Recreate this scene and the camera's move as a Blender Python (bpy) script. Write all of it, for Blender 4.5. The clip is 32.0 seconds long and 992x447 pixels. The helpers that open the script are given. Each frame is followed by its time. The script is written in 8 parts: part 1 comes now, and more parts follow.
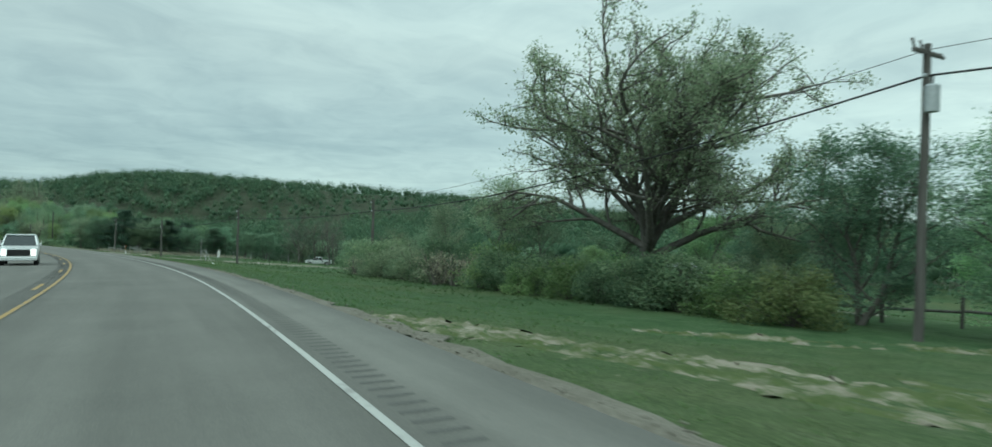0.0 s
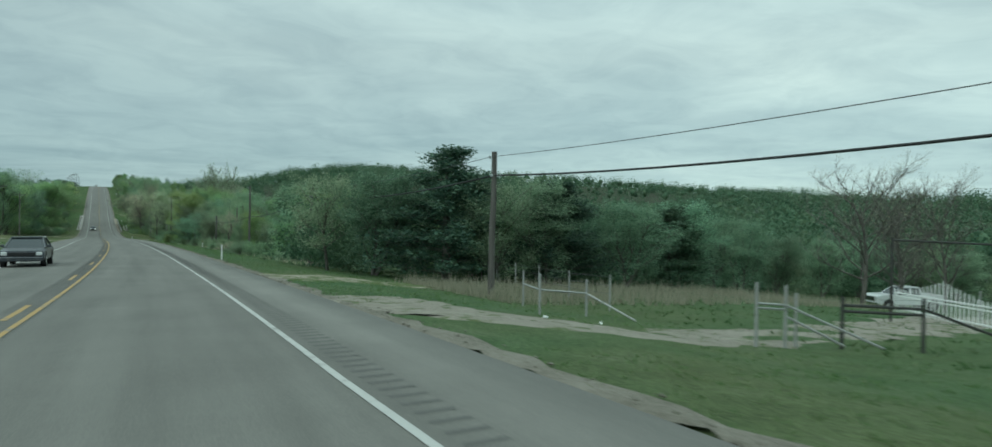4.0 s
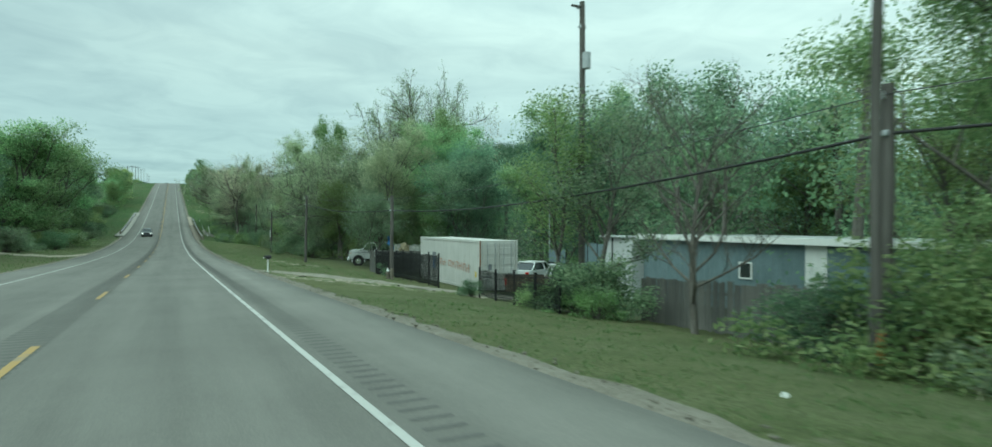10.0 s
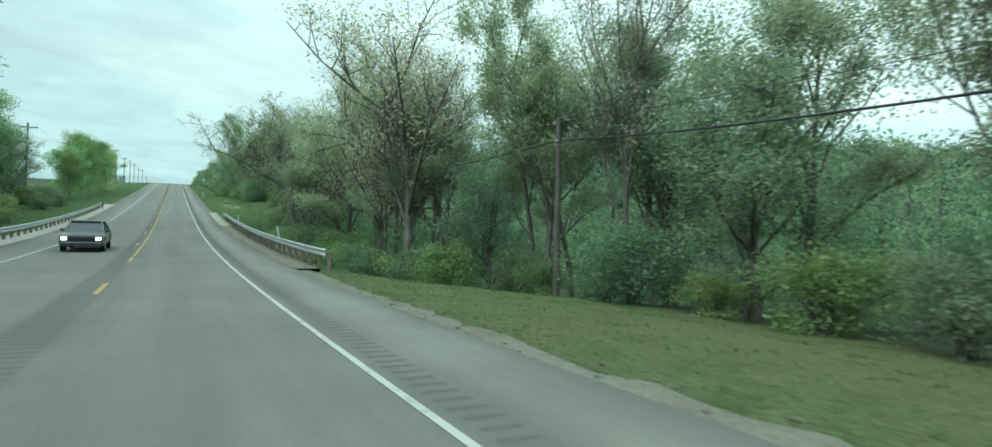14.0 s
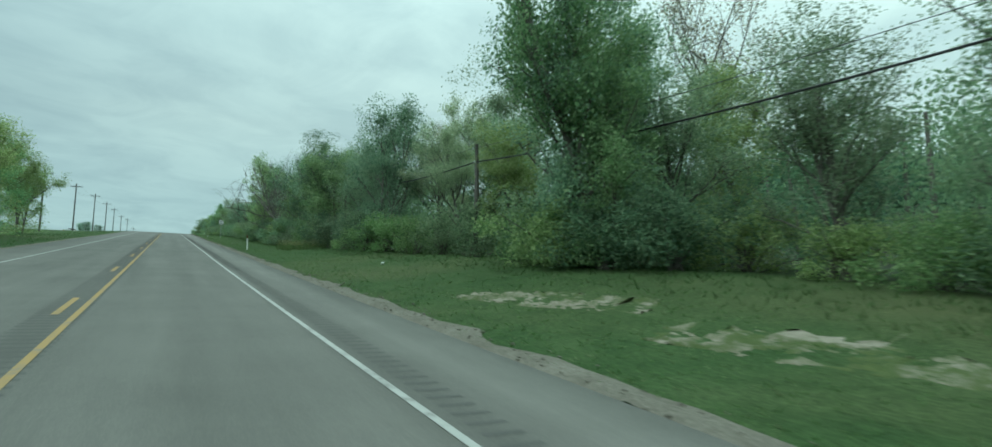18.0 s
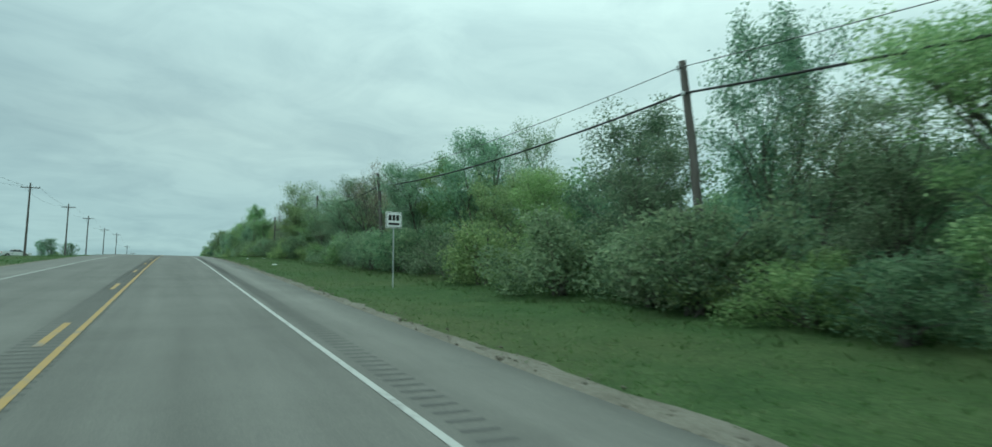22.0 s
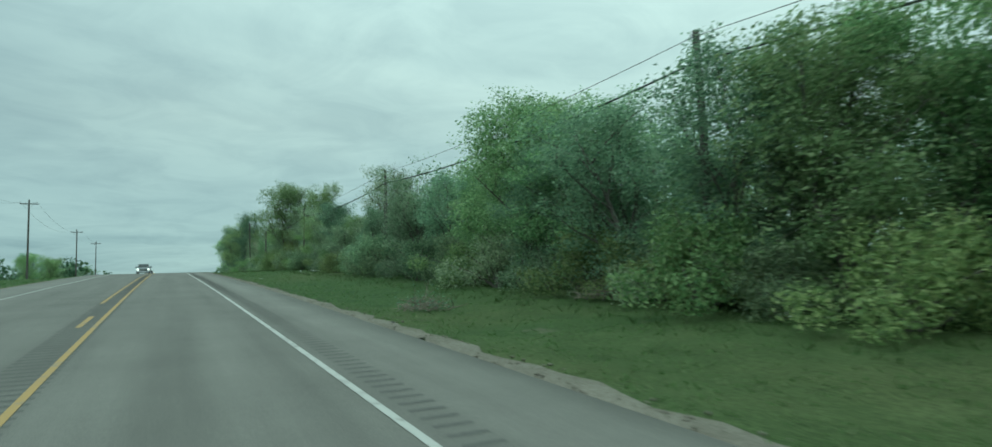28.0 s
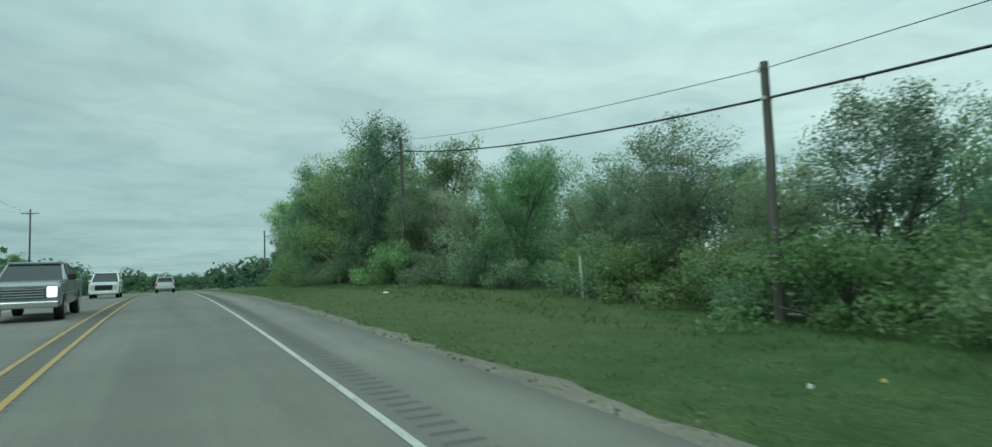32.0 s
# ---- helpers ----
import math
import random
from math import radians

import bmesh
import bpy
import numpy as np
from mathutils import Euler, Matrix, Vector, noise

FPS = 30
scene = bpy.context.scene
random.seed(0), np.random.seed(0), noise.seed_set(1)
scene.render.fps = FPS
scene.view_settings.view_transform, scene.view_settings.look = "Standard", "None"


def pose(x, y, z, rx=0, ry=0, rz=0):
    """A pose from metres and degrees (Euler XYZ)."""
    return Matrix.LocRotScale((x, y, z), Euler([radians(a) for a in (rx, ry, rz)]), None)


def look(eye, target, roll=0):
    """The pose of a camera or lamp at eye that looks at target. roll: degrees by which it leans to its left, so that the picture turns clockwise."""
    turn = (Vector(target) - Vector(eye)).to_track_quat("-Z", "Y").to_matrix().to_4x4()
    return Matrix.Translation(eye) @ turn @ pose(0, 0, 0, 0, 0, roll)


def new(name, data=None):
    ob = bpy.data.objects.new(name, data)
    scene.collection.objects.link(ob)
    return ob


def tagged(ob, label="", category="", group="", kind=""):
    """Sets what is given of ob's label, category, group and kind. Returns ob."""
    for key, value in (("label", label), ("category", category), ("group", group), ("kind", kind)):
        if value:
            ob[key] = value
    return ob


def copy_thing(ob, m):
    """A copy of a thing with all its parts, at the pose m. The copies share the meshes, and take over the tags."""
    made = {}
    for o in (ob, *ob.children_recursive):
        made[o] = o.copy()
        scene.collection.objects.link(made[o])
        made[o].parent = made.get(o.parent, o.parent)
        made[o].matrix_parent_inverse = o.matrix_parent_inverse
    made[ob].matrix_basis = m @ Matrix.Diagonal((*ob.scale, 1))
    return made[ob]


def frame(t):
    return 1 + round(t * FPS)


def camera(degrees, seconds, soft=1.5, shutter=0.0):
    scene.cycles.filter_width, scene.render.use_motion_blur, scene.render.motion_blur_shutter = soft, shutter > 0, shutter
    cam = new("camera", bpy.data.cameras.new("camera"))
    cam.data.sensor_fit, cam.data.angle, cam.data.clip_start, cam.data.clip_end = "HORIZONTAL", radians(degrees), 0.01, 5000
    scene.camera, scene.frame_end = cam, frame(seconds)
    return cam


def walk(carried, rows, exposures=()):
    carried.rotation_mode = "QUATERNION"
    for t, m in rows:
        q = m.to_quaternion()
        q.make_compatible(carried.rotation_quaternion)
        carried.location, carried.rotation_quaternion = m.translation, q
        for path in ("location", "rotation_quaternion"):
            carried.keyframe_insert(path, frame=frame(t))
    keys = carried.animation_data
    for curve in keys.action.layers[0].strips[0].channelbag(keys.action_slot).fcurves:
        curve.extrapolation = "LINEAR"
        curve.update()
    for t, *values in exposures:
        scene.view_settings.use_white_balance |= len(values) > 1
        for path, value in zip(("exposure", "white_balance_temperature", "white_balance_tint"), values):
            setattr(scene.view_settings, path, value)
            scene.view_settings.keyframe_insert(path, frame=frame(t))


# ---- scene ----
cam = camera(76.18, 32.0, soft=1.5, shutter=0.12)
PATH = [
    (0.0, -22.798, -0.036, 1.599, 90.07, -1.81, -45.91),
    (0.5, -18.621, 13.003, 1.159, 89.91, -1.81, -44.23),
    (1.0, -14.945, 26.059, 0.668, 89.79, -1.61, -42.18),
    (1.5, -11.816, 39.124, 0.148, 89.64, -1.45, -40.52),
    (2.0, -9.180, 52.163, -0.382, 89.40, -1.50, -38.47),
    (2.5, -7.022, 65.157, -0.902, 89.39, -1.21, -36.77),
    (3.0, -5.279, 78.080, -1.392, 89.75, -1.12, -35.11),
    (3.5, -3.937, 90.918, -1.846, 89.57, -0.89, -33.68),
    (4.0, -2.908, 103.653, -2.258, 89.62, -0.95, -32.25),
    (4.5, -2.016, 116.328, -2.646, 89.65, -1.18, -31.14),
    (5.0, -1.302, 129.009, -3.029, 89.88, -1.25, -30.15),
    (5.5, -0.715, 141.689, -3.379, 90.21, -1.39, -29.58),
    (6.0, -0.244, 154.368, -3.669, 90.48, -1.62, -29.13),
    (6.5, 0.074, 167.045, -3.931, 90.44, -1.95, -28.97),
    (7.0, 0.304, 179.717, -4.195, 90.37, -1.75, -28.44),
    (7.5, 0.377, 192.383, -4.463, 90.41, -1.66, -28.13),
    (8.0, 0.391, 205.043, -4.734, 90.17, -0.98, -27.78),
    (8.5, 0.405, 217.702, -5.027, 90.22, -0.83, -27.64),
    (9.0, 0.387, 230.368, -5.358, 90.07, -0.69, -27.46),
    (9.5, 0.336, 243.041, -5.717, 90.04, -0.52, -27.35),
    (10.0, 0.286, 255.721, -6.093, 89.85, -0.18, -27.11),
    (10.5, 0.210, 268.408, -6.476, 89.86, -0.14, -26.95),
    (11.0, 0.136, 281.102, -6.861, 89.89, -0.29, -26.95),
    (11.5, 0.059, 293.803, -7.241, 90.01, -0.33, -26.63),
    (12.0, -0.017, 306.511, -7.612, 90.04, -0.56, -26.55),
    (12.5, -0.025, 319.224, -7.935, 90.24, -0.89, -26.33),
    (13.0, -0.032, 331.937, -8.168, 90.64, -1.05, -26.40),
    (13.5, -0.079, 344.652, -8.305, 91.06, -1.26, -26.64),
    (14.0, -0.126, 357.368, -8.336, 91.69, -1.02, -26.98),
    (14.5, -0.166, 370.086, -8.238, 92.39, -0.84, -27.13),
    (15.0, -0.205, 382.804, -7.985, 92.97, -0.72, -27.20),
    (15.5, -0.291, 395.524, -7.548, 93.53, -0.64, -27.22),
    (16.0, -0.376, 408.246, -6.896, 94.18, -0.73, -27.28),
    (16.5, -0.391, 420.943, -6.064, 95.05, -0.72, -27.31),
    (17.0, -0.404, 433.589, -5.089, 96.02, -0.96, -27.32),
    (17.5, -0.414, 446.186, -4.028, 96.63, -1.25, -27.57),
    (18.0, -0.423, 458.732, -2.936, 96.68, -0.69, -27.50),
    (18.5, -0.389, 471.228, -1.813, 97.10, -0.10, -27.09),
    (19.0, -0.355, 483.674, -0.661, 97.21, 0.24, -26.89),
    (19.5, -0.381, 496.069, 0.512, 97.33, 0.48, -26.71),
    (20.0, -0.407, 508.415, 1.699, 97.33, 0.58, -26.74),
    (20.5, -0.410, 520.776, 2.891, 97.39, 0.58, -26.81),
    (21.0, -0.412, 533.219, 4.080, 97.36, 0.50, -26.79),
    (21.5, -0.384, 545.744, 5.268, 97.39, 0.78, -26.89),
    (22.0, -0.356, 558.350, 6.459, 97.45, 0.61, -27.01),
    (22.5, -0.335, 571.039, 7.668, 97.33, 0.73, -27.18),
    (23.0, -0.314, 583.809, 8.913, 97.63, 0.56, -27.11),
    (23.5, -0.277, 596.661, 10.164, 97.38, 0.68, -27.04),
    (24.0, -0.240, 609.594, 11.393, 97.04, 0.83, -27.16),
    (24.5, -0.264, 622.534, 12.585, 96.77, 0.96, -26.92),
    (25.0, -0.288, 635.405, 13.724, 96.87, 1.11, -27.13),
    (25.5, -0.278, 648.207, 14.811, 96.57, 1.36, -27.20),
    (26.0, -0.268, 660.939, 15.842, 96.26, 1.36, -27.25),
    (26.5, -0.271, 673.602, 16.825, 96.08, 1.45, -27.28),
    (27.0, -0.273, 686.196, 17.765, 95.97, 1.62, -27.28),
    (27.5, -0.261, 698.720, 18.634, 95.78, 1.90, -27.27),
    (28.0, -0.248, 711.175, 19.406, 95.30, 2.19, -27.38),
    (28.5, -0.235, 723.534, 20.107, 95.01, 2.01, -27.46),
    (29.0, -0.222, 735.771, 20.764, 94.60, 1.57, -27.38),
    (29.5, -0.252, 747.884, 21.380, 94.66, 1.32, -27.51),
    (30.0, -0.281, 759.874, 21.959, 94.53, 1.36, -27.20),
    (30.5, -0.257, 771.742, 22.509, 94.28, 1.34, -27.50),
    (31.0, -0.211, 783.486, 23.039, 94.16, 1.31, -27.59),
    (31.5, -0.090, 795.107, 23.530, 94.22, 1.45, -27.60),
    (32.0, 0.054, 806.605, 23.964, 94.09, 1.83, -27.78),
]
walk(cam, [(r[0], pose(*r[1:])) for r in PATH], exposures=[
    (0.0, 0.05, 5800, -14), (1.0, -0.05, 5800, -13), (4.5, -0.05, 5800, -13), (8.0, -0.05, 5750, -21), (9.0, 0.0, 5750, -24), (10.0, 0.36, 5750, -22), (11.0, 0.32, 5750, -22),
    (12.0, 0.76, 5750, -22), (13.0, 0.64, 5750, -22), (16.0, 0.84, 5700, -13), (17.0, 0.28, 5700, -19), (18.0, 0.15, 5650, -20), (20.0, 0.28, 5650, -20),
    (22.0, 0.1, 5650, -20), (25.0, 0.05, 5650, -20), (28.0, 0.05, 5700, -22), (32.0, 0.05, 5750, -20)])

# ---- world, sun ----
SUN_AZ, SUN_EL = radians(105), radians(50)
GLOW_AZ, GLOW_EL = radians(-80), radians(35)
world = bpy.data.worlds.new("overcast_sky")
scene.world = world
world.use_nodes = True
wt = world.node_tree
wt.nodes.clear()


def wn(kind, **kw):
    n = wt.nodes.new(kind)
    for k, v in kw.items():
        n.inputs[k].default_value = v
    return n


w_out, w_bg = wn("ShaderNodeOutputWorld"), wn("ShaderNodeBackground", Strength=0.90)
w_sky = wn("ShaderNodeTexSky")
w_sky.sky_type, w_sky.sun_disc = "NISHITA", False
w_sky.sun_elevation, w_sky.sun_rotation = SUN_EL, -SUN_AZ
w_tc, w_sep = wn("ShaderNodeTexCoord"), wn("ShaderNodeSeparateXYZ")
wt.links.new(w_tc.outputs["Generated"], w_sep.inputs[0])


def wmath(op, a, b):
    n = wt.nodes.new("ShaderNodeMath")
    n.operation = op
    for i, v in enumerate((a, b)):
        if isinstance(v, (int, float)):
            n.inputs[i].default_value = v
        else:
            wt.links.new(v, n.inputs[i])
    return n.outputs[0]


def wmix(kind, fac, a, b):
    n = wt.nodes.new("ShaderNodeMix")
    n.data_type, n.blend_type = "RGBA", kind
    for k, v in ((0, fac), (6, a), (7, b)):
        if isinstance(v, (int, float, tuple)):
            n.inputs[k].default_value = v
        else:
            wt.links.new(v, n.inputs[k])
    return n.outputs[2]


w_h = wmath("ADD", wmath("MAXIMUM", w_sep.outputs[2], 0.0), 0.10)
w_cu = wt.nodes.new("ShaderNodeCombineXYZ")
wt.links.new(wmath("DIVIDE", w_sep.outputs[0], w_h), w_cu.inputs[0])
wt.links.new(wmath("DIVIDE", w_sep.outputs[1], w_h), w_cu.inputs[1])


def wnoise(scale, detail, rough, distort):
    n = wn("ShaderNodeTexNoise", Scale=scale, Detail=detail, Roughness=rough, Distortion=distort)
    wt.links.new(w_cu.outputs[0], n.inputs["Vector"])
    return n.outputs[0]


def wramp(src, stops):
    n = wt.nodes.new("ShaderNodeValToRGB")
    e = n.color_ramp.elements
    e[0].position, e[0].color = stops[0][0], (*stops[0][1], 1)
    e[1].position, e[1].color = stops[-1][0], (*stops[-1][1], 1)
    for p, c in stops[1:-1]:
        q = e.new(p)
        q.color = (*c, 1)
    wt.links.new(src, n.inputs[0])
    return n.outputs[0]


# layers of stratus: broad bands, and finer mottling
broad = wramp(wnoise(0.42, 5, 0.55, 0.6), [(0.34, (0.50, 0.545, 0.575)), (0.52, (0.66, 0.69, 0.70)), (0.68, (0.80, 0.815, 0.80))])
fine_c = wramp(wnoise(2.3, 6, 0.62, 0.9), [(0.33, (0.89, 0.90, 0.91)), (0.60, (1.03, 1.03, 1.02))])
clouds = wmix("MULTIPLY", 1.0, broad, fine_c)
# brighter about one direction, well away from the sun lamp's
w_dot = wt.nodes.new("ShaderNodeVectorMath")
w_dot.operation = "DOT_PRODUCT"
wt.links.new(w_tc.outputs["Generated"], w_dot.inputs[0])
w_dot.inputs[1].default_value = (-math.sin(GLOW_AZ) * math.cos(GLOW_EL), math.cos(GLOW_AZ) * math.cos(GLOW_EL), math.sin(GLOW_EL))
sky_glow = wramp(w_dot.outputs["Value"], [(0.0, (0.77, 0.81, 0.84)), (0.15, (0.83, 0.86, 0.88)), (0.6, (1.07, 1.08, 1.07)), (1.0, (1.32, 1.31, 1.26))])
clouds = wmix("MULTIPLY", 1.0, clouds, sky_glow)
# an overcast sky is brighter overhead than at the horizon
low = wramp(w_sep.outputs[2], [(0.0, (0.90, 0.95, 0.97)), (0.25, (1.0, 1.0, 1.0)), (0.4, (1.2, 1.2, 1.2)), (0.65, (1.75, 1.75, 1.75)), (1.0, (2.3, 2.3, 2.3))])
clouds = wmix("MULTIPLY", 1.0, clouds, low)
w_dim = wmix("MULTIPLY", 1.0, w_sky.outputs[0], (0.10, 0.10, 0.10, 1))
wt.links.new(wmix("MIX", 0.90, w_dim, clouds), w_bg.inputs[0])
wt.links.new(w_bg.outputs[0], w_out.inputs[0])

# sun put at the left and behind to light the roadside trees
sun = new("sun", bpy.data.lights.new("sun", "SUN"))
sun.data.energy, sun.data.angle, sun.data.color = 1.5, radians(60), (1.0, 0.97, 0.92)
sun.matrix_world = look((0, 0, 300), (-math.sin(SUN_AZ + math.pi) * 300, math.cos(SUN_AZ + math.pi) * 300, 300 - 300 * math.tan(SUN_EL)))

# ---- materials ----


def mat(name, rough=0.8, metal=0.0, spec=0.3):
    m = bpy.data.materials.new(name)
    m.use_nodes = True
    b = m.node_tree.nodes["Principled BSDF"]
    b.inputs["Roughness"].default_value, b.inputs["Metallic"].default_value = rough, metal
    b.inputs["Specular IOR Level"].default_value = spec
    return m, m.node_tree, b


def node(t, kind, **kw):
    n = t.nodes.new(kind)
    for k, v in kw.items():
        n.inputs[k].default_value = v
    return n


def noise_of(t, scale, detail=4, rough=0.6, coord="Object", stretch=None):
    tc = t.nodes.new("ShaderNodeTexCoord")
    src = tc.outputs[coord]
    if stretch:
        mp = t.nodes.new("ShaderNodeMapping")
        mp.inputs["Scale"].default_value = stretch
        t.links.new(src, mp.inputs[0])
        src = mp.outputs[0]
    n = node(t, "ShaderNodeTexNoise", Scale=scale, Detail=detail, Roughness=rough)
    t.links.new(src, n.inputs["Vector"])
    return n.outputs[0]


def ramp(t, src, stops):
    n = t.nodes.new("ShaderNodeValToRGB")
    e = n.color_ramp.elements
    e[0].position, e[0].color = stops[0][0], (*stops[0][1], 1)
    e[1].position, e[1].color = stops[-1][0], (*stops[-1][1], 1)
    for p, c in stops[1:-1]:
        q = e.new(p)
        q.color = (*c, 1)
    t.links.new(src, n.inputs[0])
    return n.outputs[0]


def mixc(t, fac, a, b, kind="MIX"):
    n = t.nodes.new("ShaderNodeMix")
    n.data_type, n.blend_type = "RGBA", kind
    for k, v in ((0, fac), (6, a), (7, b)):
        if isinstance(v, (int, float)):
            n.inputs[k].default_value = v
        elif isinstance(v, tuple):
            n.inputs[k].default_value = (*v, 1) if len(v) == 3 else v
        else:
            t.links.new(v, n.inputs[k])
    return n.outputs[2]


def bump(t, b, src, strength=0.4, dist=0.02):
    n = node(t, "ShaderNodeBump", Strength=strength, Distance=dist)
    t.links.new(src, n.inputs["Height"])
    t.links.new(n.outputs[0], b.inputs["Normal"])


def plain(name, col, rough=0.6, metal=0.0, vary=0.18, scale=6.0, spec=0.3, bumpy=0.15):
    """A painted or solid surface with faint mottling and grime."""
    m, t, b = mat(name, rough, metal, spec)
    lo = tuple(c * (1 - vary) for c in col)
    hi = tuple(min(c * (1 + vary), 1) for c in col)
    fine = noise_of(t, scale * 7, 3)
    c = mixc(t, 0.35, ramp(t, noise_of(t, scale, 5), [(0.3, lo), (0.7, hi)]), ramp(t, fine, [(0.3, lo), (0.7, hi)]))
    t.links.new(c, b.inputs["Base Color"])
    if bumpy:
        bump(t, b, fine, bumpy, 0.01)
    return m


def leaf_mat(name, stops, trans=0.35, rough=0.6):
    """Leaves: each leaf its own shade, each plant its own hue, some light passing through."""
    m, t, b = mat(name, rough, 0, 0.25)
    geo, info = t.nodes.new("ShaderNodeNewGeometry"), t.nodes.new("ShaderNodeObjectInfo")
    c1 = ramp(t, geo.outputs["Random Per Island"], stops)
    hsv = node(t, "ShaderNodeHueSaturation")
    mr = node(t, "ShaderNodeMapRange", **{"To Min": 0.475, "To Max": 0.525})
    t.links.new(info.outputs["Random"], mr.inputs[0])
    t.links.new(mr.outputs[0], hsv.inputs["Hue"])
    mv = node(t, "ShaderNodeMapRange", **{"To Min": 0.72, "To Max": 1.30})
    mu = t.nodes.new("ShaderNodeMath")
    mu.operation = "FRACT"
    m3 = t.nodes.new("ShaderNodeMath")
    m3.operation = "MULTIPLY"
    m3.inputs[1].default_value = 7.31
    t.links.new(info.outputs["Random"], m3.inputs[0])
    t.links.new(m3.outputs[0], mu.inputs[0])
    t.links.new(mu.outputs[0], mv.inputs[0])
    t.links.new(mv.outputs[0], hsv.inputs["Value"])
    t.links.new(c1, hsv.inputs["Color"])
    t.links.new(hsv.outputs[0], b.inputs["Base Color"])
    tr = t.nodes.new("ShaderNodeBsdfTranslucent")
    t.links.new(hsv.outputs[0], tr.inputs[0])
    mx = node(t, "ShaderNodeMixShader", Fac=trans)
    t.links.new(b.outputs[0], mx.inputs[1])
    t.links.new(tr.outputs[0], mx.inputs[2])
    t.links.new(mx.outputs[0], t.nodes["Material Output"].inputs[0])
    return m


M_LEAF = leaf_mat("leaf_spring", [(0.0, (0.134, 0.226, 0.100)), (0.5, (0.242, 0.361, 0.164)), (1.0, (0.395, 0.503, 0.265))], 0.6)
M_LEAF_YEL = leaf_mat("leaf_lime", [(0.0, (0.155, 0.240, 0.085)), (0.5, (0.240, 0.335, 0.130)), (1.0, (0.365, 0.440, 0.225))], 0.6)
M_LEAF_OLV = leaf_mat("leaf_olive", [(0.0, (0.130, 0.195, 0.115)), (0.5, (0.225, 0.300, 0.180)), (1.0, (0.370, 0.430, 0.290))], 0.6)
M_LEAF_PALE = leaf_mat("leaf_new", [(0.0, (0.22, 0.285, 0.165)), (0.5, (0.335, 0.40, 0.245)), (1.0, (0.46, 0.50, 0.35))], 0.68)
M_LEAF_DARK = leaf_mat("leaf_dark", [(0.0, (0.110, 0.186, 0.123)), (0.5, (0.207, 0.318, 0.198)), (1.0, (0.330, 0.443, 0.291))], 0.6)
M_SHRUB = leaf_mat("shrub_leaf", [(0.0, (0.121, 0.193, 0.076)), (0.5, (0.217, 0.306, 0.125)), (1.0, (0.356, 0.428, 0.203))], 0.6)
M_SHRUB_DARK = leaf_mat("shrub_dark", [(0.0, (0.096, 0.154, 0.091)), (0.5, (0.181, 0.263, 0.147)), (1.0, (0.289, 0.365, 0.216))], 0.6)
M_BUD = leaf_mat("leaf_bud", [(0.0, (0.244, 0.227, 0.176)), (0.5, (0.342, 0.325, 0.237)), (1.0, (0.471, 0.471, 0.299))], 0.45)
M_CEDAR = leaf_mat("cedar_needles", [(0.0, (0.028, 0.059, 0.039)), (0.6, (0.059, 0.104, 0.064)), (1.0, (0.105, 0.147, 0.088))], 0.3)
M_GRASS = leaf_mat("grass_blades", [(0.0, (0.067, 0.119, 0.033)), (0.55, (0.103, 0.163, 0.050)), (1.0, (0.183, 0.202, 0.106))], 0.5)
M_DRYGRASS = leaf_mat("dry_grass", [(0.0, (0.26, 0.25, 0.175)), (1.0, (0.46, 0.44, 0.33))], 0.5)


def woods_mat(name, stops, trans=0.35):
    """A wood seen as a whole: the hue changes from tree to tree, the shade from leaf to leaf."""
    m, t, b = mat(name, 0.65, 0, 0.2)
    geo = t.nodes.new("ShaderNodeNewGeometry")
    c = ramp(t, noise_of(t, 0.13, 3, 0.65), stops)
    c = mixc(t, 1.0, c, ramp(t, geo.outputs["Random Per Island"], [(0.0, (0.80, 0.80, 0.82)), (1.0, (1.20, 1.19, 1.15))]), "MULTIPLY")
    t.links.new(c, b.inputs["Base Color"])
    tr = t.nodes.new("ShaderNodeBsdfTranslucent")
    t.links.new(c, tr.inputs[0])
    mx = node(t, "ShaderNodeMixShader", Fac=trans)
    t.links.new(b.outputs[0], mx.inputs[1])
    t.links.new(tr.outputs[0], mx.inputs[2])
    t.links.new(mx.outputs[0], t.nodes["Material Output"].inputs[0])
    return m


M_WOODS = woods_mat("far_woods", [(0.30, (0.045, 0.094, 0.058)), (0.42, (0.071, 0.133, 0.074)), (0.52, (0.094, 0.155, 0.091)), (0.60, (0.121, 0.178, 0.098)), (0.70, (0.112, 0.143, 0.116))])
M_WOODS_NEAR = woods_mat("near_woods", [(0.30, (0.105, 0.185, 0.120)), (0.45, (0.190, 0.300, 0.165)), (0.58, (0.270, 0.375, 0.210)), (0.70, (0.330, 0.380, 0.255))], 0.6)

m, t, b = mat("bark", 0.95, 0, 0.15)
g1 = noise_of(t, 5.0, 6, 0.7, stretch=(1, 1, 0.25))
t.links.new(ramp(t, g1, [(0.3, (0.066, 0.060, 0.053)), (0.55, (0.140, 0.130, 0.115)), (0.8, (0.25, 0.238, 0.216))]), b.inputs["Base Color"])
bump(t, b, g1, 0.8, 0.03)
M_BARK = m

m, t, b = mat("pole_wood", 0.9, 0, 0.2)
g1 = noise_of(t, 9.0, 5, 0.65, stretch=(1, 1, 0.05))
t.links.new(ramp(t, g1, [(0.3, (0.062, 0.057, 0.052)), (0.6, (0.120, 0.112, 0.103)), (0.85, (0.21, 0.20, 0.186))]), b.inputs["Base Color"])
bump(t, b, g1, 0.5, 0.01)
M_POLE = m

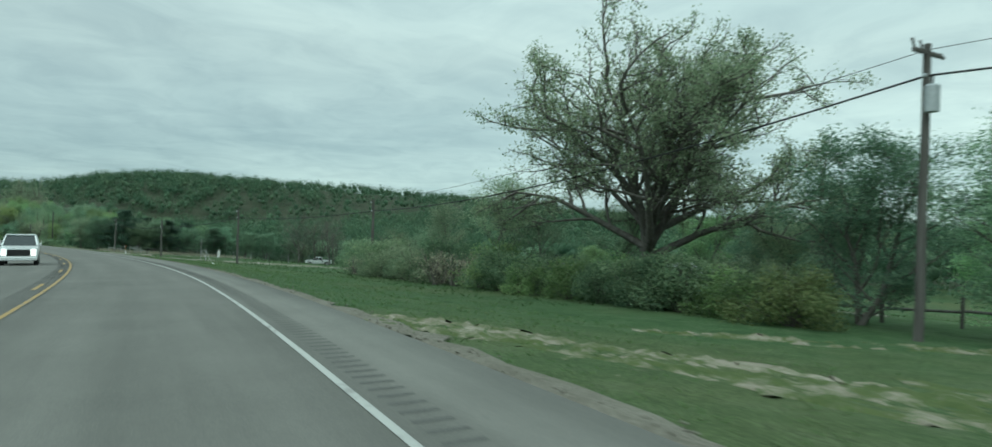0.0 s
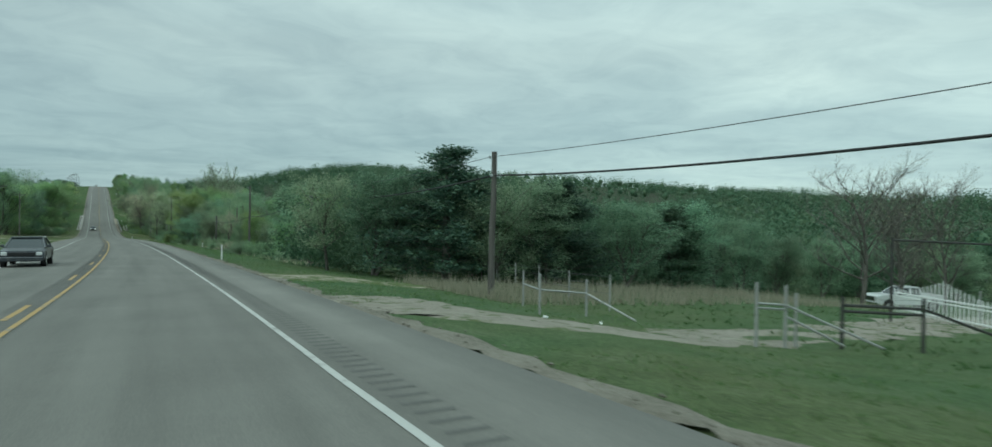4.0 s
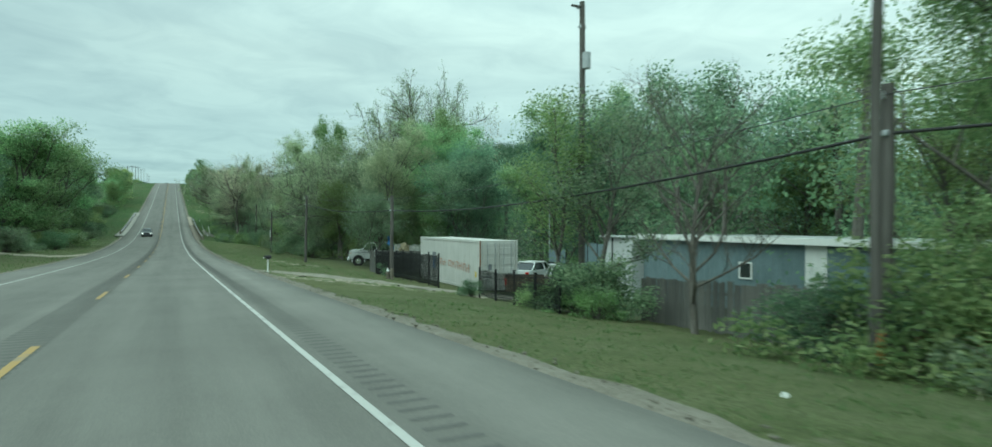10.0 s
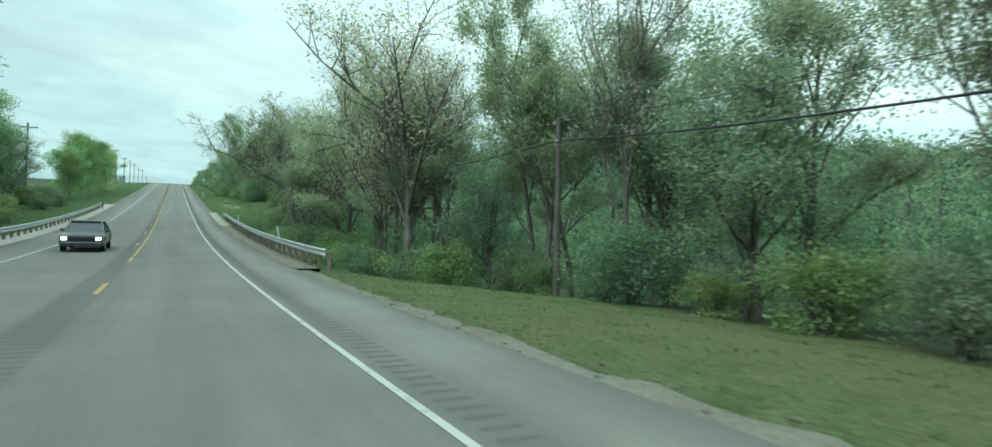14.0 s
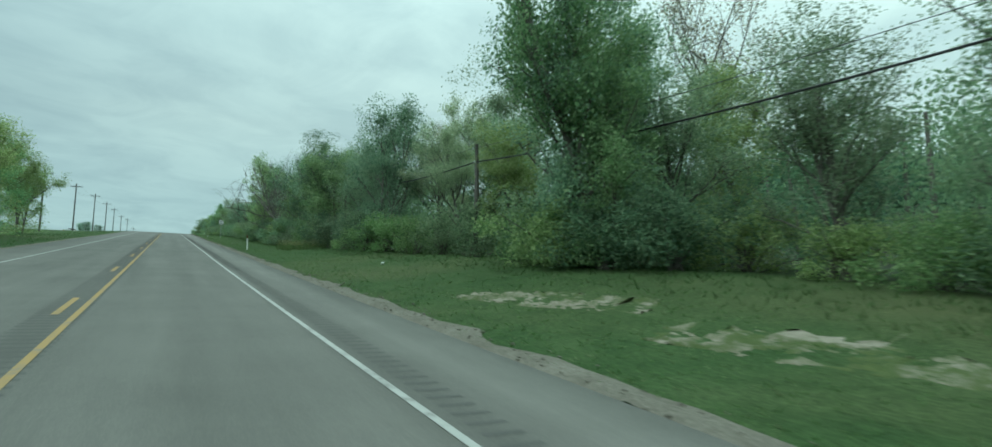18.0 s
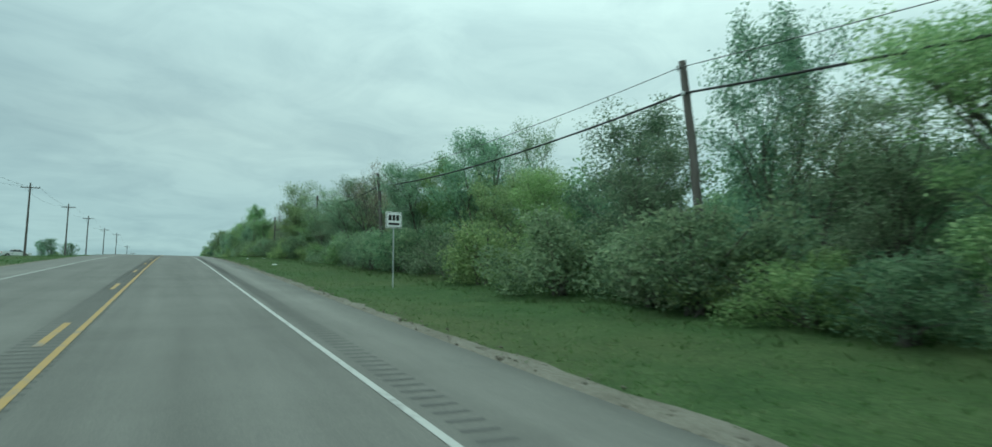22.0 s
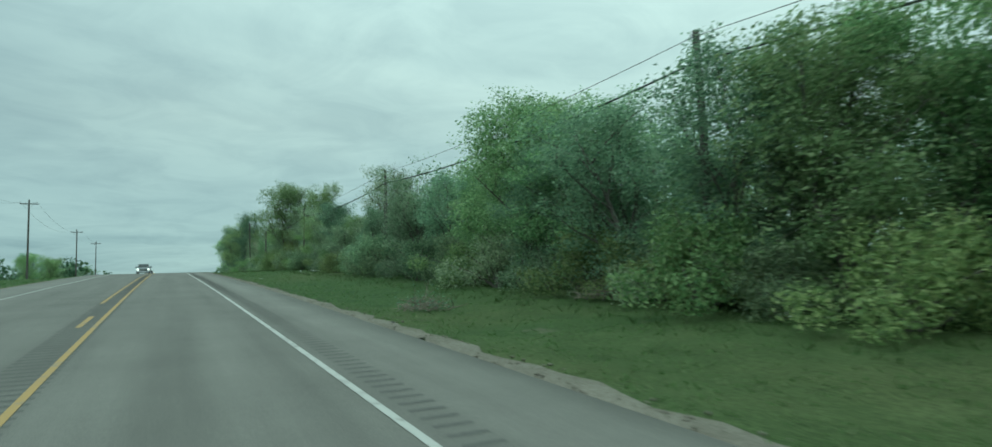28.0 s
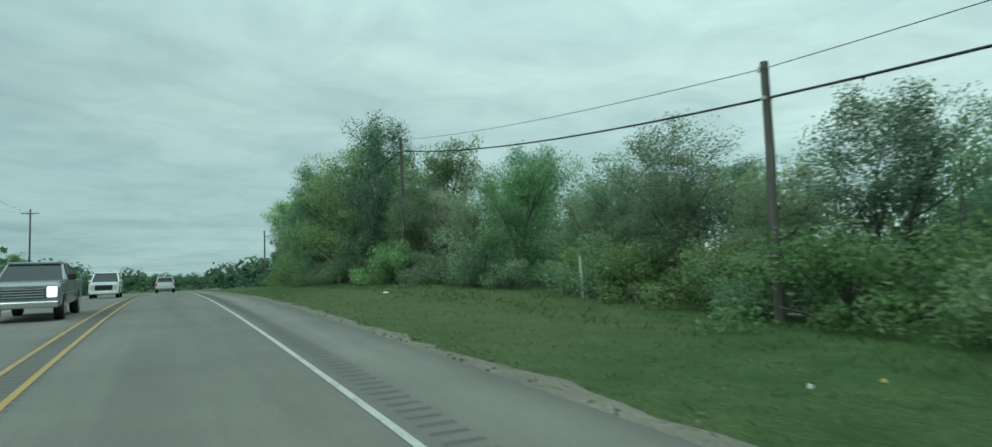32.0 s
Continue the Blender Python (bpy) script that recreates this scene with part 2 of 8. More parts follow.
m, t, b = mat("grey_planks", 0.9, 0, 0.2)
info = t.nodes.new("ShaderNodeObjectInfo")
g1 = noise_of(t, 7.0, 5, 0.65, stretch=(3, 3, 0.15))
c = ramp(t, g1, [(0.3, (0.085, 0.084, 0.080)), (0.7, (0.18, 0.178, 0.168))])
t.links.new(mixc(t, 1.0, c, ramp(t, info.outputs["Random"], [(0, (0.75, 0.75, 0.75)), (1, (1.1, 1.08, 1.05))]), "MULTIPLY"), b.inputs["Base Color"])
bump(t, b, g1, 0.4, 0.008)
M_PLANK = m

# asphalt: UV is (metres across, metres along)
m, t, b = mat("asphalt", 0.88, 0, 0.35)
uv = t.nodes.new("ShaderNodeUVMap")
sp = t.nodes.new("ShaderNodeSeparateXYZ")
t.links.new(uv.outputs[0], sp.inputs[0])
mr = node(t, "ShaderNodeMapRange", **{"From Min": -8.2, "From Max": 4.2})
t.links.new(sp.outputs[0], mr.inputs[0])
L = lambda x: (x + 8.2) / 12.4
g = lambda v: (v * 0.68, v * 0.66, v * 0.60)
# right shoulder's colour raised to stand in for missing gloss
bands = ramp(t, mr.outputs[0], [(L(-8.0), g(0.231)), (L(-6.1), g(0.226)), (L(-5.4), g(0.208)), (L(-4.0), g(0.199)), (L(-2.7), g(0.211)), (L(-2.0), g(0.194)), (L(-1.2), g(0.213)), (L(-0.75), g(0.218)), (L(0.0), g(0.194)), (L(0.8), g(0.218)), (L(1.6), g(0.213)), (L(2.1), g(0.189)), (L(2.5), g(0.215)), (L(2.9), g(0.255)), (L(4.0), g(0.275))])
mp = t.nodes.new("ShaderNodeMapping")
mp.inputs["Scale"].default_value = (1.2, 0.06, 1)
t.links.new(uv.outputs[0], mp.inputs[0])
n1 = node(t, "ShaderNodeTexNoise", Scale=1.0, Detail=5, Roughness=0.6)
t.links.new(mp.outputs[0], n1.inputs["Vector"])
n2 = node(t, "ShaderNodeTexNoise", Scale=0.35, Detail=4, Roughness=0.6)
t.links.new(uv.outputs[0], n2.inputs["Vector"])
n3 = node(t, "ShaderNodeTexVoronoi", Scale=55.0)
t.links.new(uv.outputs[0], n3.inputs["Vector"])
c = mixc(t, 1.0, bands, ramp(t, n1.outputs[0], [(0.3, (0.82, 0.82, 0.82)), (0.7, (1.12, 1.12, 1.12))]), "MULTIPLY")
c = mixc(t, 1.0, c, ramp(t, n2.outputs[0], [(0.3, (0.88, 0.88, 0.88)), (0.7, (1.1, 1.1, 1.1))]), "MULTIPLY")
c = mixc(t, 1.0, c, ramp(t, n3.outputs["Distance"], [(0.0, (1.22, 1.2, 1.15)), (0.6, (0.84, 0.84, 0.84))]), "MULTIPLY")
t.links.new(c, b.inputs["Base Color"])
bump(t, b, n3.outputs["Distance"], 0.35, 0.006)
M_ASPH = m

m, t, b = mat("groove_shade", 0.95, 0, 0.2)
t.links.new(ramp(t, noise_of(t, 30, 3), [(0.3, (0.078, 0.078, 0.073)), (0.7, (0.116, 0.114, 0.107))]), b.inputs["Base Color"])
M_GROOVE_BAR = m


def line_paint(name, col):
    """Road paint, worn through to the asphalt here and there."""
    m, t, b = mat(name, 0.7, 0, 0.3)
    w = noise_of(t, 2.2, 6, 0.7)
    wear = ramp(t, w, [(0.52, (0, 0, 0)), (0.70, (1, 1, 1))])
    t.links.new(mixc(t, wear, mixc(t, 0.25, col, ramp(t, noise_of(t, 40, 3), [(0.3, (0.21, 0.205, 0.185)), (0.7, col)])), (0.165, 0.16, 0.15)), b.inputs["Base Color"])
    return m


M_WHITE_LINE, M_YELLOW_LINE = line_paint("white_paint", (0.40, 0.40, 0.38)), line_paint("yellow_paint", (0.33, 0.215, 0.065))

# the land: grass with worn, dry and clovery patches
m, t, b = mat("grass_land", 0.95, 0, 0.1)
big, mid, sml = noise_of(t, 0.07, 4), noise_of(t, 0.9, 5, 0.65), noise_of(t, 14.0, 4, 0.7)
c = ramp(t, mid, [(0.28, (0.037, 0.074, 0.034)), (0.5, (0.061, 0.109, 0.050)), (0.72, (0.089, 0.129, 0.077))])
tc = t.nodes.new("ShaderNodeTexCoord")
sx = t.nodes.new("ShaderNodeSeparateXYZ")
t.links.new(tc.outputs["Object"], sx.inputs[0])
ym = node(t, "ShaderNodeMapRange", **{"From Min": 200.0, "From Max": 430.0})
t.links.new(sx.outputs[1], ym.inputs[0])
dry = ramp(t, ym.outputs[0], [(0.0, (0.05, 0.05, 0.05)), (0.12, (0.3, 0.3, 0.3)), (0.35, (0.75, 0.75, 0.75)), (0.75, (0.65, 0.65, 0.65)), (1.0, (0, 0, 0))])
up = ramp(t, ym.outputs[0], [(0.8, (0, 0, 0)), (1.0, (0.8, 0.8, 0.8))])
c = mixc(t, up, c, ramp(t, mid, [(0.3, (0.038, 0.072, 0.026)), (0.7, (0.072, 0.112, 0.044))]))
c = mixc(t, dry, c, ramp(t, mid, [(0.3, (0.084, 0.093, 0.042)), (0.7, (0.132, 0.132, 0.076))]))
c = mixc(t, ramp(t, big, [(0.45, (0, 0, 0)), (0.72, (0.55, 0.55, 0.743))]), c, (0.121, 0.121, 0.066))
c = mixc(t, 1.0, c, ramp(t, sml, [(0.3, (0.431, 0.431, 0.392)), (0.7, (1.35, 1.3, 1.2))]), "MULTIPLY")
# woods' floor painted darker, trees' shade in its colour; then bare earth patches
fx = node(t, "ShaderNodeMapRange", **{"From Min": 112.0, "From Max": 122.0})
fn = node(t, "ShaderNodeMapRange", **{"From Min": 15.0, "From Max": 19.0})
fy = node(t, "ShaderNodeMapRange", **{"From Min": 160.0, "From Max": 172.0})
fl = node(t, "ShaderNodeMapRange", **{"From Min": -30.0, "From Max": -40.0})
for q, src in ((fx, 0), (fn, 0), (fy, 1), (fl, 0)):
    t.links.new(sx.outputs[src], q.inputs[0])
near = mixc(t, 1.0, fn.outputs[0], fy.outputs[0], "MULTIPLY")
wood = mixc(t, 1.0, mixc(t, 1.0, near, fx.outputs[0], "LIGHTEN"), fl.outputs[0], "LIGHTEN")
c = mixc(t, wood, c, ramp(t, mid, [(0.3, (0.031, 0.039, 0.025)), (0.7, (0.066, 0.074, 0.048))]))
c = mixc(t, ramp(t, noise_of(t, 0.33, 6, 0.72), [(0.66, (0, 0, 0)), (0.74, (0.7, 0.7, 0.945))]), c, (0.165, 0.141, 0.121))
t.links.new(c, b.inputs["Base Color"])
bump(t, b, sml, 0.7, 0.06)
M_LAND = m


def gravel(name, lo, hi, scale=26):
    m, t, b = mat(name, 0.95, 0, 0.2)
    tc = t.nodes.new("ShaderNodeTexCoord")
    v = node(t, "ShaderNodeTexVoronoi", Scale=scale)
    t.links.new(tc.outputs["Object"], v.inputs["Vector"])
    c = mixc(t, 0.5, ramp(t, noise_of(t, 0.8, 5, 0.7), [(0.3, lo), (0.7, hi)]), ramp(t, v.outputs["Color"], [(0.2, lo), (0.9, hi)]))
    t.links.new(c, b.inputs["Base Color"])
    bump(t, b, v.outputs["Distance"], 0.7, 0.03)
    return m


M_GRAVEL = gravel("edge_gravel", (0.098, 0.089, 0.070), (0.217, 0.203, 0.171))
M_CALICHE = gravel("pale_caliche", (0.189, 0.164, 0.122), (0.364, 0.329, 0.269), 14)
m, t, b = mat("worn_track", 0.95, 0, 0.15)
c = mixc(t, 0.5, ramp(t, noise_of(t, 0.9, 5, 0.7), [(0.3, (0.175, 0.154, 0.115)), (0.7, (0.322, 0.294, 0.241))]), ramp(t, noise_of(t, 18, 3, 0.7), [(0.3, (0.168, 0.147, 0.108)), (0.7, (0.350, 0.319, 0.262))]))
green = ramp(t, noise_of(t, 6.0, 5, 0.7), [(0.3, (0.042, 0.070, 0.018)), (0.7, (0.087, 0.112, 0.038))])
cover = ramp(t, noise_of(t, 0.75, 7, 0.78), [(0.42, (0, 0, 0)), (0.54, (0.95, 0.95, 0.95))])
t.links.new(mixc(t, cover, c, green), b.inputs["Base Color"])
bump(t, b, noise_of(t, 14.0, 4, 0.7), 0.7, 0.05)
M_TRACK = m
m, t, b = mat("rutted_drive", 0.95, 0, 0.15)
c = mixc(t, 0.5, ramp(t, noise_of(t, 0.7, 6, 0.7), [(0.3, (0.145, 0.130, 0.102)), (0.7, (0.285, 0.265, 0.225))]), ramp(t, noise_of(t, 16, 3, 0.7), [(0.3, (0.14, 0.125, 0.10)), (0.7, (0.31, 0.29, 0.25))]))
green = ramp(t, noise_of(t, 6.0, 5, 0.7), [(0.3, (0.042, 0.070, 0.018)), (0.7, (0.087, 0.112, 0.038))])
t.links.new(mixc(t, ramp(t, noise_of(t, 1.1, 8, 0.78), [(0.53, (0, 0, 0)), (0.60, (0.9, 0.9, 0.9))]), c, green), b.inputs["Base Color"])
bump(t, b, noise_of(t, 11.0, 5, 0.7), 0.8, 0.06)
M_RUTTED = m
M_CONC = plain("concrete", (0.294, 0.280, 0.252), 0.9, vary=0.22, scale=1.6, bumpy=0.3)
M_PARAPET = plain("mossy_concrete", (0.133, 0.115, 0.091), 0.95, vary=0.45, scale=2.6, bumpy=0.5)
M_APRON = plain("stained_concrete", (0.280, 0.248, 0.199), 0.92, vary=0.30, scale=1.1, bumpy=0.35)
M_STEEL = plain("galvanised_steel", (0.46, 0.48, 0.49), 0.45, 0.75, 0.15, 3.0, 0.5)
M_RAILPOST = plain("weathered_posts", (0.17, 0.15, 0.12), 0.9, vary=0.3)
M_BLACK = plain("black_rubber", (0.022, 0.022, 0.023), 0.75, vary=0.25)
M_CABLE = plain("cable_sheath", (0.028, 0.028, 0.028), 0.6, vary=0.1, bumpy=0)
M_WIRE = plain("bare_wire", (0.10, 0.10, 0.10), 0.5, 0.6, 0.1, bumpy=0)
M_GREYCAN = plain("transformer_grey", (0.40, 0.42, 0.43), 0.5, 0.2)
M_IRON = plain("black_iron", (0.018, 0.019, 0.020), 0.55, 0.3, 0.3)
M_WHITEPAINT = plain("white_paint_old", (0.72, 0.72, 0.70), 0.55, vary=0.08, scale=2.0)
M_PIPE = plain("silver_pipe", (0.34, 0.34, 0.33), 0.55, 0.4)
M_RUST = plain("rust_brown", (0.16, 0.075, 0.035), 0.75, 0.1, 0.3)
M_ORANGE = plain("orange_marker", (0.48, 0.19, 0.07), 0.55)
M_DARKPOST = plain("dark_stained_posts", (0.045, 0.045, 0.042), 0.85, vary=0.3)
M_OCHRE = plain("faded_ochre", (0.36, 0.19, 0.05), 0.6)
M_ROOF = plain("brown_shingles", (0.135, 0.095, 0.073), 0.9, vary=0.25, scale=8)
M_WALLS = plain("tan_brick_wall", (0.40, 0.335, 0.245), 0.9, vary=0.15, scale=4)
M_TINROOF = plain("tin_roof", (0.42, 0.43, 0.43), 0.55, 0.2, 0.35, 0.9)
M_BLUEMETAL = plain("blue_grey_sheet_metal", (0.155, 0.205, 0.22), 0.6, 0.15, 0.18, 1.2)
m, t, b = mat("container_white", 0.6, 0.0, 0.3)
c = mixc(t, 0.4, ramp(t, noise_of(t, 0.7, 5), [(0.3, (0.40, 0.40, 0.375)), (0.7, (0.52, 0.515, 0.49))]), ramp(t, noise_of(t, 5.0, 4, stretch=(1, 1, 0.08)), [(0.3, (0.37, 0.365, 0.34)), (0.65, (0.53, 0.525, 0.50))]))
c = mixc(t, ramp(t, noise_of(t, 2.6, 7, 0.72, stretch=(1, 1, 0.35)), [(0.64, (0, 0, 0)), (0.71, (0.85, 0.85, 0.85))]), c, (0.17, 0.10, 0.065))
t.links.new(c, b.inputs["Base Color"])
bump(t, b, noise_of(t, 1.6, 4), 0.5, 0.03)
M_CONTAINER = m
M_STICKER = plain("grey_sticker", (0.16, 0.17, 0.18), 0.6)
M_OLDWHITE = plain("dull_white_paint", (0.45, 0.46, 0.455), 0.5, 0.0, 0.12, 1.4)
M_REDLETTER = plain("faded_red_letters", (0.42, 0.275, 0.215), 0.75, vary=0.25, scale=5)
M_BLUE = plain("blue_tarp", (0.015, 0.13, 0.40), 0.45, vary=0.4, scale=3)
M_TARP = plain("silver_tarp", (0.30, 0.30, 0.28), 0.55, vary=0.35, scale=2.5)
M_TANTARP = plain("tan_tarp", (0.30, 0.25, 0.165), 0.7, vary=0.4, scale=4)
M_YTARP = plain("yellow_tarp", (0.52, 0.41, 0.12), 0.6, vary=0.3)
M_BLUEFENCE = plain("stickers", (0.1, 0.2, 0.45), 0.6)
M_TRASH = plain("litter_white", (0.75, 0.76, 0.74), 0.6, vary=0.12)
M_DEADWOOD = plain("dead_wood", (0.19, 0.165, 0.135), 0.95, vary=0.35, scale=9)
M_SIGNBACK = plain("sign_white", (0.74, 0.75, 0.74), 0.5, vary=0.05)


def car_paint(name, col):
    m, t, b = mat(name, 0.32, 0.15, 0.5)
    d = noise_of(t, 2.5, 4)
    t.links.new(mixc(t, ramp(t, d, [(0.45, (0, 0, 0)), (0.8, (0.25, 0.25, 0.25))]), col, (0.30, 0.28, 0.24)), b.inputs["Base Color"])
    b.inputs["Coat Weight"].default_value = 0.4
    return m


M_P_WHITE, M_P_GREY, M_P_DARK = car_paint("paint_white", (0.72, 0.73, 0.73)), car_paint("paint_grey", (0.20, 0.215, 0.225)), car_paint("paint_dark", (0.035, 0.04, 0.048))
M_P_BROWN, M_P_SILVER, M_P_RED = car_paint("paint_brown", (0.115, 0.083, 0.057)), car_paint("paint_silver", (0.45, 0.46, 0.46)), car_paint("paint_faded_red", (0.42, 0.10, 0.05))
m, t, b = mat("car_glass", 0.06, 0, 0.6)
b.inputs["Base Color"].default_value = (0.018, 0.024, 0.026, 1)
M_GLASS = m
M_CHROME = plain("chrome", (0.62, 0.62, 0.62), 0.2, 0.95, 0.05, bumpy=0)
m, t, b = mat("headlight_on", 0.2)
b.inputs["Base Color"].default_value = (0.9, 0.9, 0.88, 1)
b.inputs["Emission Color"].default_value = (1.0, 0.97, 0.9, 1)
b.inputs["Emission Strength"].default_value = 1.4
M_LAMP = m
M_RIM = plain("dull_steel_rim", (0.34, 0.34, 0.33), 0.45, 0.4, 0.2, bumpy=0)
M_LAMP_OFF = plain("lamp_glass", (0.62, 0.63, 0.62), 0.2, 0.2, 0.1, bumpy=0)
M_TAIL = plain("tail_lamp_red", (0.42, 0.02, 0.02), 0.25, 0, 0.1, bumpy=0)

# ---- mesh helpers ----


def raw(name, verts, faces, material, smooth=False):
    """A mesh from an array of corners and one array of equal-sided faces (or a list of them)."""
    me = bpy.data.meshes.new(name)
    verts = np.asarray(verts, dtype=np.float32).reshape(-1, 3)
    groups = faces if isinstance(faces, list) else [faces]
    groups = [np.asarray(f, dtype=np.int32) for f in groups if len(f)]
    me.vertices.add(len(verts))
    me.vertices.foreach_set("co", verts.ravel())
    idx = np.concatenate([f.ravel() for f in groups])
    sizes = np.concatenate([np.full(len(f), f.shape[1], dtype=np.int32) for f in groups])
    me.loops.add(len(idx))
    me.loops.foreach_set("vertex_index", idx)
    me.polygons.add(len(sizes))
    me.polygons.foreach_set("loop_start", np.concatenate([[0], np.cumsum(sizes)[:-1]]).astype(np.int32))
    if smooth:
        me.polygons.foreach_set("use_smooth", np.ones(len(sizes), dtype=bool))
    me.materials.append(material)
    me.update(calc_edges=True)
    me.validate()
    return me


def thing(name, m=None, label="", category="", group="", kind=""):
    """An Empty at a thing's base."""
    ob = new(name)
    ob.empty_display_size = 0.3
    if m is not None:
        ob.matrix_world = m
    return tagged(ob, label, category, group, kind)


def part(name, data, material, parent, label="", smooth=False):
    """Links a bmesh or mesh as one mesh object under a thing or a part."""
    if isinstance(data, bmesh.types.BMesh):
        me = bpy.data.meshes.new(name)
        if smooth:
            for f in data.faces:
                f.smooth = True
        data.to_mesh(me)
        data.free()
        me.materials.append(material)
        data = me
    ob = new(name, data)
    ob.parent = parent
    if label:
        ob["label"] = label
    return ob


def box(bm, x0, x1, y0, y1, z0, z1, bevel=0.0):
    r = bmesh.ops.create_cube(bm, size=1.0, matrix=Matrix.Translation(((x0 + x1) / 2, (y0 + y1) / 2, (z0 + z1) / 2)) @ Matrix.Diagonal((abs(x1 - x0), abs(y1 - y0), abs(z1 - z0), 1)))
    if bevel:
        es = list({e for v in r["verts"] for e in v.link_edges})
        bmesh.ops.bevel(bm, geom=es, offset=bevel, segments=1, affect="EDGES")
    return bm


def boxm(*a, bevel=0.0):
    return box(bmesh.new(), *a, bevel=bevel)


def rod(bm, p, q, r0, r1=None, seg=8):
    """A tapered round bar from p to q."""
    p, q = Vector(p), Vector(q)
    d = q - p
    m = Matrix.Translation((p + q) / 2) @ d.to_track_quat("Z", "Y").to_matrix().to_4x4()
    bmesh.ops.create_cone(bm, cap_ends=True, segments=seg, radius1=r0, radius2=r0 if r1 is None else r1, depth=d.length, matrix=m)
    return bm


def rodm(*a, **k):
    return rod(bmesh.new(), *a, **k)


def extrude_poly(pts, y0, y1, bevel=0.0):
    """A side outline (x, z) carried across from y0 to y1."""
    bm = bmesh.new()
    a = [bm.verts.new((x, y0, z)) for x, z in pts]
    f = bm.faces.new(a)
    r = bmesh.ops.extrude_face_region(bm, geom=[f])
    bmesh.ops.translate(bm, verts=[v for v in r["geom"] if isinstance(v, bmesh.types.BMVert)], vec=(0, y1 - y0, 0))
    bmesh.ops.recalc_face_normals(bm, faces=bm.faces)
    if bevel:
        bmesh.ops.bevel(bm, geom=list(bm.edges), offset=bevel, segments=2, affect="EDGES")
    return bm


# ---- the road's alignment: heading in degrees every 10 m through the bend, grade in per cent every 25 m ----
TURN = [-18.4, -16.91, -15.42, -13.91, -12.39, -10.87, -9.48, -8.15, -6.83, -5.79, -4.74, -3.9, -3.27, -2.63, -2.21, -1.8, -1.43, -1.11, -0.8, -0.57, -0.36, -0.18, -0.06, 0.05, 0.07, 0.07]
GRADE = [-3.04, -3.78, -4.02, -3.73, -3.19, -3.01, -2.26, -2.09, -2.14, -2.61, -2.95, -3.03, -2.93, -1.94, -0.4, 1.72, 4.7, 7.38, 8.62, 9.17, 9.57, 9.58, 9.46, 9.68, 9.58, 9.0, 8.28, 7.61, 6.57, 5.52, 4.94, 4.56, 3.86, 1.51, -0.43, -1.31, -1.7, -1.75, -1.73, -1.75, -1.75]
ST = np.arange(-400.0, 2000.0, 1.0)
KS = 25.0 * np.arange(len(GRADE))
ks_t = np.concatenate([[-400.0, -120.0], 10.0 * np.arange(len(TURN)), [770.0, 810.0, 1000.0, 1150.0, 1300.0, 2000.0]])
HEAD = np.radians(np.interp(ST, ks_t, np.concatenate([[-42.0, -40.0], TURN, [0.0, -0.4, -0.4, -14.0, -22.0, -22.0]])))
SLOPE = np.interp(ST, np.concatenate([[-400.0, -200.0], KS, [1100.0, 1300.0, 2000.0]]), np.concatenate([[0.0, -1.0], GRADE, [-1.5, 0.0, 0.0]])) / 100
RX = np.concatenate([[0], np.cumsum(-np.sin(HEAD[:-1]))])
RY = np.concatenate([[0], np.cumsum(np.cos(HEAD[:-1]))])
RZ = np.concatenate([[0], np.cumsum((SLOPE[1:] + SLOPE[:-1]) / 2)])
RX += -np.interp(500, ST, RX)
RY += -np.interp(-1, ST, RY)
RZ += -np.interp(-1, ST, RZ)

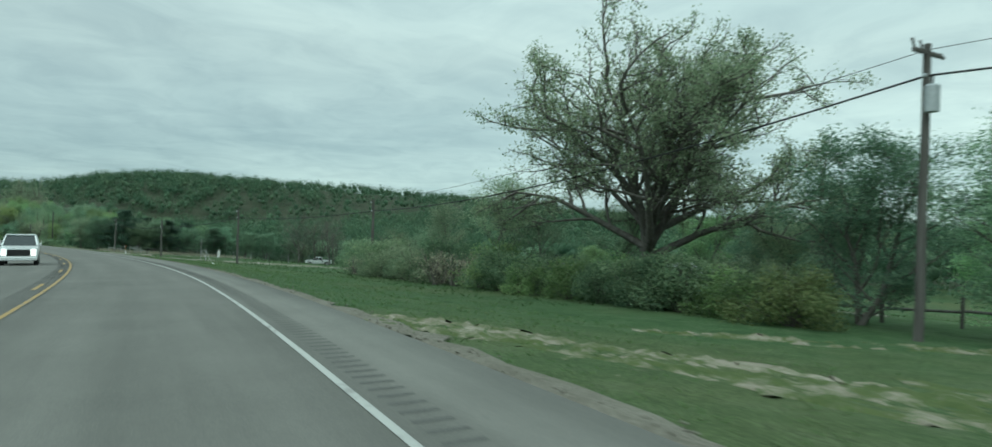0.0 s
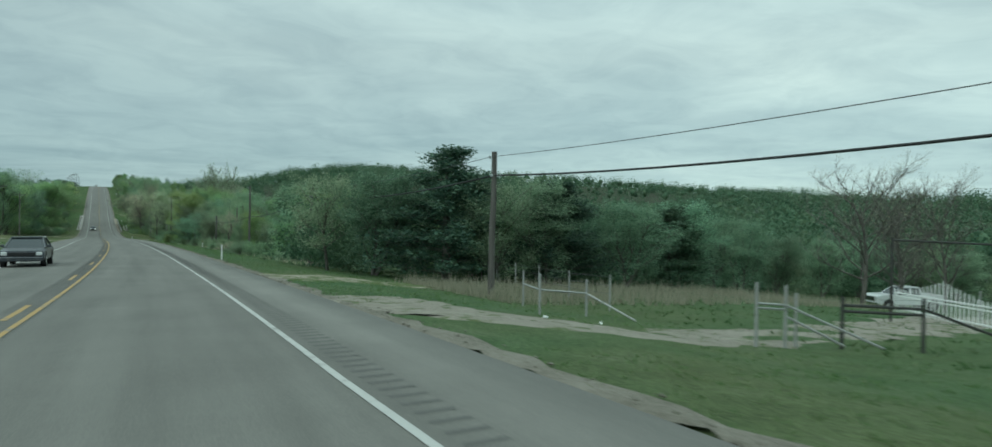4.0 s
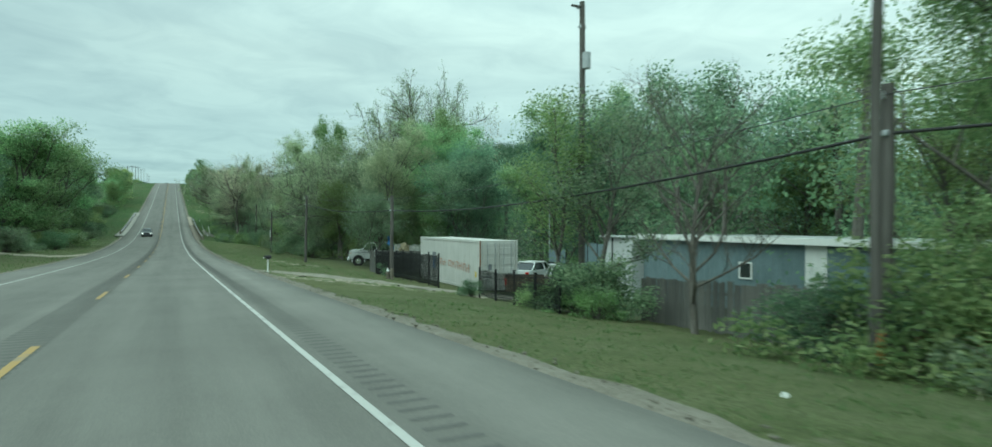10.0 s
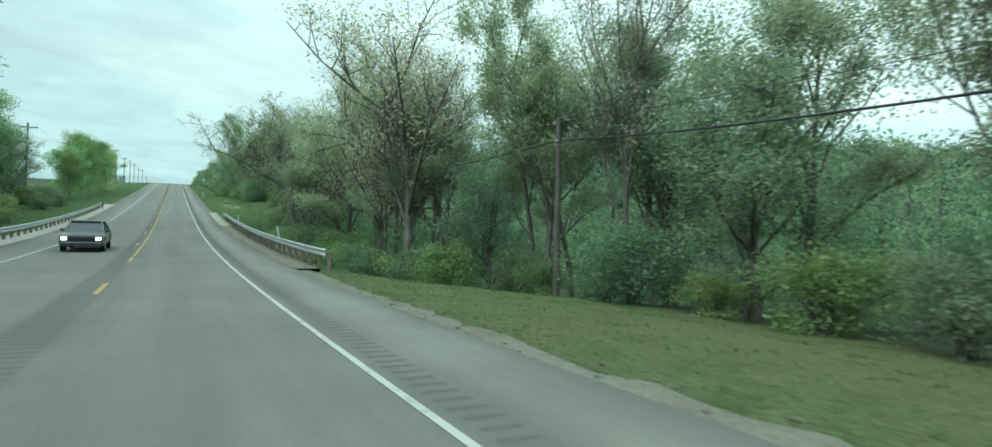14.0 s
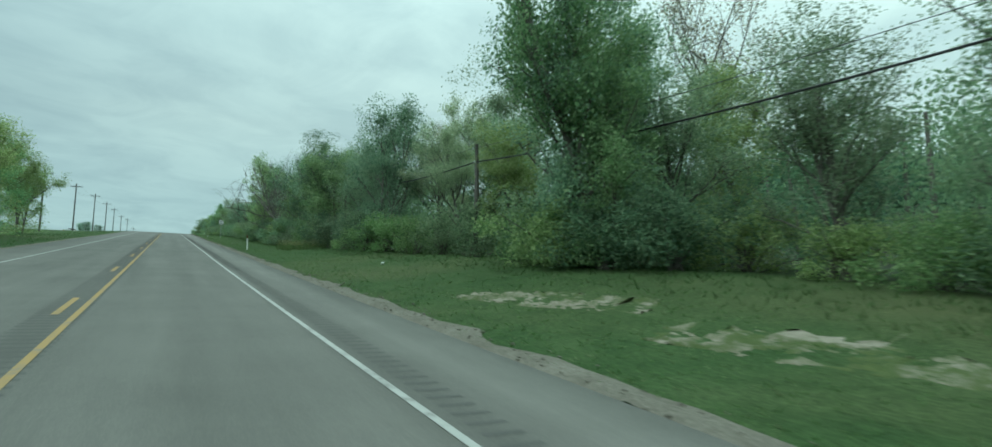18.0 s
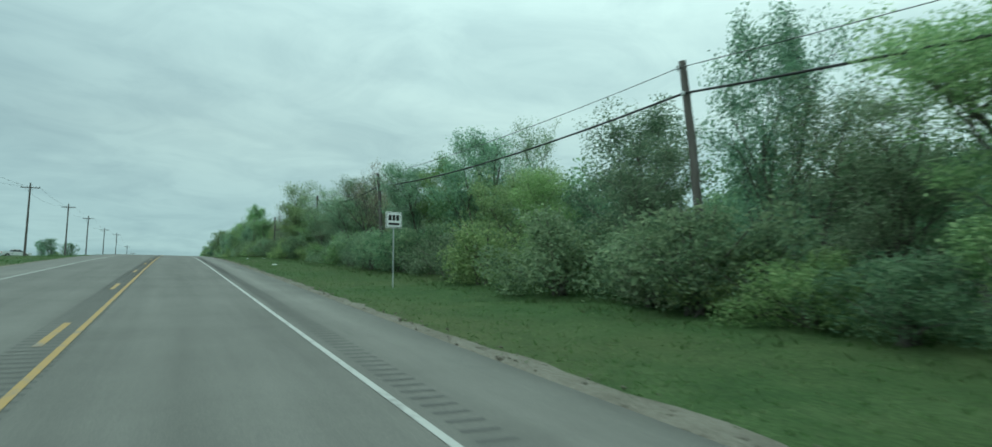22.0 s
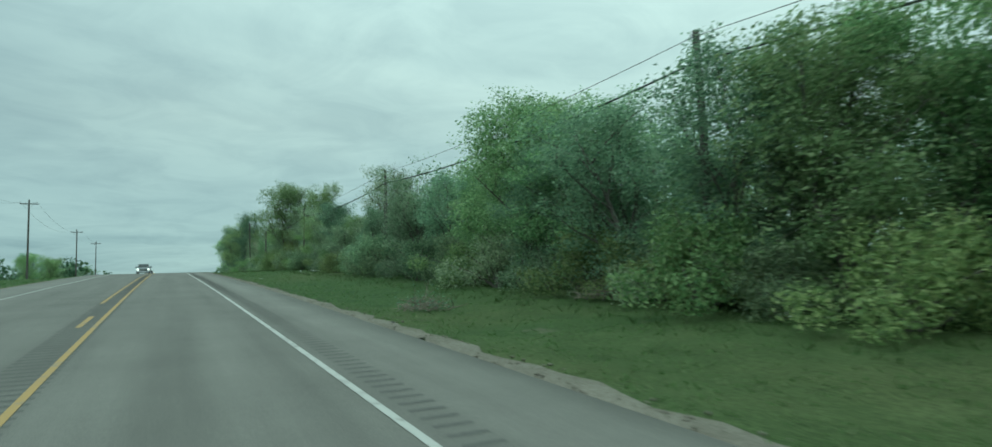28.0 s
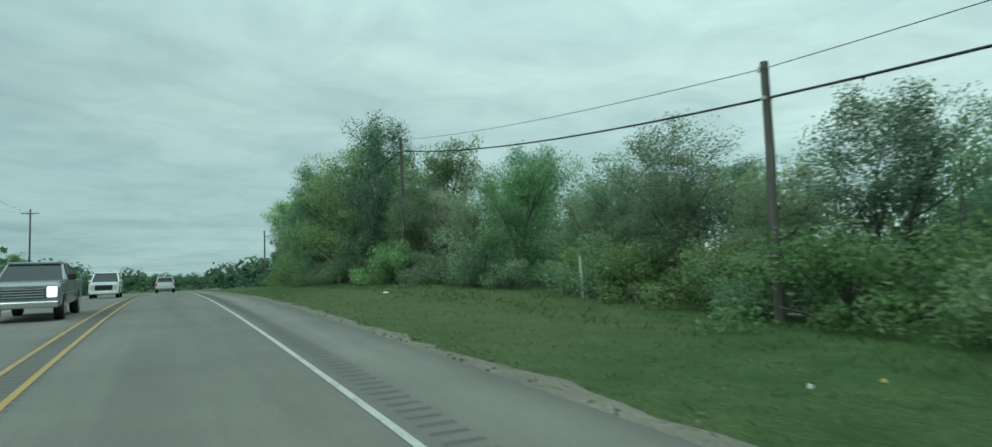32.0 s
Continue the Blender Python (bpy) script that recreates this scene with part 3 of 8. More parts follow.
# height of the land against the road, to the right: stations, and for each the height 4, 7, 10, 13, 18, 30 and 60 m out
RIGHT_AT = [4.0, 7.0, 10.0, 13.0, 18.0, 30.0, 60.0, 100.0]
RIGHT = [
    (-100, -0.05, -0.3, -0.6, -0.8, -0.9, -1.3, -3.5, -6.0),
    (60, -0.05, -0.3, -0.7, -0.95, -1.15, -1.7, -4.6, -6.9),
    (130, -0.05, -0.25, -0.65, -0.95, -1.2, -1.9, -4.9, -6.9),
    (185, -0.05, -0.35, -0.75, -1.25, -1.8, -2.2, -3.5, -5.0),
    (250, -0.05, -0.35, -0.75, -1.2, -1.6, -1.8, -2.5, -4.0),
    (285, -0.05, -0.28, -0.65, -1.1, -1.72, -1.9, -2.0, -2.6),
    (300, -0.05, -0.25, -0.6, -0.97, -1.35, -1.5, -1.6, -2.0),
    (312, -0.05, -0.23, -0.57, -0.9, -1.16, -1.37, -1.6, -2.0),
    (335, -0.05, -0.2, -0.5, -0.8, -1.0, -1.3, -1.6, -2.0),
    (375, -0.05, -0.15, -0.3, -0.6, -1.1, -1.8, -1.8, -2.0),
    (400, -0.05, -0.7, -1.7, -2.6, -3.2, -3.2, -2.5, -2.0),
    (428, -0.05, -0.7, -1.6, -2.4, -3.0, -3.0, -2.0, -1.0),
    (447, -0.05, 0.0, 0.1, 0.3, 0.6, 0.8, 1.5, 4.0),
    (475, -0.05, 0.3, 0.8, 1.15, 1.3, 1.7, 3.0, 6.0),
    (505, -0.05, 0.1, 0.45, 0.75, 0.9, 1.4, 3.0, 6.0),
    (550, -0.05, -0.1, 0.05, 0.28, 0.3, 0.8, 2.5, 5.0),
    (620, -0.05, -0.15, 0.0, 0.12, 0.1, 0.5, 2.0, 4.0),
    (660, -0.05, -0.15, 0.05, 0.25, 0.25, 0.5, 1.5, 3.0),
    (725, -0.05, -0.2, -0.1, 0.02, 0.0, 0.2, 1.0, 2.0),
    (780, -0.05, -0.15, 0.1, 0.25, 0.2, 0.2, 0.5, 1.0),
    (816, -0.05, -0.2, -0.2, -0.2, -0.3, -0.4, 0.0, 0.0),
    (845, -0.05, 0.0, 0.2, 0.35, 0.3, 0.0, -0.5, -1.0),
    (1200, -0.05, -0.2, -0.2, 0.0, 0.2, 0.5, 1.0, 2.0),
]
LEFT_AT = [8.0, 11.0, 16.0, 24.0, 60.0, 100.0]
LEFT = [
    (-100, -0.05, -0.3, -0.4, 0.0, 1.0, 2.0),
    (200, -0.05, -0.3, -0.2, 0.3, 1.0, 2.0),
    (330, -0.05, -0.2, 0.3, 0.9, 2.0, 3.0),
    (400, -0.05, -0.5, -1.0, -0.8, 0.5, 2.0),
    (450, -0.05, -0.4, -0.6, 0.0, 1.0, 3.0),
    (520, -0.05, -0.2, -0.2, -0.3, 0.0, 1.5),
    (600, -0.05, -0.25, -0.5, -0.8, -1.0, -0.5),
    (800, -0.05, -0.25, -0.4, -0.5, -0.5, -0.5),
    (1200, -0.05, -0.2, -0.3, -0.5, 0.0, 1.0),
]


def table(rows, at, s, d):
    """Bilinear look-up of a height table."""
    st = np.array([r[0] for r in rows], dtype=float)
    tb = np.array([r[1:] for r in rows], dtype=float)
    s, d = np.broadcast_arrays(np.asarray(s, float), np.asarray(d, float))
    i = np.clip(np.searchsorted(st, s) - 1, 0, len(st) - 2)
    u = np.clip((s - st[i]) / (st[i + 1] - st[i]), 0, 1)
    u = u * u * (3 - 2 * u)
    at = np.array(at)
    j = np.clip(np.searchsorted(at, d) - 1, 0, len(at) - 2)
    w = np.clip((d - at[j]) / (at[j + 1] - at[j]), 0, 1)
    return (tb[i, j] * (1 - u) + tb[i + 1, j] * u) * (1 - w) + (tb[i, j + 1] * (1 - u) + tb[i + 1, j + 1] * u) * w


def plan(s, lat):
    """World x, y of a place s metres along the road and lat metres to its right; far out the cross lines run parallel."""
    s, lat = np.asarray(s, float), np.asarray(lat, float)
    h = np.interp(s, ST, HEAD)
    near = np.clip(lat, -60, 60)
    return np.interp(s, ST, RX) + near * np.cos(h) + (lat - near), np.interp(s, ST, RY) + near * np.sin(h)


def rolling(x, y):
    return 1.6 * np.sin(x * 0.013 + 1.3) * np.cos(y * 0.011) + 0.9 * np.sin(x * 0.041 + y * 0.027)


def height(s, lat):
    """Height of the land."""
    s, lat = np.broadcast_arrays(np.asarray(s, float), np.asarray(lat, float))
    x, y = plan(s, lat)
    z0 = np.interp(s, ST, RZ)
    zr = z0 + table(RIGHT, RIGHT_AT, s, np.maximum(lat, 4.0))
    zl = z0 + table(LEFT, LEFT_AT, s, np.maximum(-lat, 8.0))
    z = np.where(lat > 0, zr, zl)
    far = np.interp(y, [-400, 100, 180, 260, 337, 440, 520, 700, 1500], [0, 0, 2, 4.5, 8, 17, 25, 27.5, 28]) + rolling(x, y) + 5 * np.exp(-((x - 230) ** 2 + (y - 560) ** 2) / 150**2)
    w = np.clip((np.abs(lat) - 95) / 240, 0, 1)
    w = w * w * (3 - 2 * w)
    z = z * (1 - w) + far * w
    z = z + 15 * np.exp(-((x - 165) ** 2 / 85**2 + (y - 590) ** 2 / 120**2)) * np.clip((lat - 60) / 70, 0, 1)
    rough = 0.05 * np.sin(x * 1.7 + y * 0.9) * np.sin(y * 1.3 - x * 0.4) * np.clip((np.abs(lat + 2) - 8) / 4, 0, 1)
    under = np.clip(1 - np.maximum(lat - 3.9, -8.1 - lat) / 0.3, 0, 1)
    return z + rough - 0.16 * under


def spot(s, lat, dz=0.0, turn=0.0, scale=1.0):
    """A pose on the land: y along the road, x to its right, turned by turn degrees."""
    x, y = plan(s, lat)
    rz = math.degrees(float(np.interp(s, ST, HEAD))) + turn
    return pose(float(x), float(y), float(height(s, lat)) + dz, 0, 0, rz) @ Matrix.Diagonal((scale, scale, scale, 1) if isinstance(scale, (int, float)) else (*scale, 1))


def road_z(s):
    return np.interp(s, ST, RZ)


def strip(name, s0, s1, lats, material, lift=0.004, step=2.0, uv=False, skirt=0.0, ground=False, wob=0.0, seed=0):
    """A strip laid along the road, over the road's surface or over the land."""
    ss = np.arange(s0, s1 + step * 0.5, step)
    rs = np.random.RandomState(seed)
    cols = []
    for k, la in enumerate(lats):
        la = la(ss) if callable(la) else la
        jit = rs.normal(0, wob, len(ss)) if wob and k in (0, len(lats) - 1) else 0.0
        x, y = plan(ss, la + jit)
        z = (height(ss, la + jit) if ground else road_z(ss)) + lift
        cols.append(np.stack([x, y, z], 1))
    if skirt:
        a, c = cols[0].copy(), cols[-1].copy()
        a[:, 2] -= skirt
        c[:, 2] -= skirt
        cols = [a] + cols + [c]
    n, k = len(ss), len(cols)
    v = np.stack(cols, 1).reshape(-1, 3)
    i = (np.arange(n - 1)[:, None] * k + np.arange(k - 1)[None, :]).ravel()
    me = raw(name, v, np.stack([i, i + 1, i + k + 1, i + k], 1), material)
    if uv:
        la = np.array([lats[0]] * bool(skirt) + list(lats) + [lats[-1]] * bool(skirt), float)
        uvv = np.stack([np.tile(la, n), np.repeat(ss, k)], 1).astype(np.float32)
        li = np.empty(len(me.loops), dtype=np.int32)
        me.loops.foreach_get("vertex_index", li)
        me.uv_layers.new(name="UVMap").data.foreach_set("uv", uvv[li].ravel())
    return me


# ---- ground, road, markings ----
lat_lines = np.array([-2400, -1500, -900, -600, -420, -300, -220, -160, -120, -95, -75, -60, -48, -38, -30, -24, -20, -16, -13, -11, -9.5, -8.5, -8.05, -6, -2, 2, 3.95, 4.3, 5, 6, 7, 8.5, 10, 11.5, 13, 15, 18, 22, 26, 32, 40, 50, 60, 75, 90, 110, 135, 165, 200, 240, 290, 350, 430, 540, 700, 950, 1400, 2400], float)
s_lines = np.concatenate([[-395, -330, -270, -220, -180, -150, -120], np.arange(-100, 900, 4.0), np.arange(900, 1200, 10.0), [1230, 1280, 1350, 1450, 1600, 1800, 1990]])
SS, LL = np.meshgrid(s_lines, lat_lines, indexing="ij")
gx, gy = plan(SS, LL)
gz = height(SS, LL)
# beyond both ends the land runs on to the horizon
nl = len(lat_lines)
for far_y in (3800.0,):
    gx, gy, gz = np.vstack([gx, gx[-1:]]), np.vstack([gy, np.full((1, nl), far_y)]), np.vstack([gz, np.full((1, nl), 22.0)])
gx, gy, gz = np.vstack([gx[:1], gx]), np.vstack([np.full((1, nl), -2600.0), gy]), np.vstack([np.full((1, nl), 0.0), gz])
ns = gx.shape[0]
i = (np.arange(ns - 1)[:, None] * nl + np.arange(nl - 1)[None, :]).ravel()
ground = new("ground", raw("ground", np.stack([gx, gy, gz], -1).reshape(-1, 3), np.stack([i, i + 1, i + nl + 1, i + nl], 1), M_LAND, True))
tagged(ground, "mown green roadside grass and rolling land", "ground", kind="structure")

road = new("road", strip("road", -200, 1400, [-8.0, -6.0, -4.0, -2.0, 0.0, 2.0, 3.0, 4.0], M_ASPH, 0.0, 2.0, True, 0.14))
tagged(road, "worn grey asphalt two-lane highway with wide shoulders", "road", kind="structure")
# painted lines and groove bars shift against the asphalt to fit the camera's view
EDGE_S, EDGE_L = [-150, 5, 25, 90, 112, 190, 240, 265, 340, 780, 815, 1300], [2.0, 2.06, 2.27, 2.26, 1.92, 1.89, 1.80, 1.74, 1.80, 1.83, 1.95, 1.95]
MID_S, MID_L = [-150, 10, 100, 190, 260, 470, 592, 720, 800, 830, 1300], [-2.25, -2.25, -2.10, -1.78, -1.80, -1.80, -1.68, -1.60, -1.64, -1.70, -1.70]
edge_lat = lambda s: np.interp(s, EDGE_S, EDGE_L)
mid_lat = lambda s: np.interp(s, MID_S, MID_L)


def painted(nm, lat, s0, s1, wide, mt, lb="", step=2.0):
    """A painted line along the road, about lat(s)."""
    part(nm, strip(nm, s0, s1, [lambda q: lat(q) - wide / 2, lambda q: lat(q) + wide / 2], mt, 0.007, step), mt, road, lb)


painted("edge_line", edge_lat, -150, 1300, 0.096, M_WHITE_LINE, "worn white edge line")
painted("edge_line", lambda s: s * 0 - 5.85, -150, 1300, 0.096, M_WHITE_LINE, "worn white edge line")
painted("centre_line", mid_lat, -150, 262, 0.10, M_YELLOW_LINE, "faded yellow centre line")
painted("centre_line", mid_lat, 392, 1300, 0.10, M_YELLOW_LINE, "faded yellow centre line")
painted("centre_line", lambda s: mid_lat(s) - 0.52, 738, 1300, 0.10, M_YELLOW_LINE, "faded yellow centre line")
for k, s in enumerate(np.arange(-100, 735, 12.2)):
    off = 0.0 if 258 < s < 390 else -0.32
    painted("centre_dash", lambda q: mid_lat(q) + off, s, s + 3.05, 0.12, M_YELLOW_LINE, "faded yellow dash" if k == 0 else "", 1.5)


# flat dark bars just above the asphalt, standing in for shade in milled grooves
def rumble(name, s0, s1, la0, la1, lab):
    ss = np.arange(s0, s1, 0.33)
    c = []
    for ds, la in ((0, la0), (0, la1), (0.09, la1), (0.09, la0)):
        x, y = plan(ss + ds, la(ss + ds))
        c.append(np.stack([x, y, road_z(ss + ds) + 0.0035], 1))
    v = np.stack(c, 1).reshape(-1, 3)
    ob = part(name, raw(name, v, np.arange(len(v)).reshape(-1, 4), M_GROOVE_BAR), M_GROOVE_BAR, road, lab)
    ob["kind"] = "stuff"


rumble("rumble_strip", -40, 900, lambda s: edge_lat(s) + 0.20, lambda s: edge_lat(s) + 0.60, "row of flat dark bars for shaded grooves beside the edge line")
rumble("rumble_strip", 0, 900, lambda s: mid_lat(s) - 0.62, lambda s: mid_lat(s) + 0.12, "row of flat dark bars for shaded grooves along the centre")

# ---- verges ----
edge = new("gravel_edge", strip("gravel_edge", -60, 900, [3.96, 4.25, 4.55], M_GRAVEL, 0.035, 0.7, ground=True, wob=0.11, seed=3))
tagged(edge, "narrow ragged strip of gravel along the asphalt", "gravel", kind="structure")
edge = new("gravel_edge", strip("gravel_edge", -60, 900, [-8.6, -8.3, -7.98], M_GRAVEL, 0.035, 0.9, ground=True, wob=0.10, seed=4))
tagged(edge, "narrow ragged strip of gravel along the asphalt", "gravel", kind="structure")


def scatter_stones(name, n, s0, s1, l0, l1, r0, r1, material, seed, label):
    """Loose angular stones lying on the land."""
    rs = np.random.RandomState(seed)
    s, la = rs.uniform(s0, s1, n), l0 + (l1 - l0) * rs.beta(1.3, 2.4, n)
    x, y = plan(s, la)
    z = height(s, la) + 0.035
    r = rs.uniform(r0, r1, n)
    octa = np.array([(1, 0, 0), (0, 1, 0), (-1, 0, 0), (0, -1, 0), (0, 0, 0.7), (0, 0, -0.5)], float)
    tri = np.array([(0, 1, 4), (1, 2, 4), (2, 3, 4), (3, 0, 4), (1, 0, 5), (2, 1, 5), (3, 2, 5), (0, 3, 5)])
    a = rs.uniform(0, 6.28, n)
    v = octa[None] * rs.uniform(0.6, 1.3, (n, 6, 1)) * r[:, None, None]
    v = np.stack([v[..., 0] * np.cos(a)[:, None] - v[..., 1] * np.sin(a)[:, None] + x[:, None], v[..., 0] * np.sin(a)[:, None] + v[..., 1] * np.cos(a)[:, None] + y[:, None], v[..., 2] + z[:, None]], -1)
    f = tri[None] + (np.arange(n) * 6)[:, None, None]
    return tagged(new(name, raw(name, v.reshape(-1, 3), f.reshape(-1, 3), material)), label, "stones", kind="stuff")


scatter_stones("loose_gravel", 6500, -5, 860, 4.0, 5.0, 0.015, 0.05, M_GRAVEL, 11, "loose pale gravel along the road's edge")


def blades(name, n, s0, s1, l0, l1, h0, h1, material, seed, label, wid=0.018, clump=3, lean=0.4, dens=None):
    """Tufts of grass standing on the land."""
    rs = np.random.RandomState(seed)
    s = rs.uniform(s0, s1, n)
    u = rs.uniform(0, 1, n)
    la = l0 + (l1 - l0) * (u ** 1.25)
    if dens is not None:
        keep = dens(s, la, rs)
        s, la = s[keep], la[keep]
        n = len(s)
    s, la = np.repeat(s, clump) + rs.normal(0, 0.05, n * clump), np.repeat(la, clump) + rs.normal(0, 0.05, n * clump)
    x, y = plan(s, la)
    z = height(s, la) - 0.01
    N = len(s)
    h = rs.uniform(h0, h1, N) * np.where(rs.uniform(0, 1, N) < 0.08, 1.7, 1.0)
    a, tip = rs.uniform(0, 6.28, N), rs.uniform(0, 6.28, N)
    w = wid * rs.uniform(0.7, 1.6, N)
    p0 = np.stack([x - w * np.cos(a), y - w * np.sin(a), z], 1)
    p1 = np.stack([x + w * np.cos(a), y + w * np.sin(a), z], 1)
    p2 = np.stack([x + h * lean * np.cos(tip), y + h * lean * np.sin(tip), z + h], 1)
    v = np.stack([p0, p1, p2], 1).reshape(-1, 3)
    return tagged(new(name, raw(name, v, np.arange(len(v)).reshape(-1, 3), material)), label, "grass", kind="stuff")


def verge_ok(s, la, rs):
    """No grass on the drives and the worn patches."""
    bad = ((s > 86) & (s < 97) & (la < 12) & (rs.uniform(0, 1, len(s)) < 0.85)) | ((s > 1) & (s < 10) & (la < 14) & (rs.uniform(0, 1, len(s)) < 0.6)) | ((s > 276) & (s < 292)) | ((s > 113) & (s < 120) & (la < 9)) | ((s > 440) & (s < 458) & (la < 5.6))
    return ~bad


blades("verge_grass", 80000, 0, 860, 4.35, 13.5, 0.03, 0.075, M_GRASS, 21, "short green verge grass in uneven tufts", 0.014, 3, 1.3, verge_ok)
blades("verge_grass", 9000, 60, 860, -15, -8.4, 0.05, 0.16, M_GRASS, 22, "short green verge grass in uneven tufts")
blades("tall_grass", 9000, 450, 870, 9.5, 14.5, 0.08, 0.24, M_GRASS, 23, "long green grass at the edge of the trees", 0.014, 3, 0.9)
blades("dry_grass", 3600, 124, 135, 11, 36, 0.25, 0.6, M_DRYGRASS, 24, "tall dry straw-coloured grass", 0.012, 3, 0.3)
blades("dry_grass", 420, 150, 262, 10.0, 14, 0.25, 0.7, M_DRYGRASS, 25, "tall dry straw-coloured grass among brush", 0.012, 3, 0.35)
blades("field_grass", 14000, 20, 150, 13.5, 70, 0.05, 0.15, M_GRASS, 26, "uneven grass of the open field", 0.025, 3, 1.1)

# ---- trees ----


def tubes(segs, sides=5):
    """One mesh of tapered limbs from rows of (p, q, r0, r1)."""
    P, Q = np.array([s[0] for s in segs]), np.array([s[1] for s in segs])
    R0, R1 = np.array([s[2] for s in segs]), np.array([s[3] for s in segs])
    d = Q - P
    d /= np.linalg.norm(d, axis=1)[:, None] + 1e-9
    up = np.where(np.abs(d[:, 2:3]) > 0.9, np.array([[1.0, 0, 0]]), np.array([[0, 0, 1.0]]))
    a = np.cross(d, up)
    a /= np.linalg.norm(a, axis=1)[:, None]
    b = np.cross(d, a)
    th = np.arange(sides) * 2 * math.pi / sides
    ring = a[:, None] * np.cos(th)[None, :, None] + b[:, None] * np.sin(th)[None, :, None]
    v = np.concatenate([P[:, None] + ring * R0[:, None, None], Q[:, None] + ring * R1[:, None, None]], 1)
    k = np.arange(sides)
    quad = np.stack([k, (k + 1) % sides, (k + 1) % sides + sides, k + sides], 1)
    f = quad[None] + (np.arange(len(segs)) * 2 * sides)[:, None, None]
    return v.reshape(-1, 3), f.reshape(-1, 4)


def skeleton_of(rs, H, spread, r, fork=0.3, levels=3, kids=5, droop=0.0, lean=0.0, stems=1):
    """Limbs and twig ends of a broad-leaved tree."""
    segs, tips = [], []

    def grow(p, d, length, rad, lev):
        n = 4 if lev == 0 else 3
        pts = [p]
        for k in range(n):
            d = d + rs.normal(0, 0.10 + 0.07 * lev, 3) + np.array([0, 0, 0.10 - droop * lev])
            d = d / np.linalg.norm(d)
            q = pts[-1] + d * length / n
            r0, r1 = rad * (1 - 0.75 * k / n), rad * (1 - 0.75 * (k + 1) / n)
            segs.append((pts[-1], q, r0, r1))
            pts.append(q)
        if lev >= levels - 1:
            tips.extend(pts[1:])
            return
        m = kids * 2 if lev == 0 else kids
        for k in range(m):
            t = (fork if lev == 0 else 0.3) + (0.98 - (fork if lev == 0 else 0.3)) * (k + rs.uniform(0.1, 0.9)) / m
            u = t * n
            i = min(int(u), n - 1)
            base = pts[i] + (pts[i + 1] - pts[i]) * (u - i)
            az = rs.uniform(0, 6.28) if lev else k * 2.4 + rs.uniform(-0.5, 0.5)
            el = rs.uniform(0.15, 0.9) + 0.35 * t
            out = np.array([math.cos(az) * math.cos(el), math.sin(az) * math.cos(el), math.sin(el)])
            out = out * 0.75 + d * 0.35
            out /= np.linalg.norm(out)
            grow(base, out, ((spread * (0.85 + 0.3 * math.sin(math.pi * t))) if lev == 0 else length * 0.55 * (1.15 - 0.5 * t)) * rs.uniform(0.75, 1.2), rad * 0.45 * (1.1 - 0.5 * t), lev + 1)

    for s in range(stems):
        d0 = np.array([rs.normal(0, 0.06) + lean, rs.normal(0, 0.06), 1.0])
        if stems > 1:
            d0[:2] += rs.normal(0, 0.28, 2)
        grow(np.array([0.0, 0, -0.15]) + np.append(rs.normal(0, 0.12, 2), 0) * (stems > 1), d0 / np.linalg.norm(d0), H * 0.74 * (1 if s == 0 else rs.uniform(0.6, 0.95)), r, 0)
    return segs, np.array(tips)


def leaf_quads(rs, centres, size, n, sigma, out=None, pick=None, slim=(0.4, 0.62), loose=0.75):
    """n leaf-shaped quads strewn round the centres; they face mostly upwards, or along out."""
    c = (centres[rs.randint(0, len(centres), n)] if pick is None else centres[pick]) + np.clip(rs.normal(0, 1, (n, 3)), -1.6, 1.6) * sigma
    nrm = rs.normal(0, loose, (n, 3)) + (np.array([0, 0, 0.6]) if out is None else out)
    nrm /= np.linalg.norm(nrm, axis=1)[:, None]
    d = np.cross(nrm, rs.normal(0, 1, (n, 3)))
    d /= np.linalg.norm(d, axis=1)[:, None]
    e = np.cross(nrm, d)
    L = size * rs.uniform(0.6, 1.35, n)[:, None]
    w = L * rs.uniform(*slim, n)[:, None]
    v = np.stack([c - d * L * 0.5, c + e * w * 0.5 + nrm * w * 0.15, c + d * L * 0.5, c - e * w * 0.5 + nrm * w * 0.15], 1)
    return v.reshape(-1, 3), np.arange(4 * n).reshape(-1, 4)


def lobes_of(rs, tips, H, n):
    """Middles of the crown's leafy masses, among the twig ends."""
    c = tips[rs.randint(0, len(tips), n)]
    half = n // 2
    top, low = tips[:, 2].max(), np.percentile(tips[:, 2], 8)
    Rm = np.percentile(np.hypot(tips[:, 0], tips[:, 1]), 80)
    u, az = rs.uniform(-0.7, 0.93, half), rs.uniform(0, 6.28, half)
    rr = Rm * np.sqrt(1 - u * u) * rs.uniform(0.55, 1.05, half)
    c[:half] = np.stack([np.cos(az) * rr, np.sin(az) * rr, (top + low) / 2 + u * (top - low) / 2], 1)
    r = np.clip(0.07 * H * rs.uniform(0.6, 1.45, n), 0.25, 1.5)
    return c, r


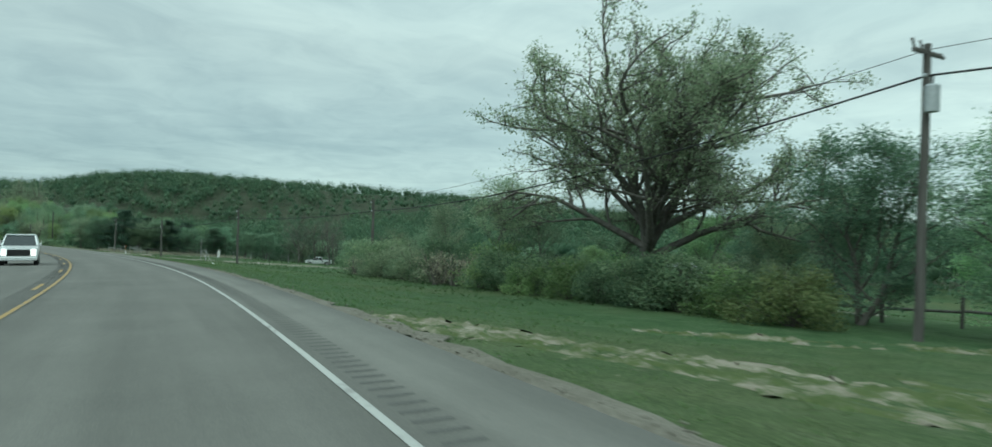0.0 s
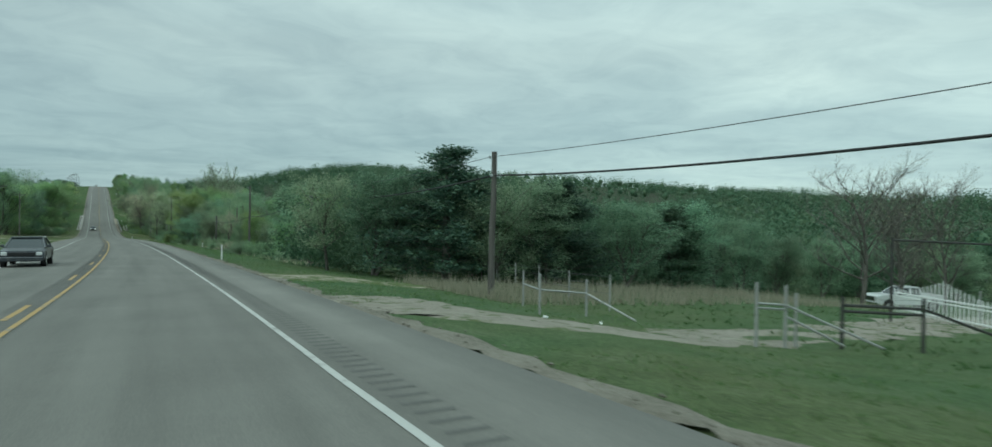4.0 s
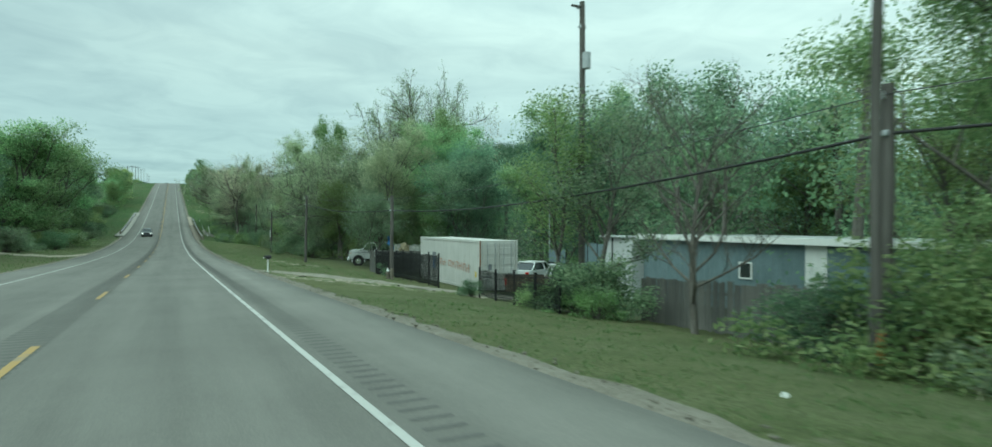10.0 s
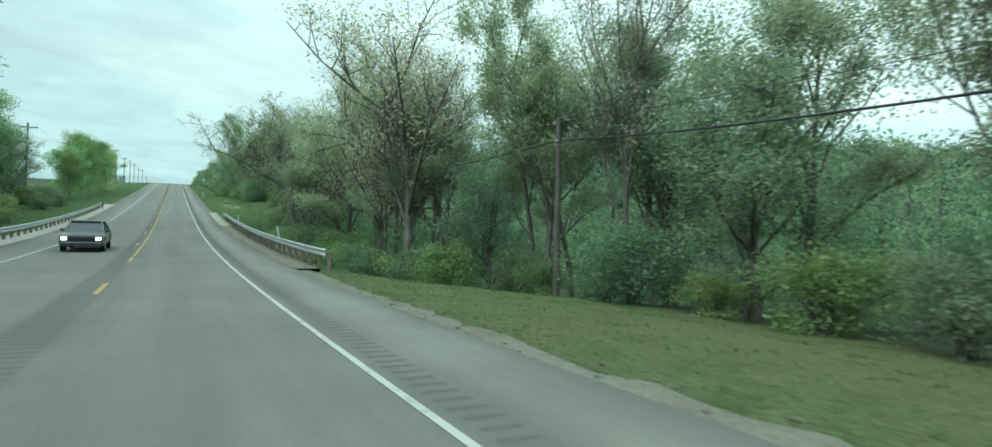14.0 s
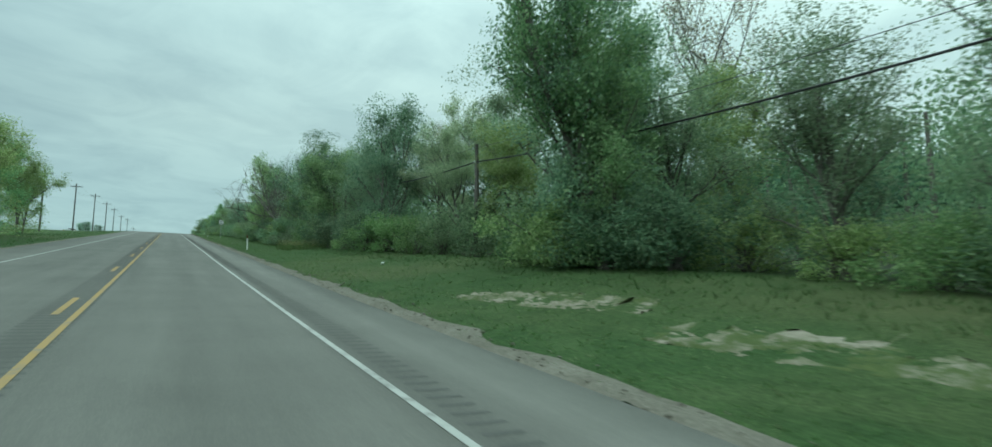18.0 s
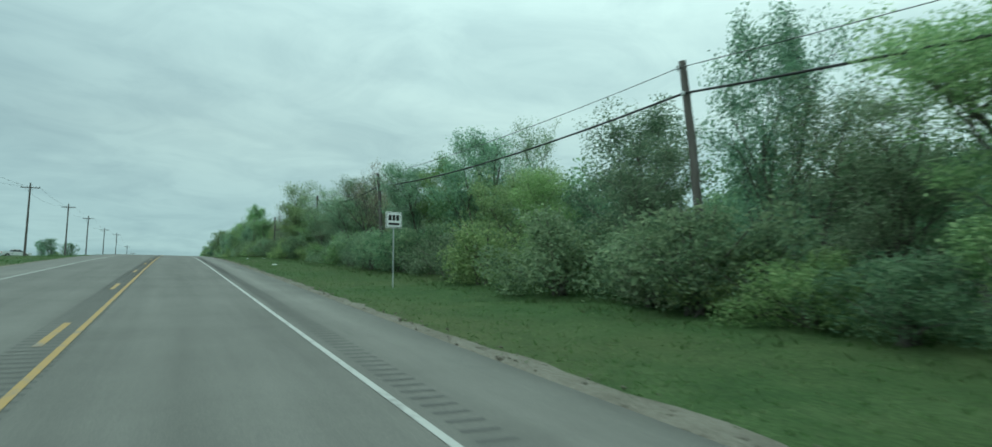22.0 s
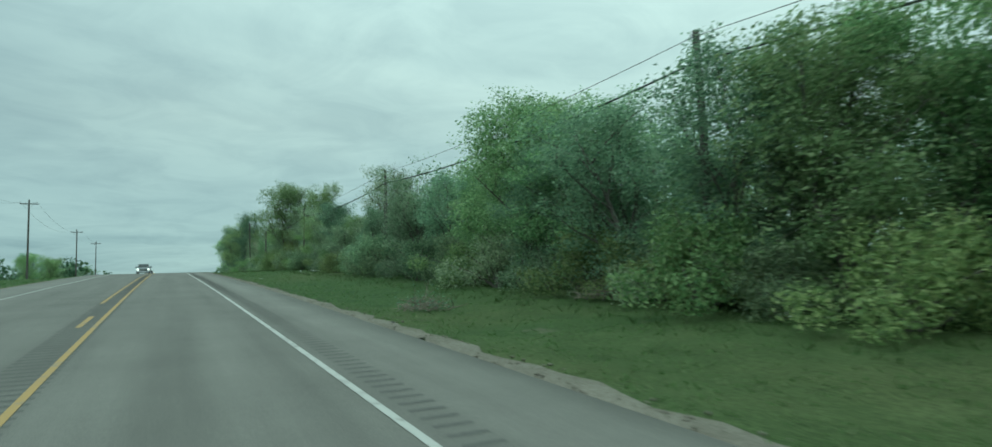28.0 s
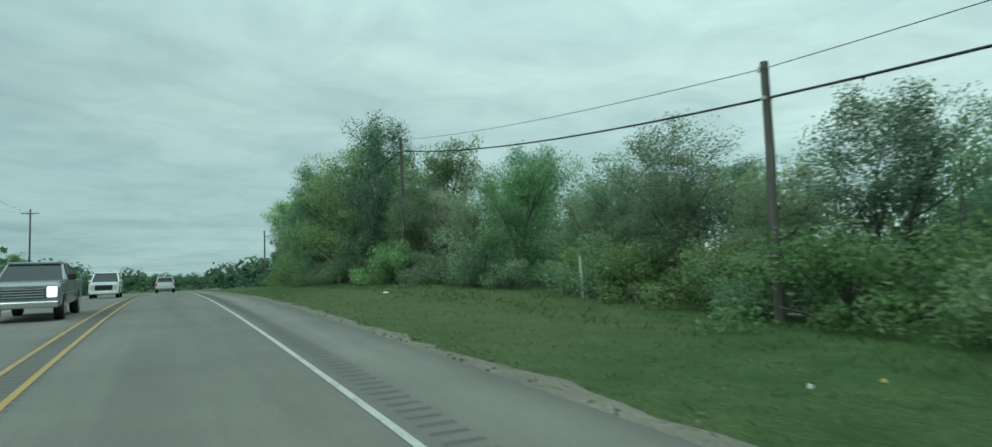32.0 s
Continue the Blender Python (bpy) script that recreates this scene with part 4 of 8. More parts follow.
def tree_kind(name, seed, H, spread, r, leaves, size, leaf, label, fork=0.3, levels=3, kids=5, sigma=0.35, droop=0.02, stems=1, lean=0.0, mass=0.42, skirt=0):
    """A broad-leaved tree H metres high: limbs, and leaves about the twigs and in masses between them."""
    rs = np.random.RandomState(seed)
    segs, tips = skeleton_of(rs, H, spread, r, fork, levels, kids, droop, lean, stems)
    k = H / max(tips[:, 2].max(), 1.0)
    segs, tips = [(p * k, q * k, a, b) for p, q, a, b in segs], tips * k
    ob = thing(name, pose(0, 0, -500), label, "tree")
    v, f = tubes(segs)
    part("trunk", raw("trunk", v, f, M_BARK, True), M_BARK, ob)
    if leaves:
        nm = int(leaves * mass)
        v1, f1 = leaf_quads(rs, tips, size, leaves - nm, sigma)
        V, F = [v1], [f1]
        if nm:
            c, R = lobes_of(rs, tips, H, 64)
            if skirt:
                a = rs.uniform(0, 6.28, skirt)
                c = np.concatenate([c, np.stack([np.cos(a) * spread * rs.uniform(0.1, 0.7, skirt), np.sin(a) * spread * rs.uniform(0.1, 0.7, skirt), rs.uniform(0.04, 0.35, skirt) * H], 1)])
                R = np.concatenate([R, rs.uniform(0.5, 0.95, skirt)])
            pick = rs.randint(0, len(c), nm)
            d = rs.normal(0, 1, (nm, 3))
            d /= np.linalg.norm(d, axis=1)[:, None]
            d[:, 2] = np.maximum(d[:, 2], -0.55)
            pos = c[pick] + d * (R[pick] * rs.uniform(0.55, 1.12, nm))[:, None] * np.array([1.15, 1.15, 0.8])
            v2, f2 = leaf_quads(rs, pos, size * 1.1, nm, 0.06, d * 0.7 + np.array([0, 0, 0.35]), np.arange(nm))
            V.append(v2)
            F.append(f2 + len(v1))
        part("crown", raw("crown", np.concatenate(V), np.concatenate(F), leaf), leaf, ob)
    return ob


def bush_kind(name, seed, R, Ht, leaves, size, leaf, label, stems=7):
    """A shrub: stems from the ground and a lumpy mass of leaves."""
    rs = np.random.RandomState(seed)
    n = 22
    lumps = np.stack([rs.normal(0, R * 0.5, n), rs.normal(0, R * 0.5, n), rs.uniform(0.10, 0.80, n) * Ht], 1)
    lumps[:, :2] *= (1.15 - 0.6 * lumps[:, 2:3] / Ht)
    segs = []
    for k in range(stems + 9):
        q = lumps[k % n] + np.array([0, 0, Ht * 0.22]) + rs.normal(0, 0.1, 3)
        mid = q * np.array([0.35, 0.35, 0.5]) + rs.normal(0, 0.06, 3)
        segs += [(np.array([rs.normal(0, 0.1), rs.normal(0, 0.1), -0.1]), mid, 0.028, 0.018), (mid, q, 0.018, 0.005)]
    ob = thing(name, pose(0, 0, -500), label, "bush")
    v, f = tubes(segs, 4)
    part("stem", raw("stem", v, f, M_BARK), M_BARK, ob)
    pick = rs.randint(0, n, leaves)
    d = rs.normal(0, 1, (leaves, 3))
    d /= np.linalg.norm(d, axis=1)[:, None]
    rad = rs.uniform(0.25, 0.42, n)
    pos = lumps[pick] + d * rs.uniform(0.5, 1.25, leaves)[:, None] * rad[pick][:, None] * np.array([R * 0.8, R * 0.8, Ht * 0.5])
    v, f = leaf_quads(rs, pos, size, leaves, 0.07, d * 0.5 + np.array([0, 0, 0.4]), np.arange(leaves))
    v[:, 2] = np.maximum(v[:, 2], 0.02)
    part("foliage", raw("foliage", v, f, leaf), leaf, ob)
    return ob


# kinds are built once, out of sight below the land, then copied
K = {
    "lush": tree_kind("tree", 101, 10, 3.6, 0.17, 26000, 0.135, M_LEAF, "spring-green deciduous tree at the roadside wood", 0.08, kids=6, sigma=0.28, skirt=14),
    "lush2": tree_kind("tree", 102, 10, 3.2, 0.15, 26000, 0.13, M_LEAF_DARK, "dark green bushy tree at the roadside wood", 0.06, stems=2, sigma=0.28, skirt=16),
    "olive": tree_kind("tree", 103, 10, 3.4, 0.14, 22000, 0.122, M_LEAF_OLV, "olive-grey tree just coming into leaf", 0.08, stems=2, sigma=0.27, skirt=10),
    "lime": tree_kind("tree", 104, 10, 3.5, 0.15, 25000, 0.13, M_LEAF_YEL, "yellow-green tree with fresh leaves", 0.08, kids=6, sigma=0.28, skirt=14),
    "thin": tree_kind("tree", 105, 10, 3.2, 0.12, 10500, 0.125, M_LEAF_OLV, "thin-leaved tree with bare branches showing", 0.25, kids=6, sigma=0.22, mass=0.25),
    "bud": tree_kind("bare_tree", 106, 10, 3.4, 0.13, 6500, 0.09, M_BUD, "nearly bare tree with grey-brown buds", 0.22, 4, kids=6, sigma=0.18, mass=0.0),
    "bare": tree_kind("bare_tree", 107, 10, 3.8, 0.13, 1500, 0.06, M_BUD, "bare grey tree without leaves", 0.18, 4, kids=8, sigma=0.12, mass=0.0),
    "vase": tree_kind("bare_tree", 114, 10, 2.6, 0.07, 2600, 0.09, M_BUD, "grey many-stemmed tree fanning out of the brush", 0.3, 4, kids=5, sigma=0.2, mass=0.0, stems=7),
    "sapling": tree_kind("sapling", 110, 10, 2.6, 0.10, 7000, 0.12, M_LEAF_YEL, "slender tree with sparse yellow-green new leaves", 0.2, kids=6, sigma=0.28, mass=0.2),
    "lime_big": tree_kind("tree", 111, 15, 5.2, 0.24, 52000, 0.14, M_LEAF_YEL, "large yellow-green tree with fresh leaves down to the ground", 0.06, 4, 4, sigma=0.30, skirt=26),
    "lush_big": tree_kind("tree", 112, 15, 5.0, 0.24, 52000, 0.14, M_LEAF, "large spring-green tree with leaves down to the ground", 0.06, 4, 4, sigma=0.30, skirt=26),
    "thin_big": tree_kind("tree", 113, 16, 5.0, 0.19, 30000, 0.14, M_LEAF_PALE, "tall airy tree with thin new leaves and bare limbs", 0.2, 4, 5, sigma=0.25, mass=0.15),
    "poplar": tree_kind("tree", 108, 12, 2.2, 0.17, 20000, 0.14, M_LEAF, "tall upright green tree above the wood's edge", 0.12, kids=7, sigma=0.22, mass=0.3),
    "round": tree_kind("tree", 109, 11, 3.3, 0.20, 28000, 0.135, M_LEAF, "tall round-headed spring-green tree above the shrubs", 0.27, kids=8, sigma=0.28, mass=0.4),
}
B = {
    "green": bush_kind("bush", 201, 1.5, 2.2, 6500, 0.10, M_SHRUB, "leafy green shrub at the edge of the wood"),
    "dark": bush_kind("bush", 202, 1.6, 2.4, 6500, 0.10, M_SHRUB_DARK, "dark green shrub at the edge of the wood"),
    "olive": bush_kind("bush", 203, 1.4, 1.9, 4600, 0.092, M_LEAF_OLV, "olive-grey scrubby bush by the roadside"),
    "lime": bush_kind("bush", 204, 1.3, 1.8, 4500, 0.098, M_LEAF_YEL, "yellow-green bush with fresh leaves"),
    "twig": bush_kind("bush", 205, 1.3, 1.7, 700, 0.08, M_BUD, "twiggy half-bare brown roadside bush", 14),
}
RT = random.Random(7)


def plant(kind, s, lat, H=None, wide=None, label="", group="", turn=None):
    """A copy of a kind of tree or bush, on the land."""
    src = K.get(kind) or B[kind[2:]]
    base = {"poplar": 12.0, "round": 11.0, "oak": 16.0, "creek": 16.0, "lime_big": 15.0, "lush_big": 15.0, "thin_big": 16.0}.get(kind, 10.0) if kind in K else 2.0
    k = (H or base) / base
    w = wide if wide else k * RT.uniform(1.05, 1.4)
    ob = copy_thing(src, spot(s, lat, -0.02, RT.uniform(0, 360) if turn is None else turn, (w, w, k)))
    return tagged(ob, label, "", group)


WALL_S = [165, 180, 194, 204, 215, 224, 236, 248, 258, 269, 276, 310, 333, 345, 355, 365, 375, 392, 410, 425, 440, 447, 456, 465, 475, 490, 506, 520, 535, 545, 558, 570, 580, 600, 620, 640, 655, 665, 680, 700, 718, 724, 730, 738, 745, 752, 762, 780, 795, 805, 815, 825, 836, 846, 856, 870, 900, 1000]
WALL_H = [5, 5.5, 6, 6.3, 7.2, 7, 7.5, 10, 13, 14, 15, 17, 18, 18.5, 17, 16, 16, 18, 19, 17, 13, 8.5, 9.5, 10.5, 9.8, 8, 9.2, 11.5, 10.5, 9, 9.0, 6.2, 6.4, 7.0, 7.5, 6.8, 6.3, 6, 7.5, 8, 8.5, 7.5, 5.6, 5.8, 8, 7, 6.6, 6.6, 7, 6.6, 6.5, 6.8, 7.5, 8.5, 9.5, 10, 10, 10]
BACK_S = [150, 190, 205, 230, 250, 268, 300, 335, 380, 400, 440, 455, 500, 556, 566, 600, 690, 715, 795, 815, 1000]
BACK_H = [8, 10, 12, 12.5, 14, 15, 14, 14, 11, 10, 9, 10.5, 11, 10, 6.5, 8.5, 10, 12, 12.5, 10, 10]
FRONT_S = [165, 262, 276, 312, 333, 385, 395, 440, 450, 495, 510, 560, 600, 780, 815, 830, 850, 1000]
FRONT_L = [14.5, 14, 17, 26, 18.5, 16, 11.5, 12.5, 17.5, 15.5, 13.5, 13.5, 14.5, 14.5, 15.5, 17, 15, 15]
wallh = lambda s: float(np.interp(s, WALL_S, WALL_H))
front = lambda s: float(np.interp(s, FRONT_S, FRONT_L))
MIX = ["lush", "lush2", "olive", "lime", "thin", "bud", "lush2", "olive", "lush"]
s = 168.0
while s < 905:
    if not 261 < s < 312 and not 543 < s < 556 and not (392 < s < 442 and RT.random() < 0.5):
        kd = RT.choice(MIX)
        if 440 < s < 480:
            kd = RT.choice(["olive", "thin", "lush2", "olive", "bud"])
        if 312 < s < 442:
            kd = RT.choice(["thin_big", "thin_big", "olive", "lime", "lush"] if s < 392 else ["thin_big", "bud", "thin_big"])
        if 490 < s < 508:
            kd = RT.choice(["thin", "thin_big", "thin"])
        if s > 740 and kd == "thin":
            kd = "olive"
        if s > 570 and kd == "bud" and RT.random() < 0.5:
            kd = "olive"
        hh = wallh(s) * RT.uniform(0.74, 1.04) * (0.62 if kd in ("lush", "olive", "lime") and 312 < s < 442 else 1.0)
        plant(kd, s, front(s) + RT.uniform(-0.6, 2.2), hh, group="trees at the wood's edge")
        if RT.random() < 0.08:
            plant(RT.choice(MIX), s + RT.uniform(-2, 2), front(s) + RT.uniform(3.5, 6.5), min(wallh(s), 12) * RT.uniform(0.8, 1.08), group="trees at the wood's edge")
    s += RT.uniform(4.6, 6.6) if s < 690 else RT.uniform(3.2, 4.6)

# undergrowth in front of the trees
s = 166.0
while s < 900:
    if not 266 < s < 336:
        f = front(s) - RT.uniform(0.6, 2.4)
        if s < 262:
            f = RT.uniform(9.0, 13.5)
        kd = RT.choice(["b_dark", "b_dark", "b_olive", "b_dark", "b_olive", "b_twig", "b_twig"] if s < 262 else ["b_green", "b_dark", "b_dark", "b_olive", "b_green", "b_lime"])
        h = RT.uniform(0.9, 1.9) if s < 262 else RT.uniform(1.5, 3.0)
        plant(kd, s, f, h, wide=h / 2 * RT.uniform(1.0, 1.4), group="roadside undergrowth")
    s += RT.uniform(2.2, 3.7)


def ball(n):
    """Corners and faces of a small round form."""
    bm = bmesh.new()
    bmesh.ops.create_icosphere(bm, subdivisions=n, radius=1.0)
    v = np.array([p.co[:] for p in bm.verts])
    f = np.array([[q.index for q in p.verts] for p in bm.faces])
    bm.free()
    return v, f


BALL_V, BALL_F = ball(1)


def woods(name, pts, quads, size, label, seed, leaf=None, low=0.10, lobes=8, grow=True):
    """Many trees that nobody could count, as one piece: rows of (x, y, z, height, width)."""
    rs = np.random.RandomState(seed)
    V, F, n0 = [], [], 0
    T = []
    for x, y, z, h, w in pts:
        base = np.array([x, y, z])
        core = BALL_V * rs.uniform(0.7, 1.15, (len(BALL_V), 1)) * np.array([w * 0.30, w * 0.30, h * 0.20]) + np.array([0, 0, h * (0.42 + low * 0.5)])
        if grow:
            V.append(core + base)
            T.append(BALL_F + n0)
            n0 += len(core)
        u = np.append(rs.uniform(low, 0.78, lobes - 1), 0.8)
        az = rs.uniform(0, 6.28, lobes)
        wide = np.sin(np.pi * np.clip(u * 0.75 + 0.22, 0, 1)) * rs.uniform(0.35, 0.85, lobes)
        R = w * rs.uniform(0.34, 0.56, lobes)
        c = np.stack([np.cos(az) * w * wide, np.sin(az) * w * wide, u * h], 1)
        pick = rs.randint(0, lobes, quads)
        d = rs.normal(0, 1, (quads, 3))
        d /= np.linalg.norm(d, axis=1)[:, None]
        d[:, 2] = np.maximum(d[:, 2], -0.6)
        pos = c[pick] + d * (R[pick] * rs.uniform(0.75, 1.15, quads))[:, None] * np.array([1, 1, 0.85])
        pos[:, 2] = np.clip(pos[:, 2], 0.1, h)
        v, f = leaf_quads(rs, pos + base, size * (0.6 + 0.05 * h if grow else 1.0), quads, 0.05, d * 1.3 + np.array([0, 0, 0.3]), np.arange(quads), (0.75, 1.0) if grow else (0.45, 0.7), 0.4 if grow else 0.75)
        V.append(v)
        F.append(f + n0)
        n0 += len(v)
    return tagged(new(name, raw(name, np.concatenate(V), ([np.concatenate(T)] if T else []) + [np.concatenate(F)], leaf or M_WOODS)), label, "woods", kind="stuff")


RW = np.random.RandomState(31)
# the wood behind the roadside trees
pts = []
for k in range(460):
    s = RW.uniform(150, 960)
    la = front(min(max(s, 165), 1000)) + RW.uniform(5.5, 30)
    if 262 < s < 335 and la < 24:
        continue
    if s < 185 and la < 26:
        continue
    x, y = plan(s, la)
    h = float(np.interp(s, BACK_S, BACK_H)) * RW.uniform(0.72, 1.02)
    if 805 < s < 845:
        h *= 0.8
    pts.append((float(x), float(y), float(height(s, la)), h, min(h * 0.30, 4.2)))
woods("woodland", pts, 1250, 0.27, "dense mixed wood behind the roadside trees", 41, M_WOODS_NEAR, 0.05, 14, False)
near_pts = []
for k in range(300):
    s = 166 + 730 * (k + RW.uniform(0, 1)) / 300
    if 258 < s < 314:
        continue
    la = front(s) + RW.uniform(2.2, 6.5)
    x, y = plan(s, la)
    h = min(wallh(s), 11.0 if not 330 < s < 445 else 6.5) * RW.uniform(0.55, 0.92)
    near_pts.append((float(x), float(y), float(height(s, la)), h, h * RW.uniform(0.28, 0.38)))
woods("thicket", near_pts, 1500, 0.20, "close thicket of young trees behind the wood's edge", 46, M_WOODS_NEAR, 0.03, 14, False)
# trunks of the nearer ones
segs = [(np.array([x, y, z - 0.3]), np.array([x + RW.normal(0, 0.3), y + RW.normal(0, 0.3), z + h * 0.7]), 0.02 * h, 0.008 * h) for x, y, z, h, w in pts]
v, f = tubes(segs, 5)
tagged(new("woodland_trunks", raw("woodland_trunks", v, f, M_BARK)), "grey trunks of the dense wood", "trunks", kind="stuff")

# the wooded valley and ridge beyond the field
pts = []
while len(pts) < 3900:
    if len(pts) < 1600:
        s, la = RW.uniform(-120, 330), RW.uniform(60, 270)
    else:
        s, la = RW.uniform(-200, 800), RW.uniform(48, 640)
    if s < 150 and la < (128 if s > 60 else 104) + 8 * math.sin(s * 0.05):
        continue
    x, y = plan(s, la)
    h = RW.uniform(7, 11.5)
    pts.append((float(x), float(y), float(height(s, la)), h, h * RW.uniform(0.45, 0.68)))
for k in range(900):
    x, y = RW.normal(165, 75), RW.normal(570, 95)
    s, la = y, x
    if la < 60:
        continue
    xx, yy = plan(s, la)
    h = RW.uniform(7, 11)
    pts.append((float(xx), float(yy), float(height(s, la)), h, h * RW.uniform(0.5, 0.7)))
woods("forest", pts, 190, 0.52, "far wooded ridge of mixed spring-green trees", 43)
pts = []
while len(pts) < 1000:
    s, la = RW.uniform(250, 1300), -RW.uniform(30, 420)
    if 500 < s < 860 and la > -75:
        continue
    x, y = plan(s, la)
    h = RW.uniform(6, 10)
    pts.append((float(x), float(y), float(height(s, la)), h, h * RW.uniform(0.34, 0.46)))
for k in range(640):
    s, la = RW.uniform(890, 1350), RW.uniform(-110, 110)
    if abs(la + 2) < 15 or (s < 930 and la > 0):
        continue
    x, y = plan(s, la)
    h = RW.uniform(7.5, 11.5)
    pts.append((float(x), float(y), float(height(s, la)), h, h * 0.42))
woods("forest", pts, 100, 0.95, "far woods across the road and beyond the crest", 44)
# the dark edge of the wood that faces the field
pts = []
for k in range(110):
    s, la = 150 + RW.uniform(0, 45), 22 + k * 0.95 + RW.uniform(-2, 2)
    x, y = plan(s + la * 0.12, la)
    h = RW.uniform(6.5, 10.5)
    pts.append((float(x), float(y), float(height(s + la * 0.12, la)), h, h * RW.uniform(0.28, 0.4)))
woods("woodland", pts, 1300, 0.30, "dark edge of the wood along the field", 45, M_WOODS, 0.04, 14, False)

# ---- things: utility poles and lines ----


def sagging(name, pts, r, sag, material, label):
    """A cable hung from support to support."""
    V, F, n0, sides = [], [], 0, 6
    run = []
    for a, b in zip(pts, pts[1:]):
        L = math.dist(a, b)
        for k in range(12):
            u = k / 12
            run.append((a[0] + (b[0] - a[0]) * u, a[1] + (b[1] - a[1]) * u, a[2] + (b[2] - a[2]) * u - 4 * sag * (L / 30) ** 2 * u * (1 - u)))
    run.append(tuple(pts[-1]))
    segs = [(np.array(p), np.array(q), r, r) for p, q in zip(run, run[1:])]
    v, f = tubes(segs, sides)
    return tagged(new(name, raw(name, v, f, material, True)), label, "cable")


def pole(s, lat, top, lean=(0, 0), r=0.13, label="weathered wooden utility pole at the roadside"):
    """A wooden pole with a ground line, bolts and a cable clamp. top: metres above the road."""
    z = float(height(s, lat))
    H = float(road_z(s)) + top - z
    ob = thing("utility_pole", spot(s, lat) @ pose(0, 0, 0, lean[0], lean[1], 0), label, "pole", "roadside utility poles")
    n, sides = 7, 10
    rows = [(0.012 * math.sin(k * 1.7), 0.012 * math.cos(k * 2.3), -0.4 + (H + 0.4) * k / (n - 1), r * (1.12 - 0.32 * k / (n - 1))) for k in range(n)]
    bm = bmesh.new()
    rings = [[bm.verts.new((x + q * math.cos(6.2832 * j / sides), y + q * math.sin(6.2832 * j / sides), zz)) for j in range(sides)] for x, y, zz, q in rows]
    for lo, hi in zip(rings, rings[1:]):
        for j in range(sides):
            bm.faces.new((lo[j], lo[(j + 1) % sides], hi[(j + 1) % sides], hi[j]))
    bm.faces.new(rings[-1])
    part("post", bm, M_POLE, ob)
    part("cable_clamp", boxm(-0.16, 0.16, -0.06, 0.06, H - 1.02, H - 0.9, bevel=0.02), M_STEEL, ob)
    bm = rodm((-0.22, 0, H - 0.28), (0.1, 0, H - 0.28), 0.02)
    rod(bm, (-0.22, 0, H - 0.30), (-0.22, 0, H - 0.16), 0.035)
    part("insulator_bracket", bm, M_STEEL, ob)
    return ob, ob.matrix_world @ Vector((0, 0, H))


POLES = [(-22, 17.5, 6.0), (9.5, 20.5, 7.75), (48.5, 18.8, 5.15), (74.4, 14.9, 5.2), (100.1, 12.6, 4.35), (127.2, 12.2, 5.0), (158, 12.6, 5.6), (187.5, 13, 7.3), (214.5, 13, 4.1), (239.5, 13, 4.1), (264.4, 12.3, 4.5), (297.3, 13, 4.5), (325.1, 12.6, 6.2), (351.7, 12.7, 5.2), (381, 14, 6.5), (408.5, 14.3, 6.5), (436, 14.3, 6.5), (463, 14, 7.5), (490, 14, 7), (518, 14, 7), (544.1, 13, 6.4), (572.7, 13, 7.3), (602.1, 12.7, 6.85), (633.5, 14.2, 7.6), (663.8, 13.8, 6.5), (695.5, 14, 7.8), (726, 14, 8.2), (757, 14, 7.8), (788.5, 14, 7.4), (818.8, 13.6, 6.45), (849.2, 14.4, 10.4), (880, 13.5, 9.0), (912, 13.5, 9)]
tops = []
for s, la, top in POLES:
    ob, tp = pole(s, la, top, (0, -4.5 if 540 < s < 610 else RT.uniform(-1, 1)))
    tops.append(tp - Vector((0, 0, 2.85)) if s == 187.5 else tp)
    if s == 9.5:
        # transformer, crossarm with hooks
        H = (tp - ob.matrix_world.translation).length
        bm = rodm((-0.22, -0.28, H - 2.1), (-0.22, -0.28, H - 1.35), 0.2, seg=16)
        rod(bm, (-0.22, -0.28, H - 1.35), (-0.22, -0.28, H - 1.29), 0.21, 0.16, 16)
        part("transformer", bm, M_GREYCAN, ob, "grey steel transformer can")
        bm = boxm(-0.75, 0.75, -0.05, 0.05, H - 0.32, H - 0.2, bevel=0.01)
        rod(bm, (-0.7, 0, H - 0.2), (-0.85, 0, H + 0.05), 0.04)
        rod(bm, (0.7, 0, H - 0.2), (0.9, 0, H - 0.3), 0.05)
        rod(bm, (-0.3, 0, H - 0.2), (-0.42, 0, H + 0.05), 0.03)
        part("crossarm", bm, M_POLE, ob)
        part("bushing", rodm((-0.22, -0.28, H - 1.3), (-0.22, -0.28, H - 1.05), 0.035), M_BLACK, ob)
    if s == 351.7:
        bm = boxm(-0.17, -0.13, -0.16, 0.16, 2.2, 3.2, bevel=0.01)
        part("tag", bm, M_SIGNBACK, ob, "white plastic cable guard")
sagging("overhead_cable", [(t.x, t.y, t.z - 0.95) for t in tops], 0.035, 0.45, M_CABLE, "thick black communication cable slung from pole to pole")
sagging("overhead_wire", [(t.x - 0.1, t.y, t.z - 0.2) for t in tops], 0.012, 0.3, M_WIRE, "thin bare wire along the roadside poles")

